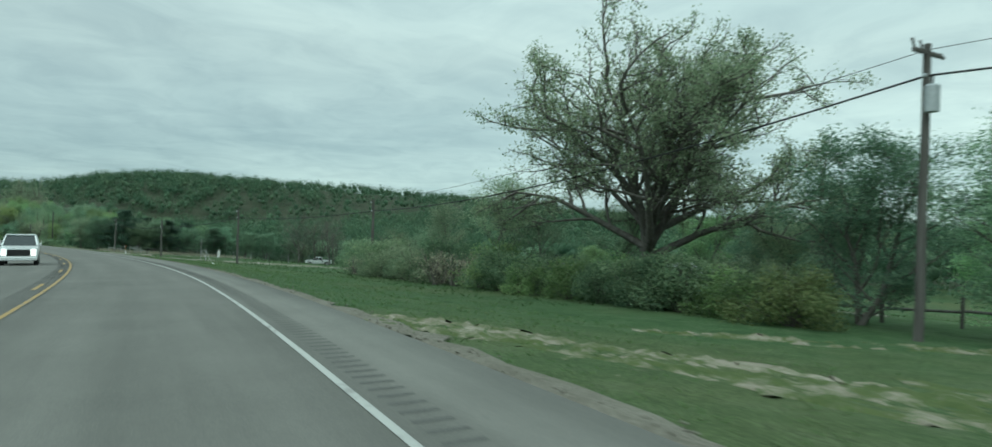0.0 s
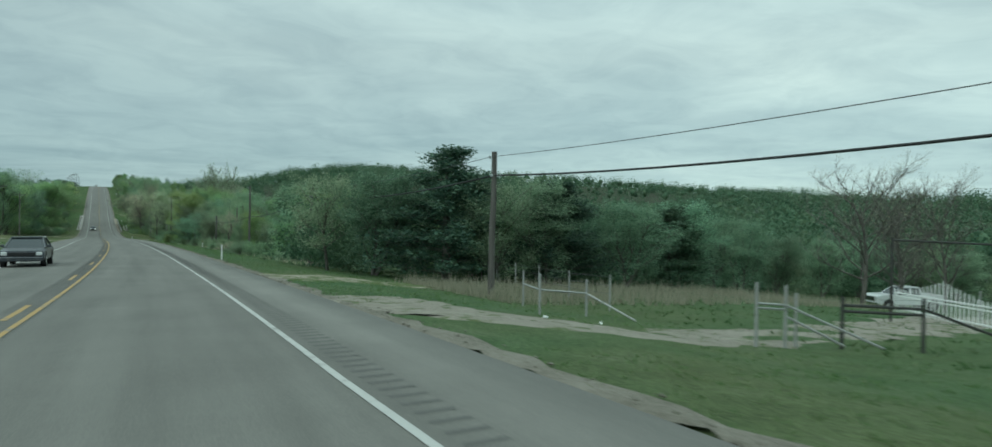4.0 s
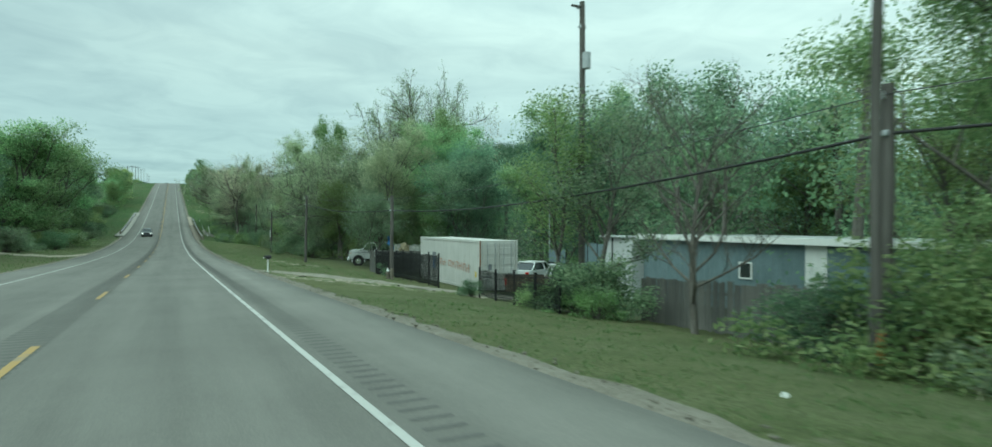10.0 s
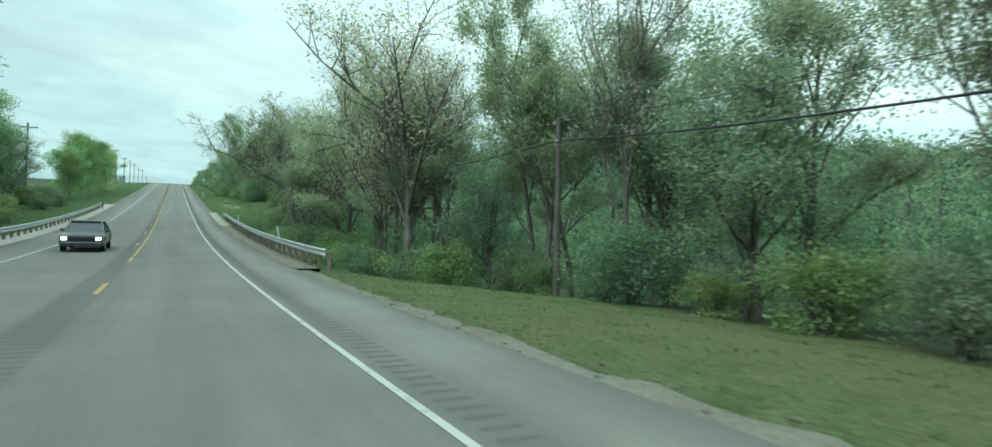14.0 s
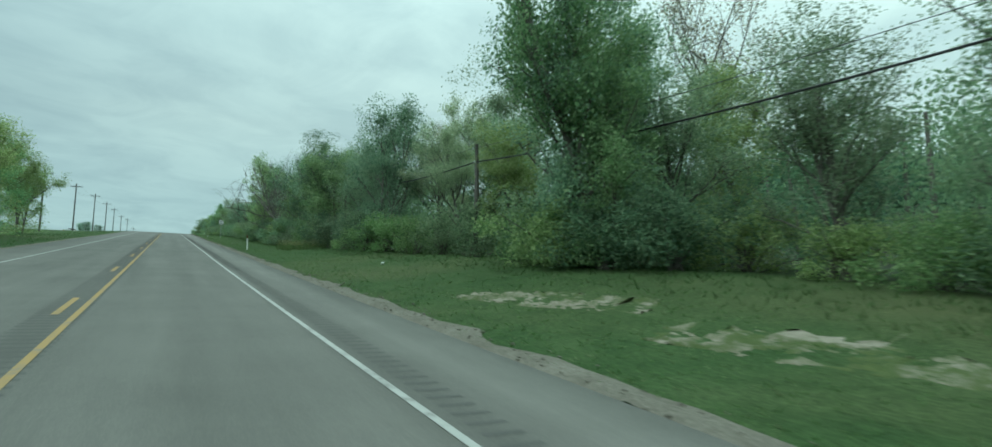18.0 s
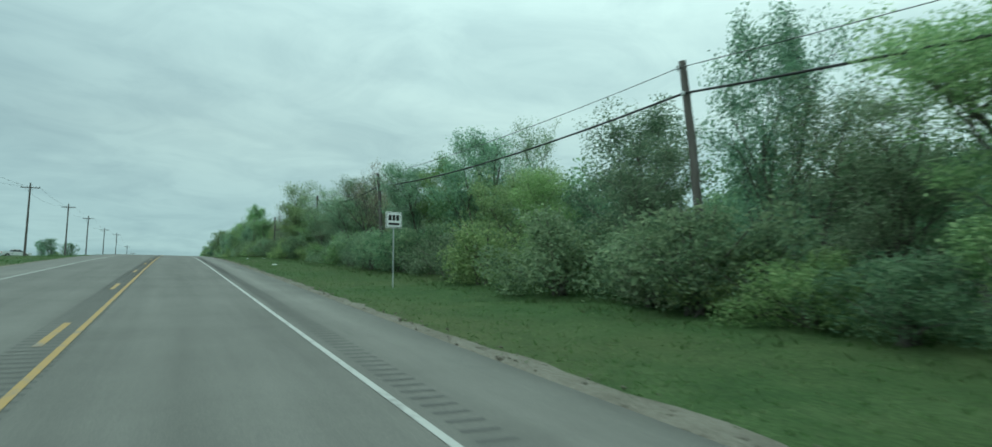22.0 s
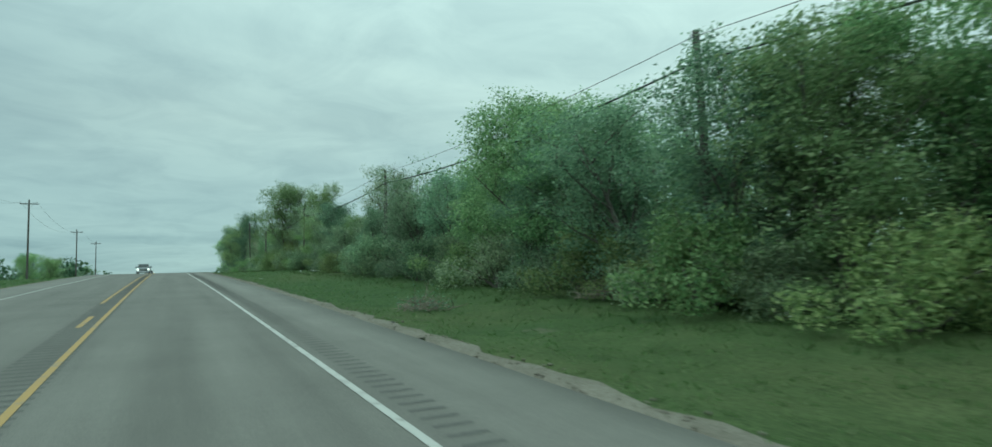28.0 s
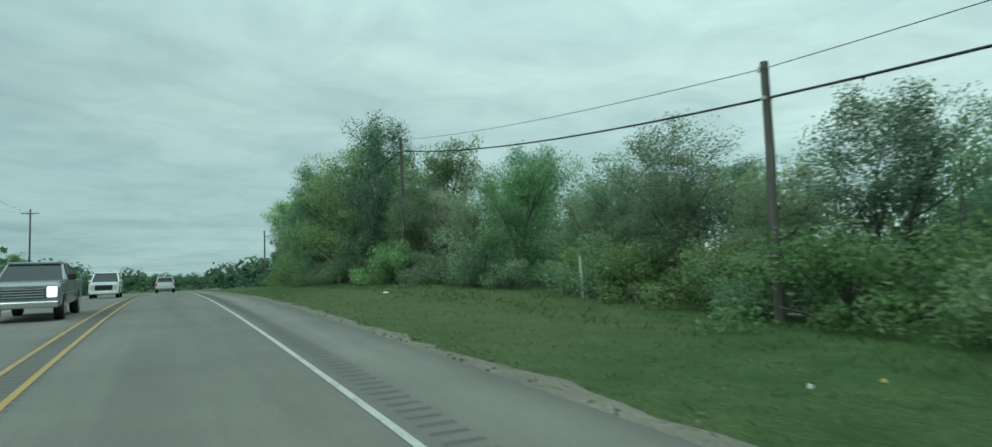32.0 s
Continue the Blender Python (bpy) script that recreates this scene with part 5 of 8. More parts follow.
# taller service pole with a transformer, and a grey pole, by the yard
for s, la, top, lb in ((277, 14, 10.6, "tall wooden service pole with a small transformer"), (263.8, 11.0, 9.5, "tall grey service pole with an orange marker at its foot")):
    ob, tp = pole(s, la, top, r=0.125 if s == 277 else 0.1, label=lb)
    H = (tp - ob.matrix_world.translation).length
    if s == 277:
        part("transformer", rodm((0.0, -0.28, H - 2.6), (0.0, -0.28, H - 2.0), 0.16, seg=14), M_GREYCAN, ob, "small grey transformer can")
        part("crossarm", boxm(-0.5, 0.1, -0.04, 0.04, H - 0.25, H - 0.17, bevel=0.01), M_POLE, ob)
    else:
        part("marker", boxm(-0.19, 0.0, -0.17, -0.14, 0.2, 0.75, bevel=0.01), M_ORANGE, ob, "orange plastic marker strip")


ob = thing("slim_pole", spot(298.5, 26.0), "slim grey steel pole behind the container", "pole")
part("post", rodm((0, 0, -0.3), (0, 0, 5.5), 0.045, 0.035, seg=8), M_GREYCAN, ob)
part("cap", rodm((0, 0, 5.5), (0, 0, 5.56), 0.05, 0.03, seg=8), M_GREYCAN, ob)


def cross_pole(s, lat, top):
    """A distribution pole with a crossarm and three insulators."""
    z = float(height(s, lat))
    H = float(road_z(s)) + top - z
    ob = thing("power_pole", spot(s, lat), "dark wooden power pole with a crossarm", "pole", "power poles across the road")
    part("post", rodm((0, 0, -0.4), (0, 0, H), 0.17, 0.11, seg=10), M_POLE, ob)
    part("crossarm", boxm(-1.2, 1.2, -0.06, 0.06, H - 0.75, H - 0.61, bevel=0.01), M_POLE, ob)
    for x in (-1.1, -0.4, 1.1):
        part("insulator", rodm((x, 0, H - 0.61), (x, 0, H - 0.42), 0.05, 0.03), M_GREYCAN, ob)
    bm = rodm((-0.6, -0.05, H - 0.7), (0, -0.05, H - 1.3), 0.02)
    rod(bm, (0.6, -0.05, H - 0.7), (0, -0.05, H - 1.3), 0.02)
    part("brace", bm, M_STEEL, ob)
    return ob.matrix_world @ Vector((0, 0, H - 0.42))


lt = [cross_pole(s, -20, h) for s, h in ((268, 11.5), (310, 12), (354.7, 12), (396.6, 11.5), (437, 11.5), (474, 11.5), (515, 10.5), (553, 10.2), (591, 10.2), (632.6, 10.3), (674.9, 10.4), (714, 10.4), (748.5, 10.6), (791, 10.5), (835, 12.5), (892, 13.4), (935, 14.5))]
for dx in (-1.1, 1.1):
    sagging("power_line", [(t.x + dx, t.y, t.z) for t in lt], 0.012, 0.5, M_WIRE, "thin power line between the crossarm poles")

# ---- guardrails, culvert ----
W_PROFILE = [(0.0, 0.155), (0.045, 0.125), (0.045, 0.075), (0.0, 0.03), (0.0, -0.03), (0.045, -0.075), (0.045, -0.125), (0.0, -0.155)]


def guardrail(s0, s1, lat, side, terminal):
    """A corrugated steel rail on posts beside the road. side: +1 where the traffic is on its left."""
    ob = thing("guardrail", spot(s0, lat), "galvanised corrugated steel guardrail on weathered posts", "guardrail")
    inv = ob.matrix_world.inverted()
    ss = np.linspace(s0, s1, int((s1 - s0) / 1.9) + 1)
    V = []
    for s in ss:
        x, y = plan(s, lat)
        h = float(np.interp(s, ST, HEAD))
        low = 0.62 * min(1.0, 0.25 + (s - s0) / 8) if terminal == "far" else 0.62
        for o, z in W_PROFILE:
            V.append(inv @ Vector((float(x) - side * o * math.cos(h), float(y) - side * o * math.sin(h), float(road_z(s)) + low + z)))
    n, k = len(ss), len(W_PROFILE)
    i = (np.arange(n - 1)[:, None] * k + np.arange(k - 1)[None, :]).ravel()
    rail = part("rail", raw("rail", [tuple(v) for v in V], np.stack([i, i + 1, i + k + 1, i + k], 1), M_STEEL), M_STEEL, ob)
    sol = rail.modifiers.new("thick", "SOLIDIFY")
    sol.thickness = 0.006
    for s in ss:
        x, y = plan(s, lat + 0.16 * side)
        zt = float(road_z(s)) + 0.70
        zg = float(height(s, lat + 0.16 * side)) - 0.3
        p = inv @ Vector((float(x), float(y), zg))
        part("post", rodm(tuple(p), (p.x, p.y, p.z + zt - zg), 0.09, 0.085, seg=8), M_RAILPOST, ob)
        q = inv @ Vector((float(x), float(y), zt - 0.2))
        part("block", boxm(q.x - 0.14 * (side > 0) - 0.02, q.x + 0.14 * (side < 0) + 0.02, q.y - 0.07, q.y + 0.07, q.z - 0.12, q.z + 0.14), M_RAILPOST, ob)
    if terminal:
        s = s1
        x, y = plan(s, lat)
        p = inv @ Vector((float(x), float(y), float(road_z(s)) + 0.62))
        o = -side * 0.03
        bm = bmesh.new()
        rows = [(-1.35, 0.205, 0.05), (-0.1, 0.19, 0.055), (0.25, 0.245, 0.09), (0.55, 0.245, 0.10)]
        rings = [[bm.verts.new((p.x + o + x, p.y + y, p.z + z)) for x, z in ((-w, -hh), (w, -hh), (w, hh), (-w, hh))] for y, hh, w in rows]
        for lo, hi in zip(rings, rings[1:]):
            for j in range(4):
                bm.faces.new((lo[j], lo[(j + 1) % 4], hi[(j + 1) % 4], hi[j]))
        bm.faces.new(rings[0][::-1])
        bm.faces.new(rings[-1])
        bmesh.ops.recalc_face_normals(bm, faces=bm.faces)
        head = part("end_terminal", bm, M_STEEL, ob, "grey steel impact head at the rail's end")
        # black plates in place of the shade inside the head's slots
        for y, w, hh in ((-0.75, 0.07, 0.05), (0.05, 0.03, 0.09)):
            part("slot", boxm(p.x + o - side * 0.056, p.x + o - side * 0.064, p.y + y - w, p.y + y + w, p.z - hh, p.z + hh), M_BLACK, head, "black plate for a slot's shade")
        bm = bmesh.new()
        for a in ((-0.25, -0.22), (-0.015, 0.015), (0.22, 0.25)):
            box(bm, p.x + o - 0.17, p.x + o + 0.17, p.y + 0.5, p.y + 0.86, p.z + a[0], p.z + a[1])
        box(bm, p.x + o - 0.02, p.x + o + 0.02, p.y + 0.5, p.y + 0.84, p.z - 0.22, p.z + 0.22)
        box(bm, p.x + o - 0.18, p.x + o + 0.18, p.y + 0.86, p.y + 0.88, p.z - 0.26, p.z + 0.26)
        part("impact_plate", bm, M_STEEL, ob)
        part("terminal_post", boxm(p.x + 0.06, p.x + 0.22, p.y - 0.05, p.y + 0.1, p.z - 0.95, p.z + 0.22, bevel=0.01), M_RAILPOST, ob)
    return ob


guardrail(384, 440, 5.15, 1, "near")
guardrail(402, 456, -8.75, -1, "near")
mow = new("mow_strip", strip("mow_strip", 428, 455.5, [4.02, 4.5, 5.05], M_APRON, 0.03, 1.5, ground=False, skirt=0.3, wob=0.05, seed=9))
tagged(mow, "pale concrete apron under the guardrail", "concrete", kind="structure")
# stained dirt shelf, added to carry the apron strip on under the rail
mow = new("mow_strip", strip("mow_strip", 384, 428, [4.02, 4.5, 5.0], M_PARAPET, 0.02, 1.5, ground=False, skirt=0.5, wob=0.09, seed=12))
tagged(mow, "brown stained dirt shelf under the guardrail", "concrete", kind="structure")
mow = new("mow_strip", strip("mow_strip", 398, 468, [-9.6, -8.9, -8.02], M_CONC, 0.04, 1.5, ground=False, skirt=0.3, wob=0.05, seed=10))
tagged(mow, "pale concrete apron under the guardrail", "concrete", kind="structure")
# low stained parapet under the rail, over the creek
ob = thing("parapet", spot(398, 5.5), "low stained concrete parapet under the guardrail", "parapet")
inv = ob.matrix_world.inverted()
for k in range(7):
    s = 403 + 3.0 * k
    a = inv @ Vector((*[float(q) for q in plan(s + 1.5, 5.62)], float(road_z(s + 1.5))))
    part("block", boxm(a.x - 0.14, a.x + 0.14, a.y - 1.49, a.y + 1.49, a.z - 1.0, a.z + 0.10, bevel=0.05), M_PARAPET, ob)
# headwall of the culvert below the rail
ob = thing("culvert", spot(414, 6.6, 0), "weathered concrete culvert headwall below the road", "culvert")
zr = float(road_z(414)) - ob.matrix_world.translation.z
bm = boxm(-0.15, 0.15, -7, 7, -1.8, zr - 0.15, bevel=0.04)
part("headwall", bm, M_CONC, ob)
for y in (-6.9, 6.9):
    part("wing_wall", extrude_poly([(0.1, -1.8), (0.1, zr - 0.2), (2.6, -0.9), (2.6, -1.8)], y - 0.12, y + 0.12), M_CONC, ob)


def marker_post(s, lat, H=1.1, orange=True, lean=3.0, label="slim white delineator post with a reflective top"):
    ob = thing("delineator", spot(s, lat) @ pose(0, 0, 0, lean, -lean, 0), label, "post", "roadside marker posts")
    part("stake", boxm(-0.05, 0.05, -0.012, 0.012, -0.2, H - 0.28, bevel=0.004), M_WHITEPAINT, ob)
    part("reflector", boxm(-0.05, 0.05, -0.013, 0.013, H - 0.28, H, bevel=0.004), M_RUST if orange else M_WHITEPAINT, ob, "faded orange reflective top" if orange else "white top")
    return ob


marker_post(517.7, 5.6, 1.25)
marker_post(441, 6.7, 0.75, False, 1.0)
marker_post(150, 4.8, 1.0, False, 1.0)
marker_post(420.5, 15.5, 1.6, False, -6, "leaning white pipe post in the creek bed")
for s in (404, 410, 416, 422, 428):
    marker_post(s, 6.9, 0.5, False, 0, "short pale stub post beside the guardrail")

# ---- road sign with two plates, seen along the verge ----
ob = thing("road_sign", spot(585.5, 8.0), "white rectangular highway sign on a thin steel post", "sign")
part("post", rodm((0, 0, -0.3), (0, 0, 3.2), 0.03), M_STEEL, ob)
part("plate", boxm(-0.36, 0.36, -0.05, -0.035, 2.55, 3.25, bevel=0.005), M_SIGNBACK, ob, "white square plate")
part("border", boxm(-0.33, 0.33, -0.056, -0.052, 2.58, 3.22), M_BLACK, ob, "black border")
part("field", boxm(-0.31, 0.31, -0.061, -0.057, 2.60, 3.20), M_SIGNBACK, ob)
for k in range(3):
    part("dark_mark", boxm(-0.24 + 0.17 * k, -0.11 + 0.17 * k, -0.066, -0.062, 2.88, 3.12), M_BLACK, ob, "dark bar in place of lettering")
part("dark_mark", boxm(-0.24, 0.24, -0.066, -0.062, 2.68, 2.78), M_BLACK, ob, "dark bar in place of lettering")

# ---- vehicles: local x is forwards ----


def wheel(parent, x, y, r, w, rim_mat):
    sgn = 1 if y > 0 else -1
    bm = bmesh.new()
    rod(bm, (x, y - w / 2, r), (x, y + w / 2, r), r, seg=20)
    bmesh.ops.bevel(bm, geom=[e for e in bm.edges if abs((e.verts[0].co - e.verts[1].co).y) < 1e-4], offset=0.03, segments=1, affect="EDGES")
    ty = part("wheel", bm, M_BLACK, parent)
    bm = rodm((x, y + sgn * w * 0.3, r), (x, y + sgn * w * 0.53, r), r * 0.6, r * 0.55, seg=14)
    rod(bm, (x, y + sgn * w * 0.53, r), (x, y + sgn * w * 0.6, r), r * 0.2, r * 0.16, seg=10)
    part("rim", bm, rim_mat, ty)


def greenhouse(parent, base, top, w0, w1, z0, z1, paint, doors):
    """Glass block, roof and pillars. base, top: (rear x, front x)."""
    bm = bmesh.new()
    v = [bm.verts.new(p) for p in ((base[0], -w0, z0), (base[1], -w0, z0), (base[1], w0, z0), (base[0], w0, z0), (top[0], -w1, z1), (top[1], -w1, z1), (top[1], w1, z1), (top[0], w1, z1))]
    for f in ((0, 1, 5, 4), (1, 2, 6, 5), (2, 3, 7, 6), (3, 0, 4, 7), (4, 5, 6, 7), (3, 2, 1, 0)):
        bm.faces.new([v[i] for i in f])
    bmesh.ops.recalc_face_normals(bm, faces=bm.faces)
    part("window_glass", bm, M_GLASS, parent, "dark tinted glass")
    bm = boxm(top[0] - 0.06, top[1] + 0.06, -w1 - 0.03, w1 + 0.03, z1 - 0.02, z1 + 0.07, bevel=0.03)
    part("roof", bm, paint, parent)
    for y0, y1 in ((-w0, -w1), (w0, w1)):
        for b, t in zip((base[0], base[1]), (top[0], top[1])):
            part("pillar", rodm((b, y0 * 1.0, z0), (t, y1 * 1.0, z1), 0.045, 0.04, seg=6), paint, parent)
        for d in doors:
            part("pillar", rodm((d, y0 * 1.01, z0), (d - 0.03, y1 * 1.01, z1), 0.045, 0.04, seg=6), paint, parent)


def body_shell(pts, w, bevel=0.05):
    bm = extrude_poly(pts, -w, w, bevel)
    return bm


def front_face(ob, x, w, z0, z1, lamp, chrome=True, lamp_w=0.3):
    part("grille", boxm(x - 0.02, x + 0.03, -w * 0.62, w * 0.62, z0, z1, bevel=0.01), M_BLACK, ob)
    if chrome:
        for k in range(4):
            z = z0 + (z1 - z0) * (k + 0.5) / 4
            part("grille_bar", boxm(x + 0.02, x + 0.045, -w * 0.6, w * 0.6, z - 0.02, z + 0.02), M_CHROME, ob)
    for sgn in (-1, 1):
        part("headlight", boxm(x - 0.05, x + 0.035, sgn * w * 0.66, sgn * (w * 0.66 + lamp_w), z0 + 0.02, z1 + 0.02, bevel=0.02), lamp, ob)


def pickup(m, paint, label, lamp=None, rear_lights=True, cab2=True, L=5.8, roof=None, group=""):
    """A pickup truck: bed, cab, bonnet."""
    ob = thing("pickup_truck", m, label, "pickup truck", group)
    h = L / 2
    front_x, back_x = h - 1.55, (h - 3.75 if cab2 else h - 3.05)
    part("body", body_shell([(-h, 0.48), (h - 0.15, 0.42), (h, 0.60), (h - 0.02, 1.08), (h - 0.35, 1.20), (h - 1.45, 1.25), (back_x - 0.06, 1.25), (back_x - 0.08, 0.72), (-h, 0.72)], 0.97), paint, ob)
    greenhouse(ob, (back_x, front_x), (back_x + 0.2, front_x - 0.75), 0.90, 0.74, 1.24, 1.80, roof or paint, [(front_x + back_x) / 2 - 0.15] if cab2 else [])
    part("bed", boxm(-h + 0.06, back_x - 0.1, -0.9, 0.9, 0.724, 0.76), M_BLACK, ob, "dark open bed")
    for sgn in (-1, 1):
        part("bed_side", boxm(-h + 0.02, back_x - 0.11, sgn * 0.89, sgn * 0.972, 0.7, 1.21, bevel=0.02), paint, ob)
        part("bed_rail", boxm(-h + 0.02, back_x - 0.11, sgn * 0.86, sgn * 0.98, 1.212, 1.245, bevel=0.01), M_BLACK if roof else paint, ob)
        part("belt_trim", boxm(-h + 0.05, h - 0.3, sgn * 0.971, sgn * 0.985, 0.80, 0.84, bevel=0.004), M_CHROME, ob)
        part("door_seam", boxm(back_x + 0.12, back_x + 0.135, sgn * 0.972, sgn * 0.977, 0.55, 1.22), M_BLACK, ob)
        part("door_seam", boxm(front_x - 0.02, front_x - 0.005, sgn * 0.972, sgn * 0.977, 0.55, 1.22), M_BLACK, ob)
        if roof:
            part("cab_corner", boxm(back_x - 0.02, back_x + 0.11, sgn * 0.95, sgn * 0.98, 0.8, 1.26, bevel=0.01), roof, ob, "white painted cab corner")
    part("front_bumper", boxm(h - 0.12, h + 0.08, -0.95, 0.95, 0.42, 0.62, bevel=0.03), M_CHROME, ob)
    part("rear_bumper", boxm(-h - 0.10, -h + 0.06, -0.92, 0.92, 0.48, 0.66, bevel=0.03), M_CHROME, ob)
    front_face(ob, h, 0.97, 0.72, 1.04, lamp or M_LAMP_OFF, lamp_w=0.26)
    for sgn in (-1, 1):
        if rear_lights:
            part("tail_light", boxm(-h - 0.02, -h + 0.03, sgn * 0.80, sgn * 0.95, 0.85, 1.18, bevel=0.01), M_TAIL, ob)
        part("mirror", boxm(front_x - 0.35, front_x - 0.2, sgn * 0.98, sgn * 1.2, 1.25, 1.45, bevel=0.03), M_BLACK, ob)
        for x in (-h + 1.15, h - 0.98):
            wheel(ob, x, sgn * 0.86, 0.39, 0.27, M_RIM)
            part("wheel_arch", rodm((x, sgn * 0.80, 0.44), (x, sgn * 0.976, 0.44), 0.46, seg=18), M_BLACK, ob)
    part("tailgate", boxm(-h - 0.015, -h + 0.02, -0.88, 0.88, 0.74, 1.2, bevel=0.01), paint, ob)
    return ob


def car(m, paint, label, lamp=None, tall=0.0, L=4.7, group="", name="car", category="car"):
    """A saloon car, or with tall an estate-like one."""
    ob = thing(name, m, label, category, group)
    h = L / 2
    zt = 0.92 + 0.22 * (tall > 0)
    part("body", body_shell([(-h, 0.35), (h - 0.1, 0.32), (h, 0.5), (h - 0.08, 0.78 + tall * 0.25), (h - 1.1, zt), (-h + 0.7, zt + 0.02), (-h + 0.05, zt - 0.02)], 0.89), paint, ob)
    if tall:
        greenhouse(ob, (-h + 0.12, h - 1.15), (-h + 0.35, h - 1.85), 0.84, 0.70, zt, zt + 0.62, paint, [-0.9, 0.25])
    else:
        greenhouse(ob, (-h + 0.55, h - 1.15), (-h + 1.25, h - 1.95), 0.82, 0.64, zt, zt + 0.48, paint, [0.0])
    part("front_bumper", boxm(h - 0.12, h + 0.04, -0.86, 0.86, 0.28, 0.5, bevel=0.04), paint, ob)
    front_face(ob, h - 0.03, 0.86, 0.55, 0.72 + tall * 0.2, lamp or M_LAMP_OFF, False, 0.24)
    for sgn in (-1, 1):
        part("tail_light", boxm(-h - 0.02, -h + 0.04, sgn * 0.6, sgn * 0.85, 0.66, 0.84, bevel=0.01), M_TAIL, ob)
        part("mirror", boxm(h - 1.6, h - 1.45, sgn * 0.88, sgn * 1.04, zt + 0.02, zt + 0.16, bevel=0.02), paint, ob)
        for x in (-h + 0.9, h - 0.88):
            wheel(ob, x, sgn * 0.80, 0.33, 0.22, M_RIM)
            part("wheel_arch", rodm((x, sgn * 0.74, 0.38), (x, sgn * 0.896, 0.38), 0.39, seg=18), M_BLACK, ob)
    return ob


def on_road(s, lat, facing):
    x, y = plan(s, lat)
    g = math.degrees(math.atan(float(np.interp(s, ST, SLOPE)))) * facing
    return pose(float(x), float(y), float(road_z(s)), 0, 0, math.degrees(float(np.interp(s, ST, HEAD))) + 90 * facing) @ pose(0, 0, 0, 0, -g, 0)


car(on_road(47.0, -4.7, -1), M_P_WHITE, "white van-like car with lit headlights in the oncoming lane", M_LAMP, 1.0, 4.8)
car(on_road(145, -5.0, -1), M_P_DARK, "dark saloon car in the oncoming lane", M_LAMP_OFF)
car(on_road(396.5, -4.1, -1), M_P_DARK, "dark saloon with lit headlights in the oncoming lane", M_LAMP)
pickup(on_road(834.5, -3.9, -1), M_P_GREY, "grey crew-cab pickup with lit headlights in the oncoming lane", M_LAMP)
pickup(on_road(893, -0.2, 1), M_P_WHITE, "white pickup truck driving on ahead beyond the crest")
car(on_road(862, -3.9, -1), M_P_WHITE, "white car in the oncoming lane beyond the crest", M_LAMP_OFF, 1.0)

# ---- drives and bare earth ----


def drive(name, pts, material, label, lift=0.03, seed=0, ragged=0.25):
    """An unpaved way over the land: rows of (s, lat, width)."""
    rs = np.random.RandomState(seed)
    P = np.array(pts, float)
    d = np.concatenate([[0], np.cumsum(np.hypot(np.diff(P[:, 0]), np.diff(P[:, 1])))])
    fine = lift < 0.02
    u = np.linspace(0, d[-1], int(d[-1] / (0.16 if fine else 0.5)) + 2)
    s, la, w = (np.interp(u, d, P[:, k]) for k in range(3))
    ds, dl = np.gradient(s, u), np.gradient(la, u)
    n = np.hypot(ds, dl)
    off = np.linspace(-0.5, 0.5, 21 if fine else 9)
    cols = []
    for o in off:
        jit = rs.normal(0, ragged, len(u)) if abs(o) == 0.5 else 0
        a, b = s - dl / n * (o * w + jit), la + ds / n * (o * w + jit)
        x, y = plan(a, b)
        hump = 0.022 * np.sin(a * 2.9 + b * 1.7 + seed) + 0.018 * np.sin(a * 5.3 - b * 4.1) + (rs.normal(0, 0.028, len(u)) + 0.02 * np.sin(a * 13 + b * 9) if fine else 0)
        cols.append(np.stack([x, y, height(a, b) + lift + hump - (0.06 if abs(o) > 0.45 else 0)], 1))
    k = len(off)
    v = np.stack(cols, 1).reshape(-1, 3)
    i = (np.arange(len(u) - 1)[:, None] * k + np.arange(k - 1)[None, :]).ravel()
    return tagged(new(name, raw(name, v, np.stack([i, i + k, i + k + 1, i + 1], 1), material, True)), label, "drive", kind="structure")


drive("drive", [(12.5, 4.4, 2.0), (8.2, 7.4, 3.0), (4.8, 9.6, 4.6), (2.0, 13, 5.5), (0, 20, 5.5), (-1, 32, 4.0)], M_TRACK, "pale dirt track through the grass", seed=1, lift=0.015, ragged=0.5)
drive("drive", [(13, 12.5, 1.0), (9.5, 16.5, 1.3), (7, 21, 1.6)], M_TRACK, "pale worn dirt patch in the grass", seed=12, lift=0.002, ragged=0.5)
drive("drive", [(94.0, 4.0, 8.0), (92.5, 6.5, 6.0), (90.5, 10.0, 4.8), (86.5, 15.5, 4.6), (78, 20, 4.2), (64, 25, 3.8), (44, 31, 3.4), (20, 40, 3.2)], M_RUTTED, "pale gravel drive leading to the farm gate", seed=2, ragged=0.15)
drive("drive", [(122, 4.3, 5.5), (118.5, 6.3, 3.8), (116.2, 8.6, 3.4), (115.8, 11.5, 3.2), (116, 16, 3.2), (117, 24, 3.4), (121, 40, 3.2)], M_RUTTED, "pale dirt drive into the field", seed=3, ragged=0.2)
drive("drive", [(132, 4.2, 6), (132, 7, 4.5), (132.5, 13, 3.8)], M_TRACK, "short pale dirt drive", seed=4)
drive("drive", [(296, 4.6, 2.0), (292.5, 6.9, 3.2), (289, 9.3, 4.0), (286, 12.2, 4.6), (284.3, 16.5, 6.5), (285.5, 20.5, 7.0)], M_RUTTED, "rutted pale gravel entrance to the yard", seed=5, ragged=0.2)
drive("drive", [(290, 4.3, 2.0), (286.5, 6.6, 2.4), (283.5, 9.5, 2.2), (282.5, 12.5, 2.0)], M_TRACK, "worn gravel beside the yard entrance", seed=6, lift=0.002, ragged=0.5)
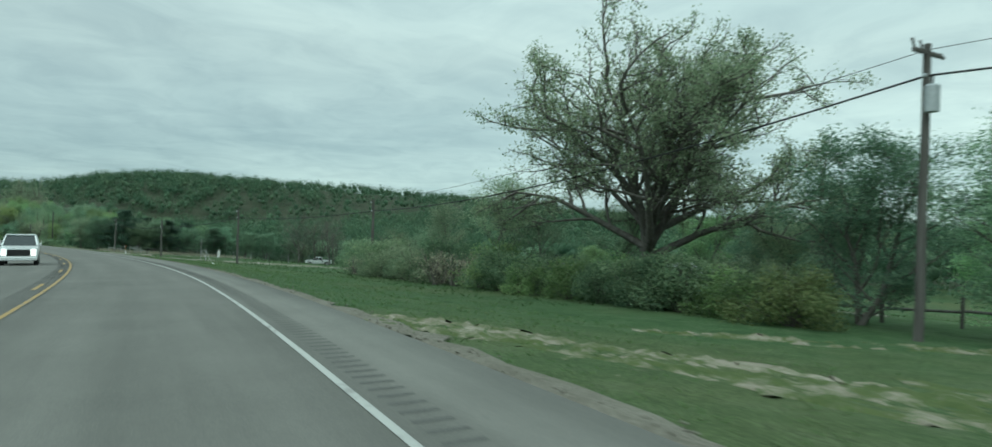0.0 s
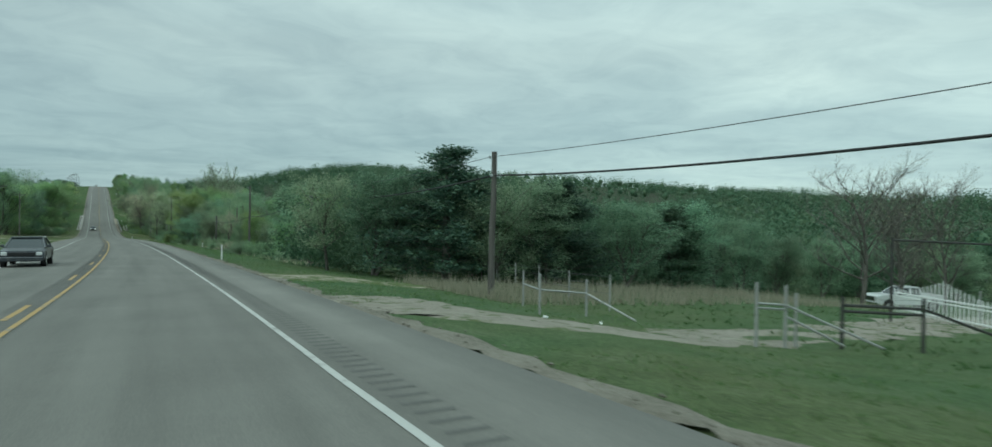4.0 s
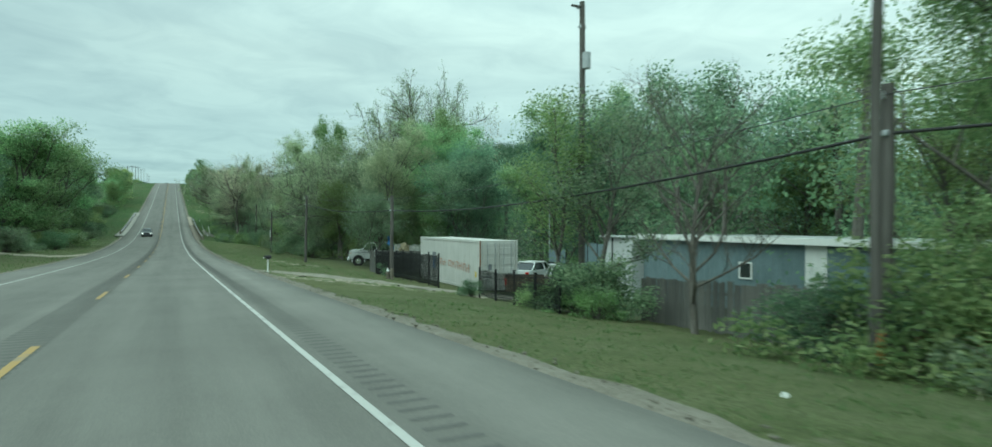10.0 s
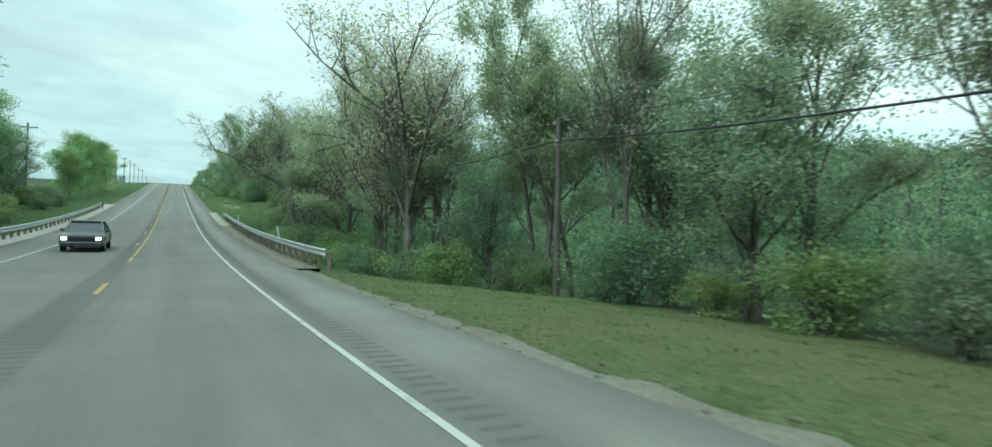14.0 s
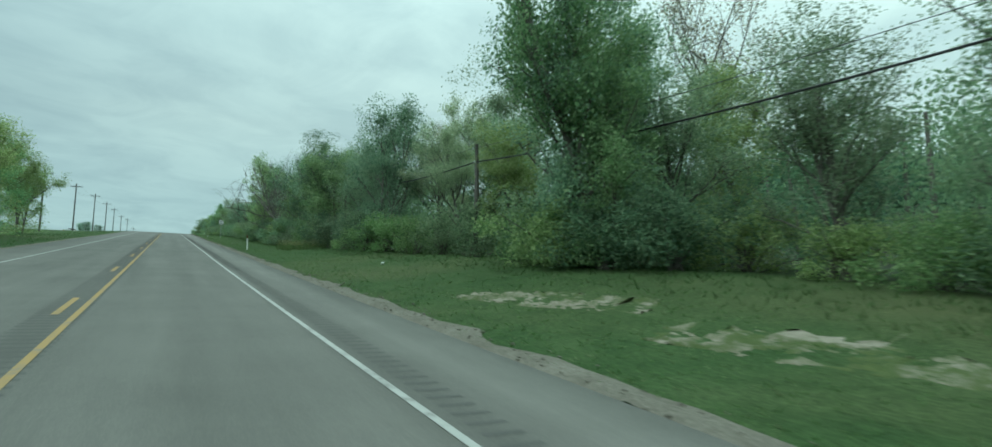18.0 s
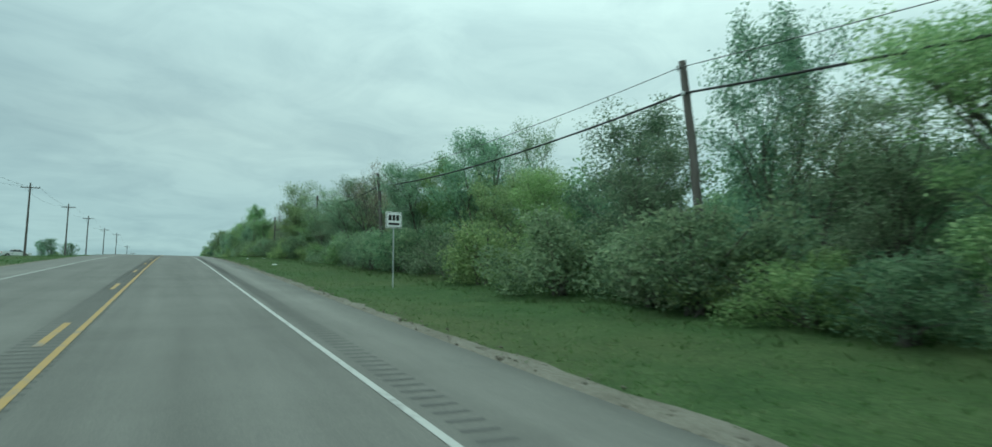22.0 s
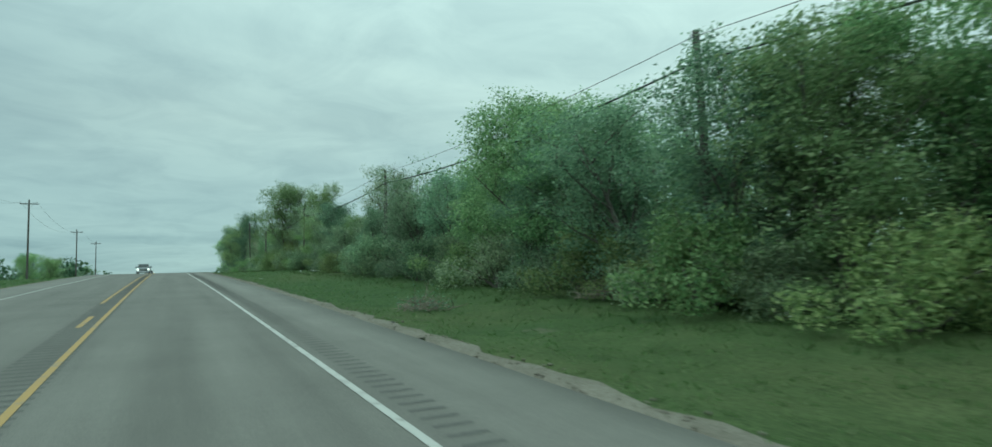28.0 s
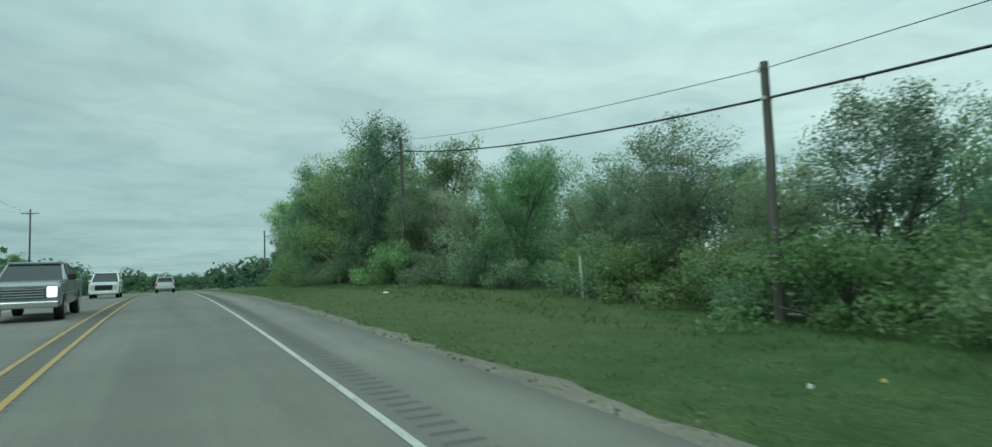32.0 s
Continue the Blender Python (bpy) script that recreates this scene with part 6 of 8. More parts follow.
drive("drive", [(321, 8.5, 1.0), (317, 9.3, 2.2), (313, 10.0, 1.0)], M_TRACK, "thin bare strip in the grass", seed=7, lift=0.002, ragged=0.5)
drive("drive", [(315, 10.6, 0.7), (312.5, 11.2, 1.2), (310, 11.6, 0.6)], M_TRACK, "thin bare strip in the grass", seed=8, lift=0.002, ragged=0.5)
drive("drive", [(475.5, 6.6, 1.0), (473, 7.6, 2.0), (470, 8.4, 1.2)], M_TRACK, "bare pale patch in the grassy bank", seed=9, lift=0.002, ragged=0.5)
drive("drive", [(468.5, 7.0, 1.2), (466.5, 7.8, 2.2), (463.5, 8.4, 1.4)], M_TRACK, "bare pale patch in the grassy bank", seed=10, lift=0.002, ragged=0.5)
drive("side_road", [(262, -8.0, 12), (262, -14, 6), (261, -40, 5)], M_CALICHE, "pale side road joining across the highway", seed=11)
drive("side_road", [(340, -8.0, 9), (340, -13, 5), (339, -40, 4)], M_CALICHE, "pale side drive joining across the highway", seed=13)

# ---- field: fences, gate, mailbox, house ----


def fence_post(parent, m_inv, s, lat, h, r, material, dz=0.0):
    x, y = plan(s, lat)
    p = m_inv @ Vector((float(x), float(y), float(height(s, lat))))
    part("post", rodm((p.x, p.y, p.z - 0.3), (p.x, p.y, p.z + h), r, r * 0.92, seg=8), material, parent)
    return p


def brace(label, posts, rails, material, r=0.05, name="fence_brace"):
    """Fence posts with rails between them: posts (s, lat, height), rails (i, height, j, height)."""
    ob = thing(name, spot(*posts[0][:2]), label, "fence")
    inv = ob.matrix_world.inverted()
    P = [fence_post(ob, inv, s, la, h, r, material) if h > 0 else inv @ Vector((*[float(q) for q in plan(s, la)], float(height(s, la)))) for s, la, h in posts]
    for i, a, j, b in rails:
        part("rail", rodm((P[i].x, P[i].y, P[i].z + a), (P[j].x, P[j].y, P[j].z + b), r * 0.75, seg=8), material, ob)
    return ob


brace("silver pipe gate frame with sloping stays", [(89.6, 15, 2.7), (87.4, 15, 1.45), (85.6, 15, 0), (87.6, 15.1, 0.35)], [(0, 1.22, 1, 1.28), (1, 1.28, 2, 0.1), (0, 1.2, 3, 0.3)], M_PIPE, 0.042)
brace("grey pipe corner posts with a stay", [(123.3, 11.3, 1.2), (120.0, 9.8, 1.15), (120.2, 11.6, 1.1), (118.8, 12.3, 0)], [(0, 0.75, 1, 0.7), (1, 0.7, 2, 0.68), (2, 0.68, 3, 0.05)], M_PIPE, 0.036)
brace("grey pipe corner posts with crossed stays", [(114.2, 11.6, 1.4), (114.3, 12.7, 1.4), (114.4, 13.2, 1.25), (113.2, 14.6, 0), (113.6, 13.8, 0)], [(0, 0.95, 1, 0.95), (0, 0.85, 1, 0.85), (1, 0.95, 3, 0.05), (1, 0.7, 4, 0.1)], M_PIPE, 0.036)
brace("dark wooden braced fence posts", [(113.8, 14.0, 1.2), (113.0, 15.8, 1.25), (111.8, 18.6, 0)], [(0, 1.0, 1, 1.0), (0, 0.86, 1, 0.86), (1, 1.0, 2, 0.05)], M_DARKPOST, 0.045)
brace("dark tall gateway posts", [(118.0, 23.6, 3.1), (115.6, 27.0, 3.0)], [(0, 3.0, 1, 2.95)], M_DARKPOST, 0.05)
brace("weathered fence posts with rails beside the tree", [(16, 25.5, 1.3), (14.2, 27.5, 1.4), (12.2, 29.4, 1.3), (10, 31.5, 1.4)], [(0, 0.6, 1, 0.6), (1, 0.6, 2, 0.6), (2, 0.65, 3, 0.65), (0, 1.0, 1, 1.0)], M_POLE, 0.08)


def wire_fence(rows, h, label, every=4.0, strands=4, wooden=0.3):
    """A run of slim posts carrying wires, along a line of (s, lat)."""
    ob = thing("wire_fence", spot(*rows[0]), label, "fence")
    inv = ob.matrix_world.inverted()
    P = np.array(rows, float)
    d = np.concatenate([[0], np.cumsum(np.hypot(np.diff(P[:, 0]), np.diff(P[:, 1])))])
    pts = []
    for u in np.arange(0, d[-1], every):
        s, la = float(np.interp(u, d, P[:, 0])), float(np.interp(u, d, P[:, 1]))
        wd = RT.random() < wooden
        pts.append(fence_post(ob, inv, s, la, h * RT.uniform(0.95, 1.1), 0.06 if wd else 0.03, M_POLE if wd else M_PIPE))
    for k in range(strands):
        z = h * (0.25 + 0.7 * k / max(strands - 1, 1))
        bm = bmesh.new()
        for a, b in zip(pts, pts[1:]):
            rod(bm, (a.x, a.y, a.z + z), (b.x, b.y, b.z + z), 0.008, seg=4)
        part("wire", bm, M_WIRE, ob)
    return ob


wire_fence([(122, 14.0), (150, 22), (170, 34)], 1.25, "slim posts and wire along the field's edge")
wire_fence([(112, 18), (104, 21.5), (80, 27), (56, 29), (30, 32)], 1.25, "slim posts and wire beside the drive", 4.5)
wire_fence([(50, 18.5), (30, 23.5), (16, 28)], 1.2, "wire fence grown through with shrubs", 4.0)
wire_fence([(118, 30), (110, 48), (100, 66)], 1.2, "slim posts and wire in front of the house", 5.0)

# mailbox on a white and orange post
ob = thing("mailbox", spot(87.4, 5.8, 0, 0, 0.82), "brown metal mailbox on a white and orange post", "mailbox")
part("post", rodm((0, 0, -0.2), (0, 0, 0.62), 0.04), M_WHITEPAINT, ob, "white lower post")
part("post", rodm((0, 0, 0.62), (0, 0, 1.02), 0.038), M_OCHRE, ob, "orange upper post")
bm = boxm(-0.13, 0.13, -0.3, 0.3, 1.02, 1.2, bevel=0.02)
rod(bm, (0, -0.3, 1.2), (0, 0.3, 1.2), 0.13, seg=14)
part("box", bm, M_RUST, ob)
for k in range(3):
    part("pale_mark", boxm(-0.14, -0.135, -0.25 + 0.12 * k, -0.17 + 0.12 * k, 1.05, 1.2), M_SIGNBACK, ob, "pale bar on the box's side")
# two slanted concrete sills of a drain
ob = thing("drain_end", spot(87.7, 8.2), "slanted concrete drain end in the grass", "drain")
z = 0.15
part("sill", boxm(-0.6, 0.6, 0.3, 0.5, -0.2, z + 0.03, bevel=0.02), M_APRON, ob)
for x in (-0.55, 0.45):
    bm = bmesh.new()
    box(bm, x, x + 0.1, -2.2, 0.35, -0.1, 0.06, bevel=0.02)
    bmesh.ops.rotate(bm, verts=bm.verts, cent=(x, 0.35, 0), matrix=Matrix.Rotation(radians(7), 3, "X"))
    part("side", bm, M_CONC, ob)

# white ornamental gate panel
ob = thing("picket_gate", spot(117.75, 26.6, 0, -23.5), "white ornamental picket gate with an arched top", "gate")
n = 27
for k in range(n):
    y = -2.55 + 5.1 * k / (n - 1)
    top = 0.98 + 0.52 * max(0.0, 1 - abs(y) / 1.9) ** 1.2
    bm = boxm(-0.015, 0.015, y - 0.02, y + 0.02, 0.06, top)
    rod(bm, (0, y, top), (0, y, top + 0.09), 0.024, 0.0, 5)
    part("picket", bm, M_WHITEPAINT, ob)
for z in (0.2, 0.72, 0.86):
    part("rail", boxm(-0.025, 0.025, -2.6, 2.6, z - 0.025, z + 0.025, bevel=0.008), M_WHITEPAINT, ob)

pickup(spot(133.2, 54.5, 0, 152), M_P_WHITE, "white pickup truck parked in the field", None)
car(spot(43, 37, 0, 60), M_P_WHITE, "white car parked behind the hedge")
car(spot(34, 42, 0, 100), M_P_SILVER, "silver car parked behind the hedge")


def house(m, L, W, wall_h, rise, over, wall, roof, label, windows, name="house"):
    """A bungalow with a hipped roof. x is along its front."""
    ob = thing(name, m, label, "house")
    a, b = L / 2, W / 2
    part("wall", boxm(-a, a, -b, b, -1.0, wall_h, bevel=0.03), wall, ob)
    bm = bmesh.new()
    r = max(a - b * 0.95, 0.4)
    v = [bm.verts.new(p) for p in ((-a - over, -b - over, wall_h), (a + over, -b - over, wall_h), (a + over, b + over, wall_h), (-a - over, b + over, wall_h), (-r, 0, wall_h + rise), (r, 0, wall_h + rise))]
    for f in ((0, 1, 5, 4), (2, 3, 4, 5), (1, 2, 5), (3, 0, 4), (3, 2, 1, 0)):
        bm.faces.new([v[i] for i in f])
    rf = part("roof", bm, roof, ob)
    part("fascia", boxm(-a - over, a + over, -b - over - 0.02, -b - over + 0.02, wall_h - 0.16, wall_h - 0.004), M_WHITEPAINT, ob)
    for k in range(1, 9):
        t = k / 9
        y, z, hx = -(b + over) * (1 - t), wall_h + rise * t, (a + over) * (1 - t) + r * t
        part("shingle_course", boxm(-hx, hx, y - 0.05, y + 0.05, z, z + 0.05), roof, rf)
    for x, w, h, sill in windows:
        wd = part("window", boxm(x - w / 2, x + w / 2, -b - 0.03, -b + 0.05, sill, sill + h), M_GLASS, ob)
        bm = bmesh.new()
        for x0, x1, z0, z1 in ((x - w / 2 - 0.06, x + w / 2 + 0.06, sill - 0.08, sill), (x - w / 2 - 0.06, x + w / 2 + 0.06, sill + h, sill + h + 0.07), (x - w / 2 - 0.06, x - w / 2, sill, sill + h), (x + w / 2, x + w / 2 + 0.06, sill, sill + h)):
            box(bm, x0, x1, -b - 0.06, -b + 0.02, z0, z1)
        part("frame", bm, M_WHITEPAINT, wd)
    return ob


house(spot(119.8, 74.5, 0, -52), 17.5, 10, 2.2, 1.7, 0.7, M_WALLS, M_ROOF, "low tan house with a brown hipped roof", [(-6.8, 1.6, 1.1, 0.9), (-2.4, 1.0, 2.0, 0.1), (2.4, 1.6, 1.1, 0.9), (5.6, 0.8, 1.1, 0.9), (7.4, 0.8, 1.1, 0.9)])
house(spot(103, 108, 0, -45), 7.5, 5, 2.0, 1.3, 0.4, M_WALLS, M_TINROOF, "small tan shed with a patched pale tin roof", [(-1.5, 1.2, 0.9, 0.8), (2.0, 1.0, 0.9, 0.8)], "shed")
house(spot(95, 119, 0, -45), 5.5, 4, 1.9, 1.3, 0.4, M_WALLS, M_ROOF, "small tan outbuilding with a brown roof", [(0, 1.0, 0.9, 0.8)], "shed")
house(spot(30, 34, 0, 40), 3.2, 2.6, 2.0, 0.5, 0.2, M_WHITEPAINT, M_TINROOF, "small white shed behind the hedge", [(0, 0.8, 0.8, 0.8)], "shed")

# ---- trees of the first stretch ----


def oak_kind(seed, fork=2.6, lowest=0.22, leaves=34000, leaf=M_LEAF_OLV, label="broad old tree with thin new leaves over its branches", wide=10.2, thick=0.26):
    """A broad old tree: low fork, limbs sweeping out to a domed crown, many fine twigs."""
    rs = np.random.RandomState(seed)
    segs, tips = [], []

    def limb(p, d, length, rad, lev):
        n = 6 - lev
        pts = [p]
        for k in range(n):
            d = d + rs.normal(0, 0.13 + 0.05 * lev, 3) + np.array([0, 0, 0.05 if lev else -0.02])
            d /= np.linalg.norm(d)
            pts.append(pts[-1] + d * length / n)
            segs.append((pts[-2], pts[-1], max(rad * (1 - 0.8 * k / n), 0.006), max(rad * (1 - 0.8 * (k + 1) / n), 0.004)))
        if lev == 3:
            tips.extend(pts[1:])
            return
        m = (8, 7, 6)[lev]
        for k in range(m):
            t = 0.22 + 0.78 * (k + rs.uniform(0.2, 0.9)) / m
            i = min(int(t * n), n - 1)
            side = np.cross(d, rs.normal(0, 1, 3))
            side /= np.linalg.norm(side)
            dd = d * 0.6 + side * rs.uniform(0.6, 1.0) + np.array([0, 0, 0.15])
            limb(pts[i] + (pts[i + 1] - pts[i]) * (t * n - i), dd / np.linalg.norm(dd), length * (0.50, 0.46, 0.42)[lev] * rs.uniform(0.7, 1.2) * (1.15 - 0.35 * t), rad * (0.42, 0.40, 0.45)[lev], lev + 1)

    segs += [(np.array([0, 0, -0.4]), np.array([0.05, 0.03, 1.2]), 0.62, 0.48), (np.array([0.05, 0.03, 1.2]), np.array([0, 0.1, 3.4]), 0.48, 0.42), (np.array([0, 0.1, 3.4]), np.array([0.1, 0.05, fork + 3.2]), 0.40, 0.26)]
    for k in range(15):
        az, el = k * 2.4 + rs.uniform(-0.3, 0.3), (0.22, 0.95, 0.5, 1.25, 0.30, 0.75, 0.42, 1.1, 0.25, 0.6, 0.85, 0.35, 1.0, 0.62, 1.3)[k]
        el = lowest + (el - 0.22) * (1.3 - lowest) / 1.08
        reach = 1.0 / ((math.cos(el) / wide) ** 3 + (math.sin(el) / 11.6) ** 3) ** (1 / 3)
        base = np.array([0, 0.05, fork + 0.2 * k])
        limb(base, np.array([math.cos(az) * math.cos(el), math.sin(az) * math.cos(el), math.sin(el)]), reach * 1.0 - 0.18 * k * math.sin(el), thick, 0)
    tips = np.array(tips)
    ob = thing("tree", pose(0, 0, -500), label, "tree")
    k = 16.0 / tips[:, 2].max()
    v, f = tubes(segs, 4)
    part("trunk", raw("trunk", v * np.array([1, 1, k]), f, M_BARK), M_BARK, ob)
    v, f = leaf_quads(rs, tips * np.array([1, 1, k]), 0.15, leaves, 0.19)
    part("crown", raw("crown", v, f, leaf), leaf, ob)
    return ob


K["oak"] = oak_kind(301, 2.6, 0.56, 80000, wide=8.5)
K["creek"] = oak_kind(305, 6.2, 0.62, 38000, M_LEAF_PALE, "tall spreading tree with airy spring leaves over the creek", 9.0, 0.19)



def cedar_kind(seed):
    rs = np.random.RandomState(seed)
    ob = thing("tree", pose(0, 0, -500), "dark evergreen cedar with a ragged outline", "tree")
    H, segs, cen = 10.0, [(np.array([0, 0, -0.2]), np.array([0.1, 0, 9.7]), 0.2, 0.02)], []
    for k in range(95):
        z = rs.uniform(0.4, 9.4)
        R = 3.1 * (1 - z / 10.2) ** 0.75 * rs.uniform(0.65, 1.12) + 0.15
        a = rs.uniform(0, 6.28)
        q = np.array([R * math.cos(a), R * math.sin(a), z + 0.35 * R])
        segs.append((np.array([0, 0, z]), q, 0.035, 0.008))
        for u in np.linspace(0.3, 1.05, 9):
            cen.append(np.array([0, 0, z]) * (1 - u) + q * u)
    v, f = tubes(segs, 5)
    part("trunk", raw("trunk", v, f, M_BARK), M_BARK, ob)
    v, f = leaf_quads(rs, np.array(cen), 0.15, 22000, 0.22)
    part("crown", raw("crown", v, f, M_CEDAR), M_CEDAR, ob)
    return ob


K["cedar"] = cedar_kind(302)
plant("oak", 24.3, 24.3, 16.0, 1.0, turn=300)
for kd, s, la, h in (("lush2", 18, 31, 7.0), ("lush", 12.5, 35, 7.5), ("olive", 22, 33, 6.5), ("lush2", 9, 36, 7), ("lush2", 13.3, 24.0, 7.3), ("lush2", 7.5, 25, 7.6), ("thin", 39.5, 20.6, 5.9), ("thin", 36, 22.5, 7.6), ("olive", 42.5, 20.5, 4.2), ("thin", 33.5, 24, 6.5), ("olive", 46.5, 20.6, 3.8),  ("olive", 4, 40, 7), ("thin", 29, 27, 6.0), ("lush2", 26, 36, 6.5), ("lush", 33, 40, 7), ("cedar", 140.5, 16.6, 8.4), ("cedar", 147, 22, 7.4), ("cedar", 139, 24, 6.8), ("cedar", 152, 18.5, 6.4), ("cedar", 146, 30, 7.0), ("cedar", 155, 26, 7.0), ("cedar", 138, 33, 6.0), ("bare", 134, 50, 12.5), ("bare", 131, 56, 12), ("bare", 136, 60, 12.5), ("bare", 133, 53.5, 11), ("bare", 128, 70, 9), ("olive", 114, 56, 4.5), ("olive", 128, 66, 5.0), ("lush2", 225, 28.5, 12.6), ("lush", 228.5, 26.5, 10.5), ("lush", 214, 31, 11.3), ("bud", 205.5, 31, 11.0), ("lime", 199, 29, 9.8), ("lush2", 219, 30, 11.5), ("lime", 160, 24, 6), ("olive", 158, 17, 4.5), ("lush2", 104, 95, 7), ("lush", 92, 100, 8), ("lush2", 120, 96, 8)):
    plant(kd, s, la, h, h / 10 * 2.1 if kd == "cedar" else None)
BELT = [(146, 11), (140, 14), (138, 22), (137, 32), (141, 44), (145, 57), (142, 71), (136, 84), (127, 98), (119, 118), (108, 131), (92, 141), (70, 147)]
RB = random.Random(77)
pts = []
for row in range(4):
    u = 0.0
    while u < len(BELT) - 1.02:
        (sa, na), (sb, nb) = BELT[int(u)], BELT[int(u) + 1]
        q = u - int(u)
        h = RB.uniform(4.4, 6.6) + 0.5 * row
        sq, lq = sa + (sb - sa) * q + 3.2 * row + RB.uniform(-1, 1), na + (nb - na) * q + RB.uniform(-0.8, 0.8)
        if row == 0:
            plant(RB.choice(["lush2", "olive", "lush2", "cedar", "lush2", "olive", "thin"]), sq, lq, h, h / 10 * RB.uniform(1.2, 1.7), group="wood at the field's edge")
        else:
            pts.append((*[float(v) for v in plan(sq, lq)], float(height(sq, lq)), h, h * RB.uniform(0.36, 0.5)))
        u += RB.uniform(4.2, 6.2) / math.hypot(sb - sa, nb - na)
woods("woodland", pts, 1500, 0.24, "dark mixed wood behind the field's first trees", 47, M_WOODS, 0.04, 12, False)
s = 51.5
while s > 13:
    la = 18.4 + max(0, 30 - s) * 0.12
    h = RT.uniform(1.7, 3.0) if s > 32 else RT.uniform(1.5, 2.4)
    plant(RT.choice(["b_olive", "b_twig", "b_twig", "b_olive", "b_twig", "b_dark"] if s > 32 else ["b_dark", "b_dark", "b_green", "b_dark"]), s, la + RT.uniform(-0.8, 1.2), h, h / 2 * RT.uniform(0.95, 1.35), group="hedge along the fence")
    if RT.random() < 0.45:
        plant(RT.choice(["b_olive", "b_twig", "b_green"]), s, la + RT.uniform(1.8, 3.2), h * 1.15, h / 2 * 1.2, group="hedge along the fence")
    s -= RT.uniform(0.9, 1.5)

# ---- the yard ----


def corrugated(w, h, pitch=0.2, depth=0.02):
    """A sheet of ribbed metal, w wide along x and h high, as a bmesh."""
    bm = bmesh.new()
    n = max(int(w / pitch), 1)
    xs = []
    for k in range(n):
        x0 = -w / 2 + w * k / n
        p = w / n
        xs += [(x0, 0.0), (x0 + p * 0.35, 0.0), (x0 + p * 0.5, -depth), (x0 + p * 0.85, -depth)]
    xs.append((w / 2, 0.0))
    lo = [bm.verts.new((x, y, 0)) for x, y in xs]
    hi = [bm.verts.new((x, y, h)) for x, y in xs]
    for k in range(len(xs) - 1):
        bm.faces.new((lo[k], lo[k + 1], hi[k + 1], hi[k]))
    return bm


# shipping container: local y along the road, doors at the near end
CL, CW, CH = 10.0, 2.44, 2.95
ob = thing("shipping_container", spot(295.0, 17.25, 0.05, -0.5), "off-white rust-streaked shipping container with faded red lettering", "container")
part("shell", boxm(-CW / 2 + 0.05, CW / 2 - 0.05, -CL / 2 + 0.05, CL / 2 - 0.05, 0.02, CH - 0.03), M_CONTAINER, ob)
bm = corrugated(CL - 0.2, CH - 0.35, 0.28, 0.022)
bmesh.ops.rotate(bm, verts=bm.verts, cent=(0, 0, 0), matrix=Matrix.Rotation(radians(-90), 3, "Z"))
bmesh.ops.translate(bm, verts=bm.verts, vec=(-CW / 2 + 0.02, 0, 0.18))
side = part("side_panel", bm, M_CONTAINER, ob)
for nm, a in (("frame_rail", (-CW / 2 - 0.02, -CW / 2 + 0.1, -CL / 2, CL / 2, 0.0, 0.17)), ("frame_rail", (-CW / 2 - 0.02, -CW / 2 + 0.1, -CL / 2, CL / 2, CH - 0.16, CH)), ("corner_post", (-CW / 2 - 0.025, -CW / 2 + 0.12, -CL / 2 - 0.02, -CL / 2 + 0.14, 0, CH)), ("corner_post", (CW / 2 - 0.12, CW / 2 + 0.025, -CL / 2 - 0.02, -CL / 2 + 0.14, 0, CH)), ("corner_post", (-CW / 2 - 0.025, -CW / 2 + 0.12, CL / 2 - 0.14, CL / 2 + 0.02, 0, CH)), ("corner_post", (CW / 2 - 0.12, CW / 2 + 0.025, CL / 2 - 0.14, CL / 2 + 0.02, 0, CH))):
    part(nm, boxm(*a, bevel=0.015), M_CONTAINER, ob)
for sgn in (-1, 1):
    dr = part("door", boxm(sgn * 0.02, sgn * (CW / 2 - 0.14), -CL / 2 - 0.01, -CL / 2 + 0.03, 0.15, CH - 0.17, bevel=0.01), M_CONTAINER, ob)
    for k in range(4):
        part("door_panel", boxm(sgn * 0.1, sgn * (CW / 2 - 0.22), -CL / 2 - 0.035, -CL / 2 - 0.012, 0.3 + 0.6 * k, 0.72 + 0.6 * k, bevel=0.01), M_CONTAINER, dr)
    for x in (0.28, 0.78):
        part("lock_bar", rodm((sgn * x, -CL / 2 - 0.06, 0.12), (sgn * x, -CL / 2 - 0.06, CH - 0.14), 0.022), M_STEEL, dr)
for k, (y, w, h, z) in enumerate(((-3.5, 0.42, 0.62, 0.98), (-2.95, 0.42, 0.6, 1.02), (-2.35, 0.42, 0.6, 1.05), (-1.8, 0.42, 0.6, 1.08), (-1.2, 0.40, 0.55, 1.12), (-0.65, 0.4, 0.55, 1.15), (0.3, 0.40, 0.5, 1.2), (0.85, 0.4, 0.5, 1.22), (1.35, 0.25, 0.45, 1.25))):
    bm = bmesh.new()
    for a in ((y, y + 0.1, z, z + h * 0.8), (y + w - 0.1, y + w, z, z + h * (0.8 if k % 3 else 0.45)), (y + 0.101, y + w - 0.101, z + h * (0.66 if k % 2 else 0.35), z + h * (0.8 if k % 2 else 0.48))):
        box(bm, -CW / 2 - 0.024, -CW / 2 - 0.021, *a)
    part("red_mark", bm, M_REDLETTER, ob, "faded red bars in place of lettering")
part("rust_edge", boxm(-CW / 2 - 0.032, -CW / 2 + 0.03, -CL / 2 - 0.028, -CL / 2 + 0.035, 0.05, CH - 0.05, bevel=0.006), M_RUST, ob, "rusted edge of the corner post")
part("sticker", boxm(-CW / 2 - 0.024, -CW / 2 - 0.021, 1.95, 2.65, 1.72, 1.97), M_STICKER, ob, "grey sticker")
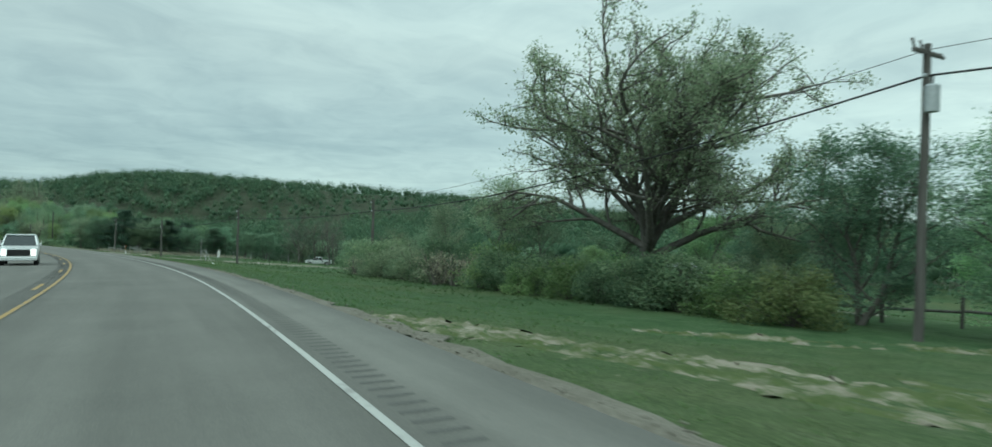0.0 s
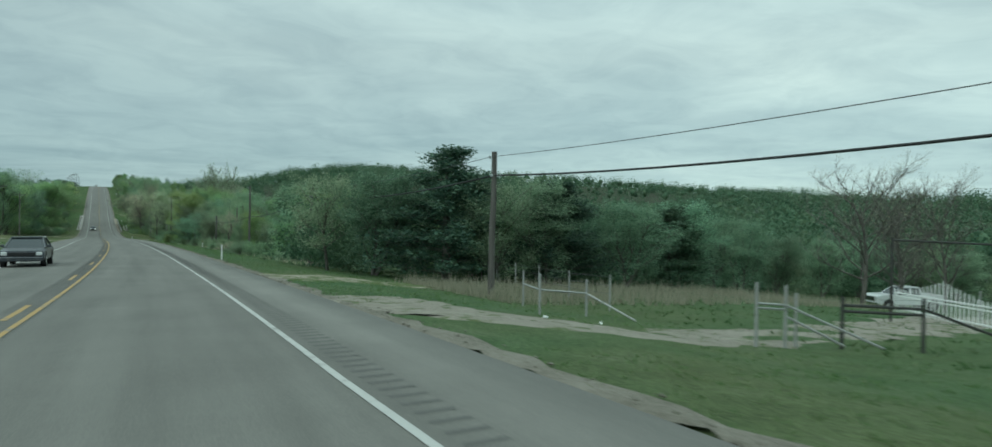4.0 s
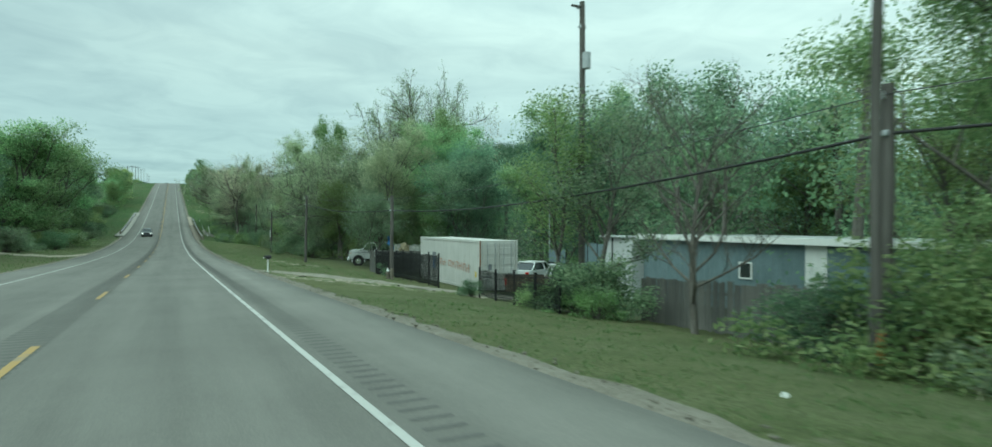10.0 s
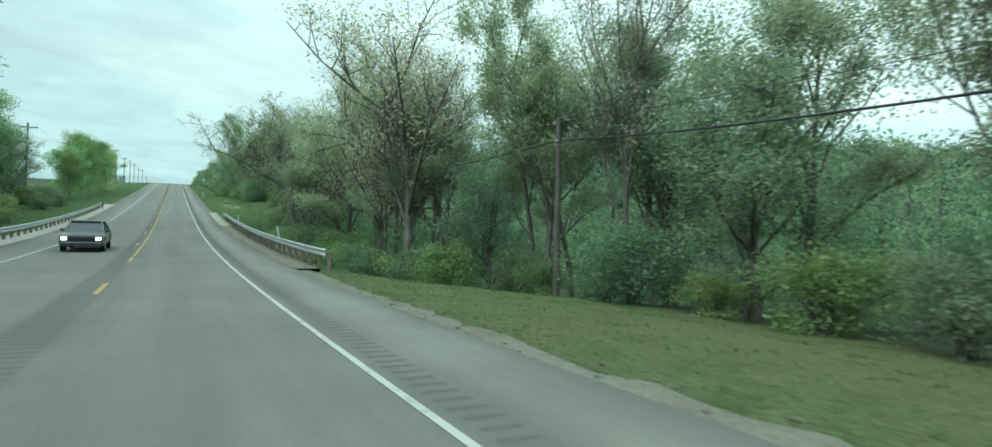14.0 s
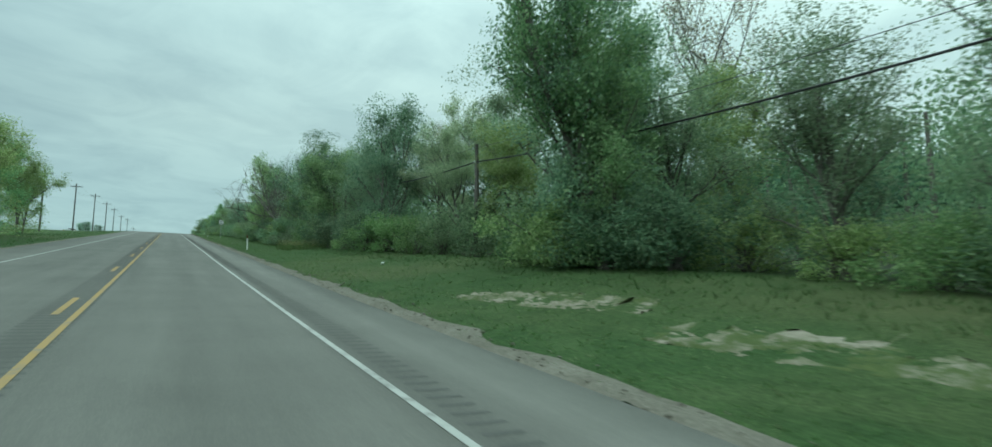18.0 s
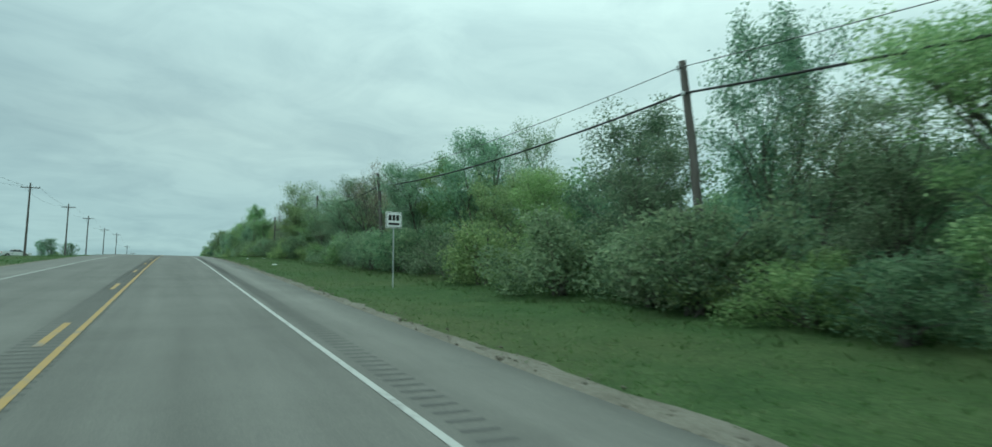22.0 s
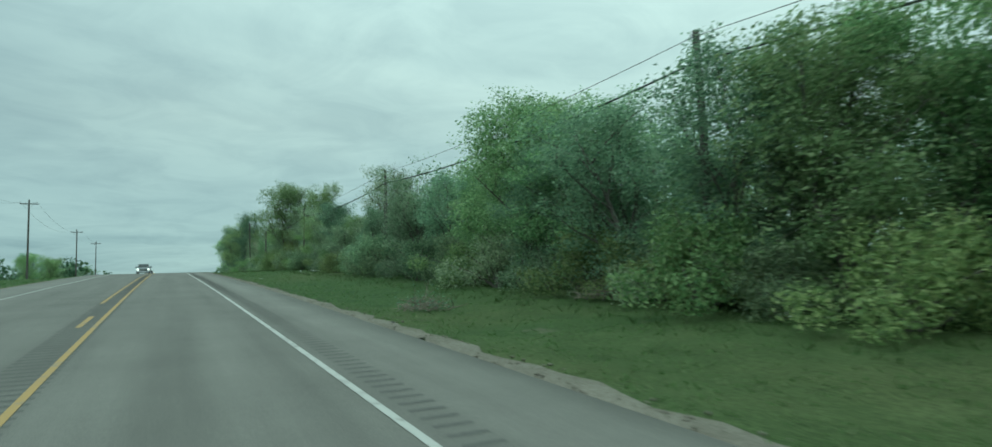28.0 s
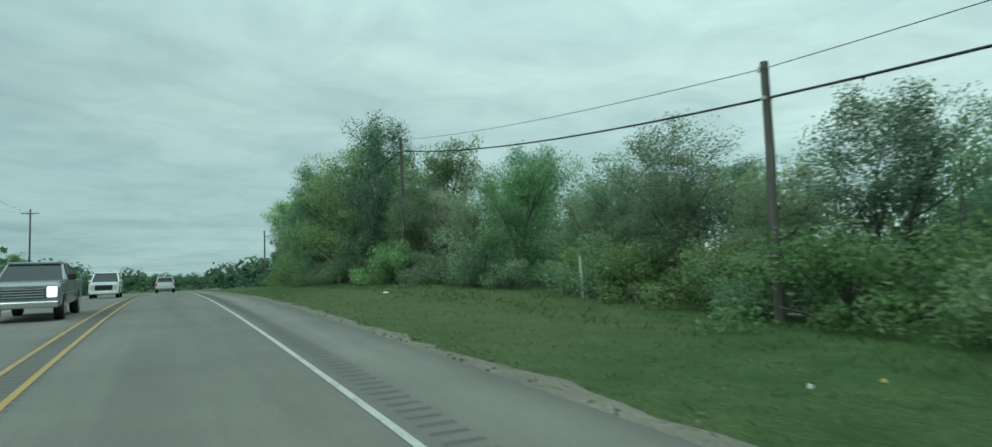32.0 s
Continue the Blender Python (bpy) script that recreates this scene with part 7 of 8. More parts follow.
part("sticker", boxm(-CW / 2 - 0.024, -CW / 2 - 0.021, 2.12, 2.46, 0.9, 1.66), M_BLUEFENCE, ob, "faded blue sticker")
part("notice", boxm(-0.72, -0.48, -CL / 2 - 0.039, -CL / 2 - 0.036, 1.2, 1.55), M_STICKER, ob, "small grey notice plate")
part("notice", boxm(0.9, 1.0, -CL / 2 - 0.039, -CL / 2 - 0.036, 0.5, 0.85), M_YTARP, ob, "yellow tag")
part("yellow_tag", boxm(-CW / 2 - 0.024, -CW / 2 - 0.021, -4.55, -4.3, 0.75, 1.1), M_YTARP, ob, "yellow tag")

# long low shed of blue-grey sheet metal, its end bay clad in white siding
SW, SD, SH = 17.0, 6.0, 3.25
ob = thing("metal_shed", spot(275.9, 26.3, 0.0, 0), "long blue-grey sheet metal shed with a white roof edge", "shed")
part("core", boxm(-SD / 2 + 0.05, SD / 2, -SW / 2 + 0.05, SW / 2 - 0.05, -0.6, SH - 0.05), M_BLUEMETAL, ob)
for k in range(17):
    bm = corrugated(SW / 17 - 0.015, SH + 0.6, 0.25, 0.02)
    bmesh.ops.rotate(bm, verts=bm.verts, cent=(0, 0, 0), matrix=Matrix.Rotation(radians(-90), 3, "Z"))
    bmesh.ops.translate(bm, verts=bm.verts, vec=(-SD / 2 + 0.02 + 0.004 * (k % 2), -SW / 2 + SW / 17 * (k + 0.5), -0.6))
    part("wall_sheet", bm, M_WHITEPAINT if k == 6 else M_BLUEMETAL, ob, "pale replaced sheet" if k == 6 else "")
part("annex", boxm(-SD / 2 - 0.75, SD / 2, SW / 2 + 0.01, SW / 2 + 2.6, -0.6, SH - 0.12), M_OLDWHITE, ob, "white end bay")
for k in range(15):
    part("siding_board", boxm(-SD / 2 - 0.79 + 0.003 * (k % 2), -SD / 2 - 0.752, SW / 2 + 0.03, SW / 2 + 1.7, -0.3 + 0.21 * k, -0.3 + 0.21 * k + 0.2), M_OLDWHITE, ob)
part("door", boxm(-SD / 2 - 0.775, -SD / 2 - 0.752, SW / 2 + 1.82, SW / 2 + 2.5, -0.2, 2.1, bevel=0.005), M_OLDWHITE, ob)
part("door_post", boxm(-SD / 2 - 0.82, -SD / 2 - 0.76, SW / 2 + 1.72, SW / 2 + 1.8, -0.4, SH - 0.14), M_BLACK, ob)
part("roof", boxm(-SD / 2 - 0.3, SD / 2 + 0.2, -SW / 2 - 0.2, SW / 2 + 0.25, SH - 0.04, SH + 0.08, bevel=0.02), M_TINROOF, ob)
part("fascia", boxm(-SD / 2 - 0.33, -SD / 2 - 0.302, -SW / 2 - 0.2, SW / 2 + 0.25, SH - 0.16, SH + 0.11, bevel=0.004), M_WHITEPAINT, ob)
part("annex_roof", boxm(-SD / 2 - 1.0, SD / 2, SW / 2 + 0.26, SW / 2 + 2.75, SH - 0.118, SH - 0.03, bevel=0.02), M_TINROOF, ob)
wd = part("window", boxm(-SD / 2 - 0.03, -SD / 2 + 0.02, 1.2, 1.8, 1.5, 2.15), M_GLASS, ob)
bm = bmesh.new()
for a in ((1.13, 1.2, 1.44, 2.21), (1.8, 1.87, 1.44, 2.21), (1.2, 1.8, 1.44, 1.5), (1.2, 1.8, 2.15, 2.21)):
    box(bm, -SD / 2 - 0.05, -SD / 2 + 0.0, *a)
part("frame", bm, M_WHITEPAINT, wd)
o2 = thing("sheet_fence", spot(289.5, 22.9), "tall fence of blue-grey metal sheets beside the shed", "fence")
for k, (y, x, h) in enumerate(((-2.0, 0.6, 3.0), (-1.05, 0.6, 2.95), (-0.1, 0.55, 2.98), (0.85, 0.5, 2.9), (1.5, -0.7, 2.55), (2.2, -0.9, 2.5))):
    bm = corrugated(0.95, h + 0.1, 0.19, 0.02)
    bmesh.ops.rotate(bm, verts=bm.verts, cent=(0, 0, 0), matrix=Matrix.Rotation(radians(-90), 3, "Z"))
    bmesh.ops.translate(bm, verts=bm.verts, vec=(x, y, -0.1))
    part("sheet", bm, M_BLUEMETAL, o2)
    part("post", boxm(x + 0.03, x + 0.1, y - 0.5, y - 0.43, -0.1, h + 0.05), M_IRON, o2)
part("rail", boxm(-0.96, -0.94, 1.05, 2.65, 1.62, 1.72), M_IRON, o2)


def plank_fence(s0, l0, s1, l1, h, label, w=0.14):
    """A close-boarded fence of weathered planks."""
    ob = thing("plank_fence", spot(s0, l0), label, "fence")
    inv = ob.matrix_world.inverted()
    L = math.hypot(s1 - s0, l1 - l0)
    n = int(L / (w + 0.008))
    ax, ay = (float(q) for q in plan(s0, l0))
    bx, by = (float(q) for q in plan(s1, l1))
    ang = math.atan2(by - ay, bx - ax)
    rot = (inv.to_3x3() @ Matrix.Rotation(ang, 3, "Z")).to_4x4()
    base = bpy.data.meshes.new("plank")
    bm = boxm(-w / 2, w / 2, -0.012, 0.012, 0.03, h, bevel=0.004)
    bm.to_mesh(base)
    bm.free()
    base.materials.append(M_PLANK)
    for k in range(n):
        u = (k + 0.5) / n
        s, la = s0 + (s1 - s0) * u, l0 + (l1 - l0) * u
        x, y = plan(s, la)
        p = inv @ Vector((float(x), float(y), float(height(s, la))))
        o = new("plank", base)
        o.parent = ob
        o.matrix_local = Matrix.Translation(p) @ rot @ pose(0, RT.uniform(-0.006, 0.006), RT.uniform(-0.05, 0.03), RT.uniform(-1.2, 1.2), RT.uniform(-1.0, 1.0), 0)
    for z in (0.35, h - 0.35):
        a, b = (inv @ Vector((*[float(q) for q in plan(sq, lq + 0.055)], float(height(sq, lq)) + z)) for sq, lq in ((s0, l0), (s1, l1)))
        part("rail", rodm(a, b, 0.04, seg=4), M_PLANK, ob)
    return ob


plank_fence(274.6, 14.9, 263, 13.9, 1.55, "weathered grey plank fence before the shed")
plank_fence(308, 14.6, 301, 15.0, 1.8, "weathered grey plank fence beside the truck")
plank_fence(308.1, 14.7, 309.5, 21, 1.8, "weathered grey plank fence running back from the road")


def iron_fence(s0, l0, s1, l1, h, label, every=1.85):
    """A black picket railing with square posts."""
    ob = thing("iron_fence", spot(s0, l0), label, "fence", "black iron railings of the yard")
    inv = ob.matrix_world.inverted()
    L = math.hypot(s1 - s0, l1 - l0)
    pk = bpy.data.meshes.new("picket")
    bm = boxm(-0.013, 0.013, -0.013, 0.013, 0.06, h - 0.03)
    rod(bm, (0, 0, h - 0.03), (0, 0, h + 0.08), 0.024, 0.0, 4)
    bm.to_mesh(pk)
    bm.free()
    pk.materials.append(M_IRON)
    n = int(L / 0.135)

    def at(u, z=0.0):
        s, la = s0 + (s1 - s0) * u, l0 + (l1 - l0) * u
        x, y = plan(s, la)
        return inv @ Vector((float(x), float(y), float(height(s, la)) + z))

    for k in range(n):
        o = new("picket", pk)
        o.parent = ob
        o.matrix_local = Matrix.Translation(at((k + 0.5) / n))
    m = max(int(round(L / every)), 1)
    for k in range(m + 1):
        p = at(k / m)
        part("post", boxm(p.x - 0.035, p.x + 0.035, p.y - 0.035, p.y + 0.035, p.z - 0.2, p.z + h + 0.12, bevel=0.008), M_IRON, ob)
        part("post_cap", boxm(p.x - 0.05, p.x + 0.05, p.y - 0.05, p.y + 0.05, p.z + h + 0.12, p.z + h + 0.16, bevel=0.01), M_IRON, ob)
    for z in (0.2, 0.3, h - 0.22):
        for k in range(m):
            part("rail", rodm(at(k / m, z), at((k + 1) / m, z), 0.017, seg=4), M_IRON, ob)
    return ob


iron_fence(289.5, 13.2, 300.8, 14.0, 1.75, "black iron picket railing beside the container")
iron_fence(301.0, 14.0, 304.5, 14.1, 1.75, "leaning black iron picket railing by the planks")
iron_fence(281.8, 12.0, 274.5, 11.4, 1.15, "black iron picket railing at the yard's entrance")
pickup(spot(286.5, 18.8, 0, -26), M_P_BROWN, "old brown pickup with a white cab roof in the yard", None, True, False, 5.4, M_OLDWHITE)
car(spot(296, 23.2, 0, 30), M_P_WHITE, "white car parked behind the container")
car(spot(262.3, 14.2, 0, 85), M_P_RED, "faded red car parked among the brush")

# hydrant-like meter stand and mailbox
ob = thing("hydrant", spot(297.3, 12.75), "small brown hydrant with a white cap beside a stub post", "hydrant")
part("barrel", rodm((0, 0, -0.1), (0, 0, 0.5), 0.1, 0.09, seg=12), M_RAILPOST, ob)
bm = rodm((0, 0, 0.5), (0, 0, 0.62), 0.12, 0.05, seg=12)
rod(bm, (0, 0, 0.62), (0, 0, 0.72), 0.03)
part("cap", bm, M_WHITEPAINT, ob, "white domed cap")
part("outlet", rodm((-0.18, 0, 0.36), (0.18, 0, 0.36), 0.06, seg=10), M_RAILPOST, ob)
ob = thing("stub_post", spot(297.05, 12.95), "short thick dark post by the hydrant", "post")
part("stub", boxm(-0.09, 0.09, -0.09, 0.09, -0.2, 0.72, bevel=0.02), M_RAILPOST, ob)
ob = thing("mailbox", spot(293.3, 4.75, 0, 0, 0.75), "black mailboxes on a slim white post", "mailbox")
part("post", boxm(-0.05, 0.05, -0.05, 0.05, -0.2, 0.98, bevel=0.01), M_WHITEPAINT, ob)
part("shelf", boxm(-0.12, 0.12, -0.32, 0.32, 0.98, 1.02), M_PLANK, ob)
for y in (-0.17, 0.17):
    bm = boxm(-0.22, 0.22, y - 0.1, y + 0.1, 1.022, 1.13, bevel=0.015)
    rod(bm, (-0.22, y, 1.13), (0.22, y, 1.13), 0.1, seg=12)
    part("box", bm, M_BLACK, ob)

# flatbed truck with tarpaulins: x is forwards
ob = thing("flatbed_truck", spot(320.0, 18.55, 0, 163), "old white flatbed truck with tarpaulined load under trees", "truck")
part("chassis", boxm(-6.2, 2.0, -0.5, 0.5, 0.55, 0.8), M_BLACK, ob)
part("bonnet", body_shell([(1.05, 0.78), (2.42, 0.76), (2.50, 0.85), (2.48, 1.50), (2.36, 1.58), (1.05, 1.66)], 0.98), M_OLDWHITE, ob)
part("cab", body_shell([(-0.25, 0.72), (1.25, 0.72), (1.25, 1.62), (-0.22, 1.62)], 0.98), M_OLDWHITE, ob)
greenhouse(ob, (-0.18, 1.28), (-0.1, 0.78), 0.93, 0.80, 1.60, 2.22, M_OLDWHITE, [0.32])
for sgn in (-1, 1):
    part("door_seam", boxm(-0.06, -0.045, sgn * 0.981, sgn * 0.986, 0.80, 1.60), M_BLACK, ob)
    part("door_seam", boxm(1.05, 1.065, sgn * 0.981, sgn * 0.986, 0.80, 1.60), M_BLACK, ob)
    part("door_handle", boxm(0.08, 0.24, sgn * 0.985, sgn * 1.02, 1.42, 1.46, bevel=0.006), M_CHROME, ob)
    part("side_trim", boxm(-0.2, 1.95, sgn * 0.982, sgn * 0.992, 1.335, 1.365), M_BLACK, ob)
part("grille_surround", boxm(2.44, 2.53, -0.90, 0.90, 1.06, 1.44, bevel=0.02), M_OLDWHITE, ob)
part("grille", boxm(2.50, 2.545, -0.84, 0.84, 1.10, 1.40, bevel=0.01), M_BLACK, ob)
for k in range(4):
    part("grille_bar", boxm(2.54, 2.556, -0.54, 0.54, 1.125 + 0.07 * k, 1.15 + 0.07 * k), M_CHROME, ob)
part("badge", boxm(2.555, 2.57, -0.11, 0.11, 1.21, 1.29, bevel=0.01), M_CHROME, ob)
for sgn in (-1, 1):
    hl = part("headlight", rodm((2.52, sgn * 0.68, 1.25), (2.575, sgn * 0.68, 1.25), 0.095, 0.085, seg=16), M_LAMP_OFF, ob, "round unlit headlight")
    part("ring", rodm((2.52, sgn * 0.68, 1.25), (2.562, sgn * 0.68, 1.25), 0.118, seg=16), M_CHROME, hl)
    part("marker_lamp", boxm(2.30, 2.42, sgn * 0.98, sgn * 1.0, 1.26, 1.34, bevel=0.005), M_ORANGE, ob)
part("valance", boxm(2.40, 2.54, -0.95, 0.95, 0.84, 1.04, bevel=0.02), M_OLDWHITE, ob)
part("front_bumper", boxm(2.50, 2.72, -1.05, 1.05, 0.56, 0.84, bevel=0.03), M_OLDWHITE, ob)
# black plate laid on for the shade of a bumper opening
part("bumper_slot_shade", boxm(2.70, 2.725, -0.45, 0.45, 0.63, 0.76, bevel=0.01), M_BLACK, ob)
for sgn in (-1, 1):
    bm = bmesh.new()
    arch = [[bm.verts.new((1.62 + rr * math.cos(a), sgn * yy, 0.55 + rr * 1.08 * math.sin(a))) for rr, yy in ((0.64, 0.7), (0.66, 1.08), (0.56, 1.08))] for a in [math.pi * (k - 1) / 12 for k in range(15)]]
    for lo, hi in zip(arch, arch[1:]):
        bm.faces.new((lo[0], hi[0], hi[1], lo[1]))
        bm.faces.new((lo[1], hi[1], hi[2], lo[2]))
    part("fender", bm, M_OLDWHITE, ob)
    part("wheel_well", rodm((1.62, sgn * 0.70, 0.55), (1.62, sgn * 0.988, 0.55), 0.56, seg=18), M_BLACK, ob)
    wheel(ob, 1.62, sgn * 0.98, 0.5, 0.28, M_CHROME)
    wheel(ob, -3.5, sgn * 0.94, 0.5, 0.42, M_CHROME)
    part("mirror", boxm(1.0, 1.06, sgn * 1.12, sgn * 1.28, 1.62, 1.95, bevel=0.02), M_CHROME, ob)
for k in range(5):
    part("roof_light", rodm((0.4, -0.6 + 0.3 * k, 2.28), (0.4, -0.6 + 0.3 * k, 2.34), 0.045, 0.03), M_CHROME, ob, "small pale roof light")
bed = part("bed", boxm(-6.3, -0.55, -1.15, 1.15, 0.95, 1.12, bevel=0.02), M_BLACK, ob)
part("headboard", boxm(-0.62, -0.52, -1.05, 1.05, 1.12, 2.0), M_BLACK, ob)
part("strap", boxm(-2.2, -1.6, -1.17, -1.152, 1.02, 1.08), M_CHROME, ob)


def draped(x0, x1, y0, y1, z0, z1, seed, cell=0.16):
    """A tarpaulin hung over a load, sagging between its high points."""
    nx, ny = max(int((x1 - x0) / cell), 3), max(int((y1 - y0 + 2.0) / cell), 3)
    rs = np.random.RandomState(seed)
    k = rs.uniform(0, 6, 6)
    U, Vv = np.meshgrid(np.linspace(0, 1, nx), np.linspace(0, 1, ny), indexing="ij")
    x = x0 + (x1 - x0) * U
    dist = (Vv - 0.5) * 2
    y = (y0 + y1) / 2 + (y1 - y0) / 2 * np.sign(dist) * np.minimum(np.abs(dist) * 1.5, 1.0) ** 0.8
    crest = z1 - 0.25 * (U - 0.4) ** 2 * 4 * 0.6 + 0.16 * np.sin(6 * U + k[0]) + 0.07 * np.sin(17 * U + k[1])
    z = crest - (crest - z0) * np.clip(np.abs(dist) * 1.15 - 0.25, 0, 1) ** 1.4
    fold = 0.05 * np.sin(26 * U + 4 * np.abs(dist) + k[2]) * np.abs(dist) + 0.03 * np.sin(41 * U + k[3])
    y = y + fold * np.sign(dist)
    z = z + 0.06 * np.sin(15 * Vv + 9 * U + k[4]) + 0.07 * np.sin(9.0 * x + 7 * y + k[5]) * (1 - 0.6 * np.abs(dist)) + rs.normal(0, 0.03, z.shape)
    y = y + rs.normal(0, 0.02, y.shape)
    v = np.stack([x, y, z], -1).reshape(-1, 3)
    i = (np.arange(nx - 1)[:, None] * ny + np.arange(ny - 1)[None, :]).ravel()
    return v, np.stack([i, i + ny, i + ny + 1, i + 1], 1)


v, f = draped(-6.2, -1.9, -1.22, 1.22, 0.62, 2.1, 5, 0.11)
part("tarpaulin", raw("tarpaulin", v, f, M_TARP, True), M_TARP, ob, "creased silver tarpaulin over the load")
v, f = draped(-3.4, -2.3, -1.27, 1.27, 1.15, 2.13, 6, 0.11)
part("tarpaulin", raw("tarpaulin", v, f, M_TANTARP, True), M_TANTARP, ob, "tan tarpaulin patch")
for x, y, z0, z1, rad, sd in ((-1.55, -0.55, 1.5, 3.0, 0.36, 71), (-2.1, -0.95, 1.15, 1.95, 0.24, 72)):
    bm = bmesh.new()
    rs = np.random.RandomState(sd)
    rings, k = [], rs.uniform(0, 6, 5)
    for i in range(17):
        u = i / 16
        rr = rad * (0.75 + 0.3 * math.sin(5.2 * u + k[0]) + 0.12 * math.sin(13 * u + k[1])) * (1 - max(u - 0.85, 0) * 3.5)
        rings.append([bm.verts.new((x + 0.1 * math.sin(4 * u + k[2]) + rr * (1 + 0.22 * math.sin(5 * th + 6 * u + k[3]) + rs.uniform(-0.09, 0.09)) * math.cos(th), y + rr * (1 + 0.2 * math.sin(4 * th - 5 * u + k[4])) * math.sin(th) * 1.15, z0 + (z1 - z0) * u + rs.uniform(-0.03, 0.03))) for th in [2 * math.pi * j / 22 for j in range(22)]])
    for lo, hi in zip(rings, rings[1:]):
        for j in range(22):
            bm.faces.new((lo[j], lo[(j + 1) % 22], hi[(j + 1) % 22], hi[j]))
    bm.faces.new(rings[-1])
    part("tarpaulin", bm, M_BLUE, ob, "bright blue tarpaulin bound round an upright load")
part("crate", boxm(-1.6, -0.75, -0.8, 0.6, 1.122, 2.0, bevel=0.03), M_BLACK, ob)
ob = thing("sheeted_load", spot(312.5, 20.5, 0, 165), "heap under a grey sheet on the grass", "tarpaulin")
v, f = draped(-2.2, 2.2, -1.0, 1.0, 0.0, 0.85, 8)
part("sheet", raw("sheet", v, f, M_TARP, True), M_TARP, ob)
ob = thing("cage_box", spot(323.5, 20.5, 0, 0), "pale metal cage behind the truck", "cage")
for x in (-0.8, 0.8):
    for y in (-0.8, 0.8):
        part("corner_bar", boxm(x - 0.04, x + 0.04, y - 0.04, y + 0.04, 0, 2.3), M_PIPE, ob)
for k in range(6):
    part("bar", boxm(-0.82, -0.78, -0.7 + 0.28 * k, -0.66 + 0.28 * k, 0.1, 2.2), M_PIPE, ob)
part("top", boxm(-0.9, 0.9, -0.9, 0.9, 2.3, 2.38, bevel=0.01), M_PIPE, ob)

# trees about the yard
for kd, s, la, h in (("thin", 314.8, 16.7, 7.2), ("lime", 281, 31.5, 9), ("lush2", 291, 32, 14.8), ("lush2", 297, 31, 13.0), ("lush_big", 304, 31.5, 15.8), ("lush2", 309, 33, 13), ("lush2", 311, 25.5, 10.3), ("lush_big", 320.5, 27, 15.5), ("lush2", 315.5, 28, 13.0), ("lush_big", 329, 27.5, 17.5), ("bud", 336, 37, 19.5), ("thin", 330, 31, 14), ("sapling", 277.3, 12.8, 8.2), ("thin", 275.4, 13.4, 8.0), ("bare", 270.5, 13.4, 8.4), ("sapling", 267.5, 20, 9.0), ("lime", 272, 32, 10), ("lush2", 287, 30, 12), ("thin", 331, 20, 12.5), ("lush2", 280, 34, 12), ("lush2", 270, 35, 12.5)):
    plant(kd, s, la, h)
plant("thin", 314.4, 17.0, 6.6, 1.2, turn=70)
for kd, s, la, h in (("b_dark", 274.4, 13.0, 1.9), ("b_dark", 275.5, 12.7, 1.7), ("b_green", 276.6, 12.4, 1.3), ("b_green", 276.0, 13.4, 1.5), ("b_green", 262.5, 12.6, 2.2), ("b_lime", 273.5, 12.2, 1.2), ("b_dark", 265.5, 12.3, 1.7), ("b_dark", 281.4, 11.4, 0.65), ("b_dark", 301.8, 14.4, 1.0)):
    plant(kd, s, la, h, h / 2 * 1.25)

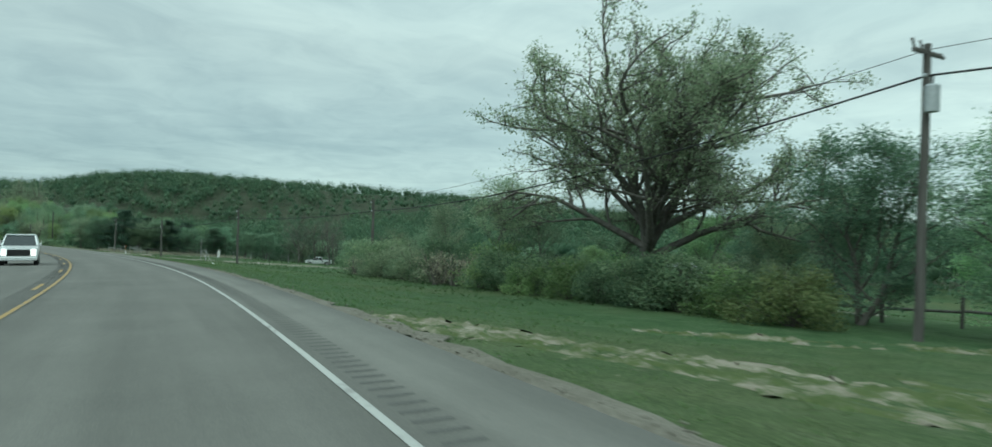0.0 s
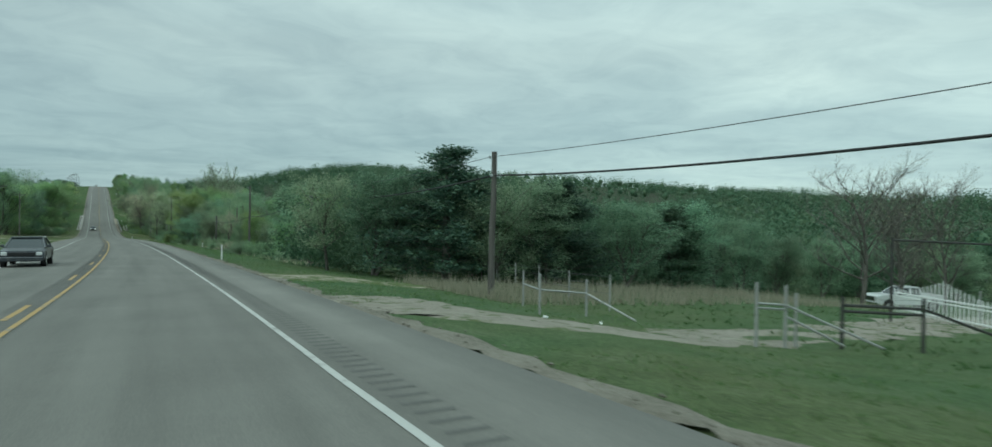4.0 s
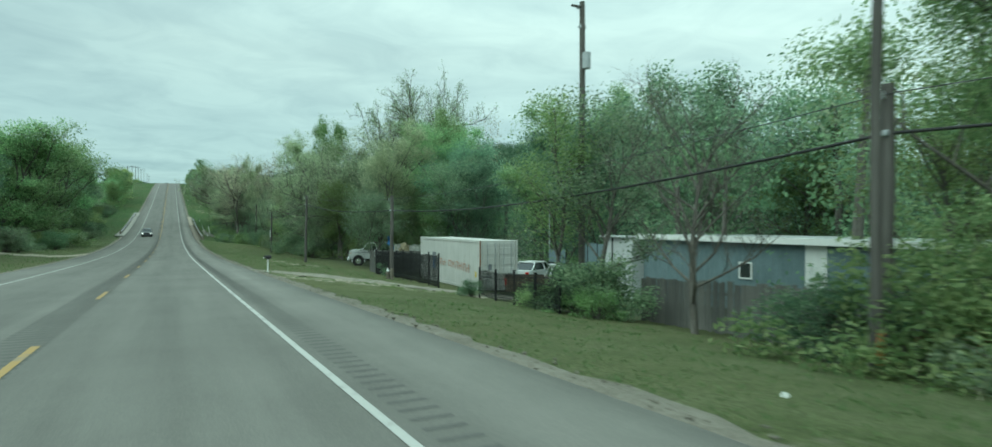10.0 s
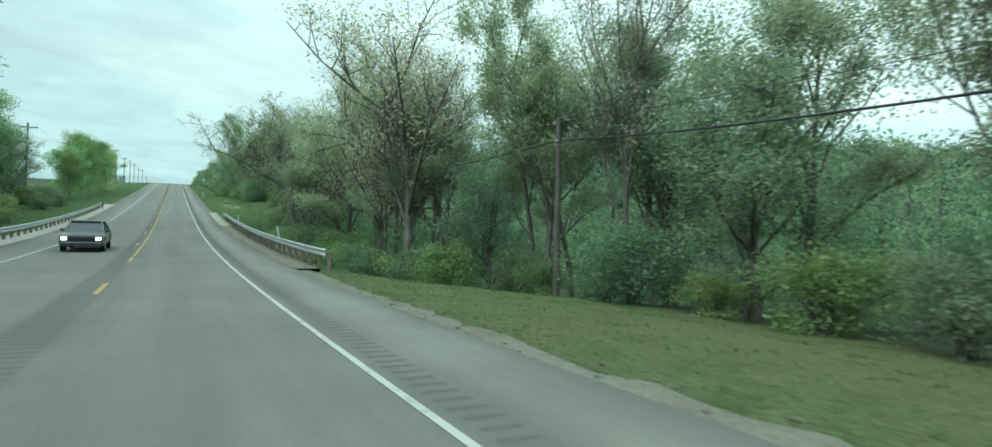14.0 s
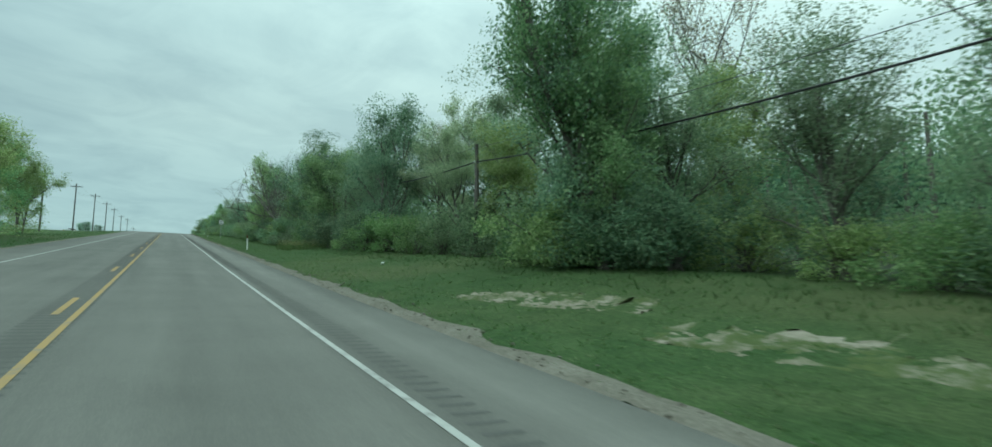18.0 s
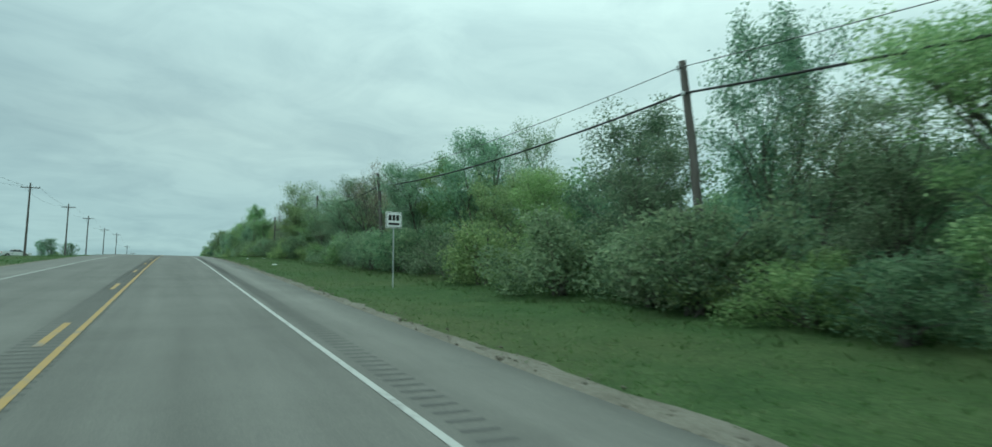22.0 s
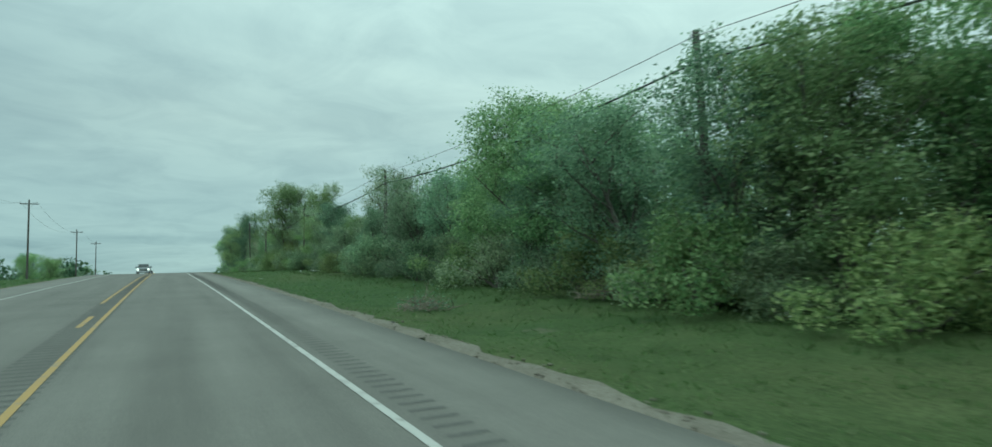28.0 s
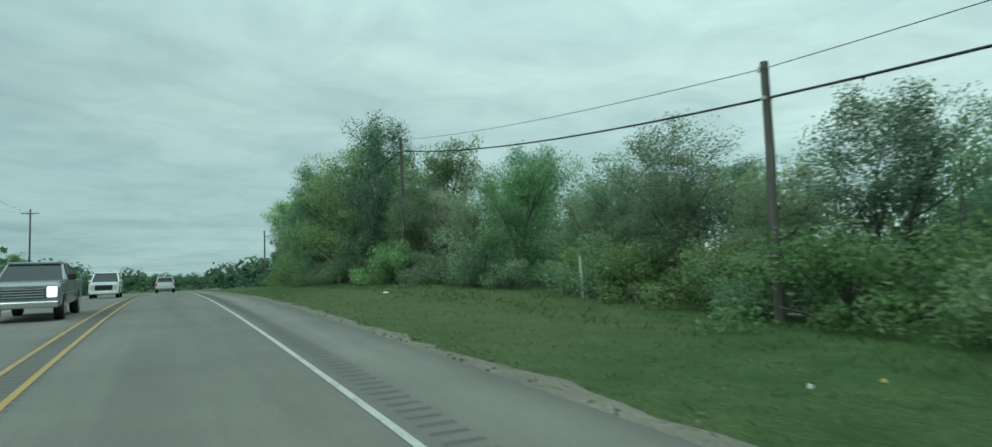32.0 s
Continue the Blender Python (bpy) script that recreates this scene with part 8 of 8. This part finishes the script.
# ---- taller trees that stand out of the roadside wood ----
for kd, s, la, h, w in (("thin_big", 497, 19, 14.5, 0.95), ("bud", 481.5, 22.5, 15.5, 1.35), ("cedar", 484, 19, 9, 1.0), ("thin", 445.6, 14.5, 13.5, 1.15), ("lime_big", 247.5, 13, 11.4, 0.85), ("lush_big", 256.5, 15.5, 12.5, 0.9), ("lush_big", 264, 17.5, 11.5, 0.8), ("lime", 258, 13.2, 8, 1.1), ("lush", 252, 13.5, 9.5, 1.2), ("olive", 245, 13.6, 8, 1.1), ("thin_big", 321.5, 19, 15.0, 1.15), ("creek", 344.5, 33, 28.2, 0.95), ("thin_big", 334, 20.5, 15.5, 1.0), ("thin", 313, 25, 10.5, 1.2), ("lime_big", 349.5, 21, 20.3, 0.8), ("thin_big", 350.8, 18.0, 17.2, 0.95), ("thin", 349.7, 17.2, 12.8, 1.2), ("bud", 366, 17.5, 16.5, 1.1), ("bud", 379, 16, 17.5, 1.2), ("thin_big", 387, 16.5, 18, 0.85), ("bud", 396, 14.5, 17.5, 1.2), ("thin_big", 405, 14, 17, 0.8), ("creek", 339, 19.5, 15.5, 0.85), ("creek", 418, 17, 16, 0.85), ("creek", 400.5, 14.5, 17.0, 0.7), ("thin", 644.3, 15.2, 10.0, 1.1), ("thin", 646.8, 15.4, 8.2, 0.85), ("thin_big", 394, 15, 13, 0.95), ("thin_big", 372, 18, 14, 0.95), ("olive", 379, 18.5, 10.5, 1.1), ("thin_big", 385, 17.5, 13, 0.9), ("lush", 345, 20, 11, 1.2), ("olive", 341, 16.8, 8.5, 1.0), ("olive", 360, 18.5, 10, 1.1), ("lush2", 504, 13.8, 11.3, 1.05), ("olive", 521, 12.4, 11.3, 0.95), ("lush2", 511, 14.5, 9.6, 0.9), ("lush", 528, 14.5, 8.8, 1.0), ("lime", 532.5, 12.6, 7.3, 0.8), ("olive", 537, 14, 7.6, 0.9), ("lush", 559.2, 11.7, 12.3, 1.05), ("thin", 560, 14, 11.5, 1.2), ("olive", 569.0, 15.5, 5.8, 0.75), ("lush2", 572.3, 15.2, 8.7, 0.62), ("bare", 568, 24, 10.5, 0.9), ("lush", 562.5, 14.8, 8.0, 0.9), ("thin", 556, 15.0, 10, 1.3), ("thin", 541, 15.5, 8.3, 0.9), ("lush2", 579, 16, 7.5, 0.9), ("lush2", 592.5, 15.2, 8.3, 0.85), ("lime", 597, 15, 7.2, 0.75), ("bud", 608, 14.2, 8.4, 1.0), ("thin", 606.5, 27, 12.8, 1.0), ("bare", 610, 25.5, 12.6, 0.9), ("bud", 612, 15.5, 8.0, 0.9), ("lime", 240.6, 11.4, 3.2, 0.7), ("lush2", 237.6, 11.5, 5.2, 0.6), ("bare", 622, 17.8, 9.4, 1.2), ("olive", 627, 13.8, 6.5, 0.85), ("lime", 631.3, 13.4, 5.3, 0.7), ("olive", 622, 14.2, 6.2, 0.85), ("lush2", 618.5, 14.8, 6.2, 0.85), ("bud", 501.5, 18, 10.6, 1.1), ("thin_big", 498.8, 18.6, 10.6, 0.7), ("thin", 495.3, 17.5, 9.0, 1.0), ("olive", 770.4, 14.4, 4.9, 0.8), ("lush2", 774, 14.8, 6.6, 0.75), ("bare", 629, 16.4, 9.3, 1.1), ("bare", 632.4, 17, 9.7, 1.1), ("vase", 652.6, 14.0, 7.5, 0.95), ("thin", 640, 16, 9, 1.1), ("olive", 649.3, 14.4, 4.6, 0.7), ("lime", 644.5, 14.2, 6.4, 0.8), ("lush", 640.5, 13.8, 6.6, 0.9), ("olive", 653.5, 15.5, 4.8, 0.75), ("lush_big", 718.5, 16.5, 12.5, 0.85), ("lush", 714, 14.5, 9, 1.1), ("lush", 721.5, 13.8, 7.6, 1.0), ("lush2", 729.5, 14.0, 6.8, 0.95), ("lush", 733.5, 14.4, 7.2, 0.95), ("lush2", 725, 14, 7.4, 1.0), ("lush", 738, 14.2, 8.4, 1.0), ("round", 741, 16.2, 9.3, 1.15), ("olive", 752, 14.8, 7.2, 1.0), ("olive", 760.5, 15.6, 7.6, 0.95), ("lush", 790.6, 16.4, 10.7, 0.75), ("bare", 786.6, 27, 13.6, 1.25), ("thin", 788, 25, 12.0, 1.0), ("round", 806.6, 14.0, 12.2, 1.42), ("olive", 804, 18, 8.9, 0.9), ("thin", 799, 15.5, 8.8, 0.9), ("lush2", 798.5, 19.5, 8.2, 0.95), ("olive", 796, 17, 6.2, 0.85), ("lush2", 793.2, 16.5, 6.0, 0.8), ("olive", 794.8, 20.5, 7.8, 1.0), ("lush2", 855.5, 14, 12.8, 1.1), ("lush", 851, 17, 10.3, 1.0), ("lush", 862, 13, 11.5, 1.25), ("lush2", 869, 13, 11, 1.25), ("lush", 877, 13, 10, 1.2), ("thin", 828, 19.5, 7.5, 0.8)):
    plant(kd, s, la, h, w)

# shrubs that hide the feet of the poles
RB = random.Random(21)
for ps, pl, top in POLES:
    if 500 < ps < 860 and not 812 < ps < 826:
        for ds, dl, h in ((-0.6, -1.1, 2.7), (-2.2, -0.4, 2.2), (1.3, -0.9, 2.4)):
            h *= RB.uniform(0.85, 1.1)
            plant(RB.choice(["b_dark", "b_green", "b_olive", "b_dark"]), ps + ds, pl + dl, h, h / 2 * RB.uniform(0.95, 1.2), group="roadside undergrowth")
RB = random.Random(12)
for k in range(11):
    h = RB.uniform(1.3, 2.3)
    plant(RB.choice(["b_dark", "b_dark", "b_green", "b_olive"]), 235.5 + 1.25 * k, 8.4 + RB.uniform(-0.5, 0.9) + 0.12 * k, h, h / 2 * RB.uniform(1.0, 1.3), group="roadside undergrowth")
plant("bare", 234, 24.6, 14.0, 1.0, turn=150)
plant("lush2", 477.6, 12.9, 11.0, 0.95, turn=200)
plant("lush", 476.6, 12.6, 9.0, 0.7, turn=80)
ob = plant("poplar", 477.4, 12.7, 15.8, 0.95, turn=0)
ob.matrix_basis = ob.matrix_basis @ pose(0, 0, 0, 0, -11, 0)
plant("creek", 430.5, 11.4, 17.0, 0.95, turn=100)
for kd, s, la, h in (("b_dark", 476.6, 12.2, 2.2), ("b_green", 478.6, 11.8, 2.4), ("b_dark", 480.4, 12.6, 2.6), ("b_dark", 474.8, 13.4, 2.4), ("b_green", 482.4, 13.2, 2.2)):
    plant(kd, s, la, h, h / 2 * 1.2, group="roadside undergrowth")

# a leaning, half-bare tree that arches over the brush
rs = np.random.RandomState(415)
segs, tips = [], []


def bough(p, d, length, rad, lev, bend):
    n = 6
    pts = [p]
    for k in range(n):
        d = d + rs.normal(0, 0.09 + 0.05 * lev, 3) + np.array(bend) * (1 if lev < 1 else 0.3)
        d /= np.linalg.norm(d)
        pts.append(pts[-1] + d * length / n)
        segs.append((pts[-2], pts[-1], max(rad * (1 - 0.7 * k / n), 0.005), max(rad * (1 - 0.7 * (k + 1) / n), 0.004)))
    if lev == 3:
        tips.extend(pts[1:])
        return
    for k in range((9, 6, 5)[lev]):
        t = 0.35 + 0.6 * (k + rs.uniform(0.2, 0.9)) / (9, 6, 5)[lev]
        i = min(int(t * n), n - 1)
        side = rs.normal(0, 0.6, 3) + np.array([0, 0.15, 0.75])
        dd = d * 0.35 + side / np.linalg.norm(side)
        bough(pts[i], dd / np.linalg.norm(dd), length * (0.85, 0.5, 0.45)[lev] * rs.uniform(0.7, 1.2), rad * 0.42, lev + 1, (0, 0, 0.05))


bough(np.array([0.0, 0.0, -0.2]), np.array([0.0, 0.55, 0.85]), 8.6, 0.2, 0, (0.0, 0.12, -0.09))
bough(np.array([0.5, 1.2, -0.2]), np.array([0.1, 0.3, 0.95]), 8.0, 0.16, 0, (0.0, 0.14, -0.05))
ob = thing("tree", spot(545.2, 13.2, -0.02, 22), "leaning half-bare tree arching over the brush", "tree")
v, f = tubes(segs, 5)
part("trunk", raw("trunk", v, f, M_BARK), M_BARK, ob)
v, f = leaf_quads(rs, np.array(tips), 0.12, 2200, 0.14)
part("crown", raw("crown", v, f, M_LEAF_OLV), M_LEAF_OLV, ob)
for kd, s, la, h in (("b_lime", 423.5, 9.6, 2.2), ("b_green", 422.2, 10.6, 2.4), ("b_lime", 425, 10.8, 2.0), ("b_green", 421, 9.0, 1.4)):
    plant(kd, s, la, h, h / 2 * 1.2, group="shrubs over the creek")
ob = thing("marker_post", spot(414.9, 7.9) @ pose(0, 0, 0, 4, -11, 0), "leaning white marker post over the creek", "post")
part("stake", boxm(-0.09, 0.09, -0.02, 0.02, -0.3, 1.8, bevel=0.008), M_WHITEPAINT, ob)

# ---- across the road ----
for k in range(43):
    s = 318 + k * 3.75 + RT.uniform(-1.5, 1.5)
    plant(RT.choice(["lush2", "lush", "olive", "lush"]), s, -RT.uniform(20, 27), RT.uniform(13, 18) if s < 450 else RT.uniform(11, 13.5), group="trees across the road")
for k in range(60):
    s = RT.uniform(330, 482)
    h = RT.uniform(1.4, 3.2)
    plant(RT.choice(["b_green", "b_lime", "b_olive", "b_dark"]), s, -RT.uniform(13.0, 23), h, h / 2 * 1.3, group="shrubs across the road")
for s, la, h, kd in ((484, -15.5, 8.5, "lime"), (491, -16.5, 9.5, "lush"), (498, -15.5, 10.5, "lime"), (506, -16.5, 12, "lime"), (514, -16, 12, "lush"), (522, -17, 11.5, "lime"), (531, -16, 11.5, "lime"), (540, -17, 11, "lush"), (550, -16, 10.5, "lime"), (559, -17, 9, "lime"), (768, -30, 6, "lush2"), (775, -33, 5.5, "lush2"), (781, -28, 5.5, "lush2"), (700, -60, 6, "bare"), (706, -64, 6, "bare"), (690, -62, 5.5, "bare"), (880, -27, 7.5, "lush"), (889, -29, 8, "lush2"), (899, -26, 8, "lush"), (910, -28, 8.5, "lush"), (868, -33, 7, "lush2"), (925, -25, 8, "lush2"), (940, -24, 8, "lush"), (830, -34, 5, "lush2"), (836, -38, 5.5, "lush")):
    plant(kd, s, la, h, group="trees across the road")
ob = thing("billboard", spot(662, -36, 0, 0), "small dark-edged signboard on two posts across the road", "sign")
for x in (-1.2, 1.2):
    part("post", boxm(x - 0.06, x + 0.06, -0.06, 0.06, -0.3, 4.6), M_POLE, ob)
part("board", boxm(-1.6, 1.6, -0.12, -0.07, 2.8, 4.6, bevel=0.01), M_SIGNBACK, ob, "pale board")
for k in range(3):
    part("dark_mark", boxm(-1.3, 1.3 - 0.4 * k, -0.13, -0.123, 4.1 - 0.45 * k, 4.3 - 0.45 * k), M_BLACK, ob, "dark bar in place of lettering")
house(spot(640, -75, 0, -80), 16, 9, 2.6, 1.6, 0.5, M_WALLS, M_TINROOF, "low pale building far across the road", [(-4, 1.4, 1.0, 1.0), (0, 1.4, 1.0, 1.0), (4, 1.4, 1.0, 1.0)])
pickup(spot(735, -32, 0, 30), M_P_WHITE, "white pickup parked across the road")
ob = thing("traffic_barrel", spot(861, -11.5), "orange plastic traffic barrel with pale bands", "barrel")
part("drum", rodm((0, 0, 0), (0, 0, 0.95), 0.27, 0.23, seg=16), M_ORANGE, ob)
for z in (0.35, 0.68):
    part("band", rodm((0, 0, z), (0, 0, z + 0.13), 0.268, 0.262, seg=16), M_SIGNBACK, ob, "pale reflective band")

# ---- litter, brush piles, small things ----


def crumple(s, la, w, h, material, label, seed, name="litter"):
    """A crumpled piece of rubbish."""
    rs = np.random.RandomState(seed)
    bm = bmesh.new()
    bmesh.ops.create_icosphere(bm, subdivisions=2, radius=1.0)
    for v in bm.verts:
        v.co *= 1 + rs.uniform(-0.3, 0.25)
        v.co.x *= w
        v.co.y *= w * 0.45
        v.co.z = max(v.co.z, -0.3) * h
    me = bpy.data.meshes.new(name)
    bm.to_mesh(me)
    bm.free()
    me.materials.append(material)
    ob = new(name, me)
    ob.matrix_world = spot(s, la, h * 0.25, rs.uniform(0, 180))
    return tagged(ob, label, "litter", "litter along the verge")


for k, (s, la, w, h) in enumerate(((617.3, 7.6, 0.26, 0.05), (722.5, 12.6, 0.14, 0.16), (739, 11.5, 0.12, 0.08), (773, 12.2, 0.5, 0.06), (775.5, 11.3, 0.10, 0.1), (765.6, 6.5, 0.06, 0.05), (646.5, 8.2, 0.10, 0.05), (651.5, 11.6, 0.16, 0.06), (648, 10.2, 0.07, 0.05), (640, 9.5, 0.08, 0.05), (820, 15.3, 0.7, 0.05), (811.5, 9.1, 0.08, 0.06), (813.5, 7.5, 0.06, 0.05), (838, 9.5, 0.16, 0.05), (489, 8.6, 0.2, 0.06), (66, 10.2, 0.14, 0.07), (101, 10.6, 0.28, 0.06), (118.5, 9.0, 0.08, 0.05), (118, 10.4, 0.08, 0.05), (328, 8.8, 0.10, 0.07), (262, 6.4, 0.06, 0.05), (259, 6.8, 0.06, 0.05), (256.5, 6.6, 0.06, 0.05), (213, 7.5, 0.10, 0.05), (214, 6.2, 0.1, 0.04), (727, 4.6, 0.13, 0.05))):
    crumple(s, la, w, h, M_TRASH if k not in (25,) else M_BLACK, "crumpled pale litter lying in the grass" if k != 25 else "dark rag on the gravel edge", 60 + k)
crumple(813.2, 8.6, 0.045, 0.05, M_YTARP, "yellow paper cup in the grass", 99)


def brush_pile(s, la, R, H, n, label, seed, pale=False):
    """Cut twigs and branches thrown in a heap."""
    rs = np.random.RandomState(seed)
    segs = []
    for k in range(n):
        c = np.array([rs.normal(0, R * 0.4), rs.normal(0, R * 0.4), 0.0])
        c[2] = abs(rs.normal(0.35, 0.25)) * H * max(0.2, 1 - np.hypot(c[0], c[1]) / R)
        d = rs.normal(0, 1, 3)
        d[2] = abs(d[2]) * 0.45
        d *= rs.uniform(0.3, 0.75) * R / np.linalg.norm(d)
        segs.append((c, c + d, rs.uniform(0.006, 0.02), 0.004))
    if pale:
        segs += [(np.array([0.4, 0, 0.1]), np.array([0.9, -0.1, 0.7]), 0.03, 0.02), (np.array([0.9, -0.1, 0.7]), np.array([0.8, -0.1, 1.15]), 0.02, 0.008), (np.array([0.4, 0, 0.1]), np.array([0.9, 0.3, -0.2]), 0.03, 0.02)]
    ob = thing("brush_pile", spot(s, la), label, "brush pile")
    v, f = tubes(segs, 4)
    part("brushwood", raw("brushwood", v, f, M_DEADWOOD), M_DEADWOOD, ob)
    v, f = leaf_quads(rs, np.array([q[1] for q in segs]), 0.07, n * 3, 0.08)
    v[:, 2] = np.maximum(v[:, 2], 0.01)
    part("dead_foliage", raw("dead_foliage", v, f, M_LEAF_DARK), M_LEAF_DARK, ob)


brush_pile(730.6, 6.7, 0.9, 0.75, 110, "heap of cut leafy twigs on the verge", 5)
brush_pile(728.8, 12.4, 1.3, 0.7, 120, "heap of dead branches with a pale forked stick", 6, True)
brush_pile(668, 12.0, 2.0, 0.4, 60, "grey cut branches lying at the wood's edge", 7)
brush_pile(556, 11.8, 1.2, 0.4, 60, "dead branches lying at the wood's edge", 8)
marker_post(828.1, 14.2, 1.6, False, 8, "leaning pale stake in front of the shrubs")
ob = thing("cable_pedestal", spot(186.4, 11.0, 0, 0, 0.8), "grey plastic cable pedestal among the brush", "pedestal")
part("case", boxm(-0.11, 0.11, -0.09, 0.09, -0.1, 0.75, bevel=0.02), M_GREYCAN, ob)
part("lid", boxm(-0.125, 0.125, -0.105, 0.105, 0.752, 0.82, bevel=0.02), M_GREYCAN, ob)
marker_post(207.5, 10.2, 1.0, True, 2, "short orange-topped stake in the brush")
# yellow flowering weeds by the marker post
blades("weeds", 300, 513, 518.5, 8.0, 11.5, 0.35, 0.7, M_GRASS, 77, "tall green weeds at the verge", 0.014, 4, 0.5)
rs = np.random.RandomState(78)
fs, fl = rs.uniform(513, 518.5, 420), rs.uniform(8.0, 11.5, 420)
fx, fy = plan(fs, fl)
v, f = leaf_quads(rs, np.stack([fx, fy, height(fs, fl) + rs.uniform(0.3, 0.72, 420)], 1), 0.05, 1300, 0.06, slim=(0.7, 1.0))
M_FLOWER = leaf_mat("yellow_petals", [(0.0, (0.30, 0.28, 0.10)), (0.5, (0.42, 0.40, 0.16)), (1.0, (0.50, 0.48, 0.30))], 0.3)
tagged(new("weed_flowers", raw("weed_flowers", v, f, M_FLOWER)), "small yellow flower heads on tall weeds", "flowers", kind="stuff")
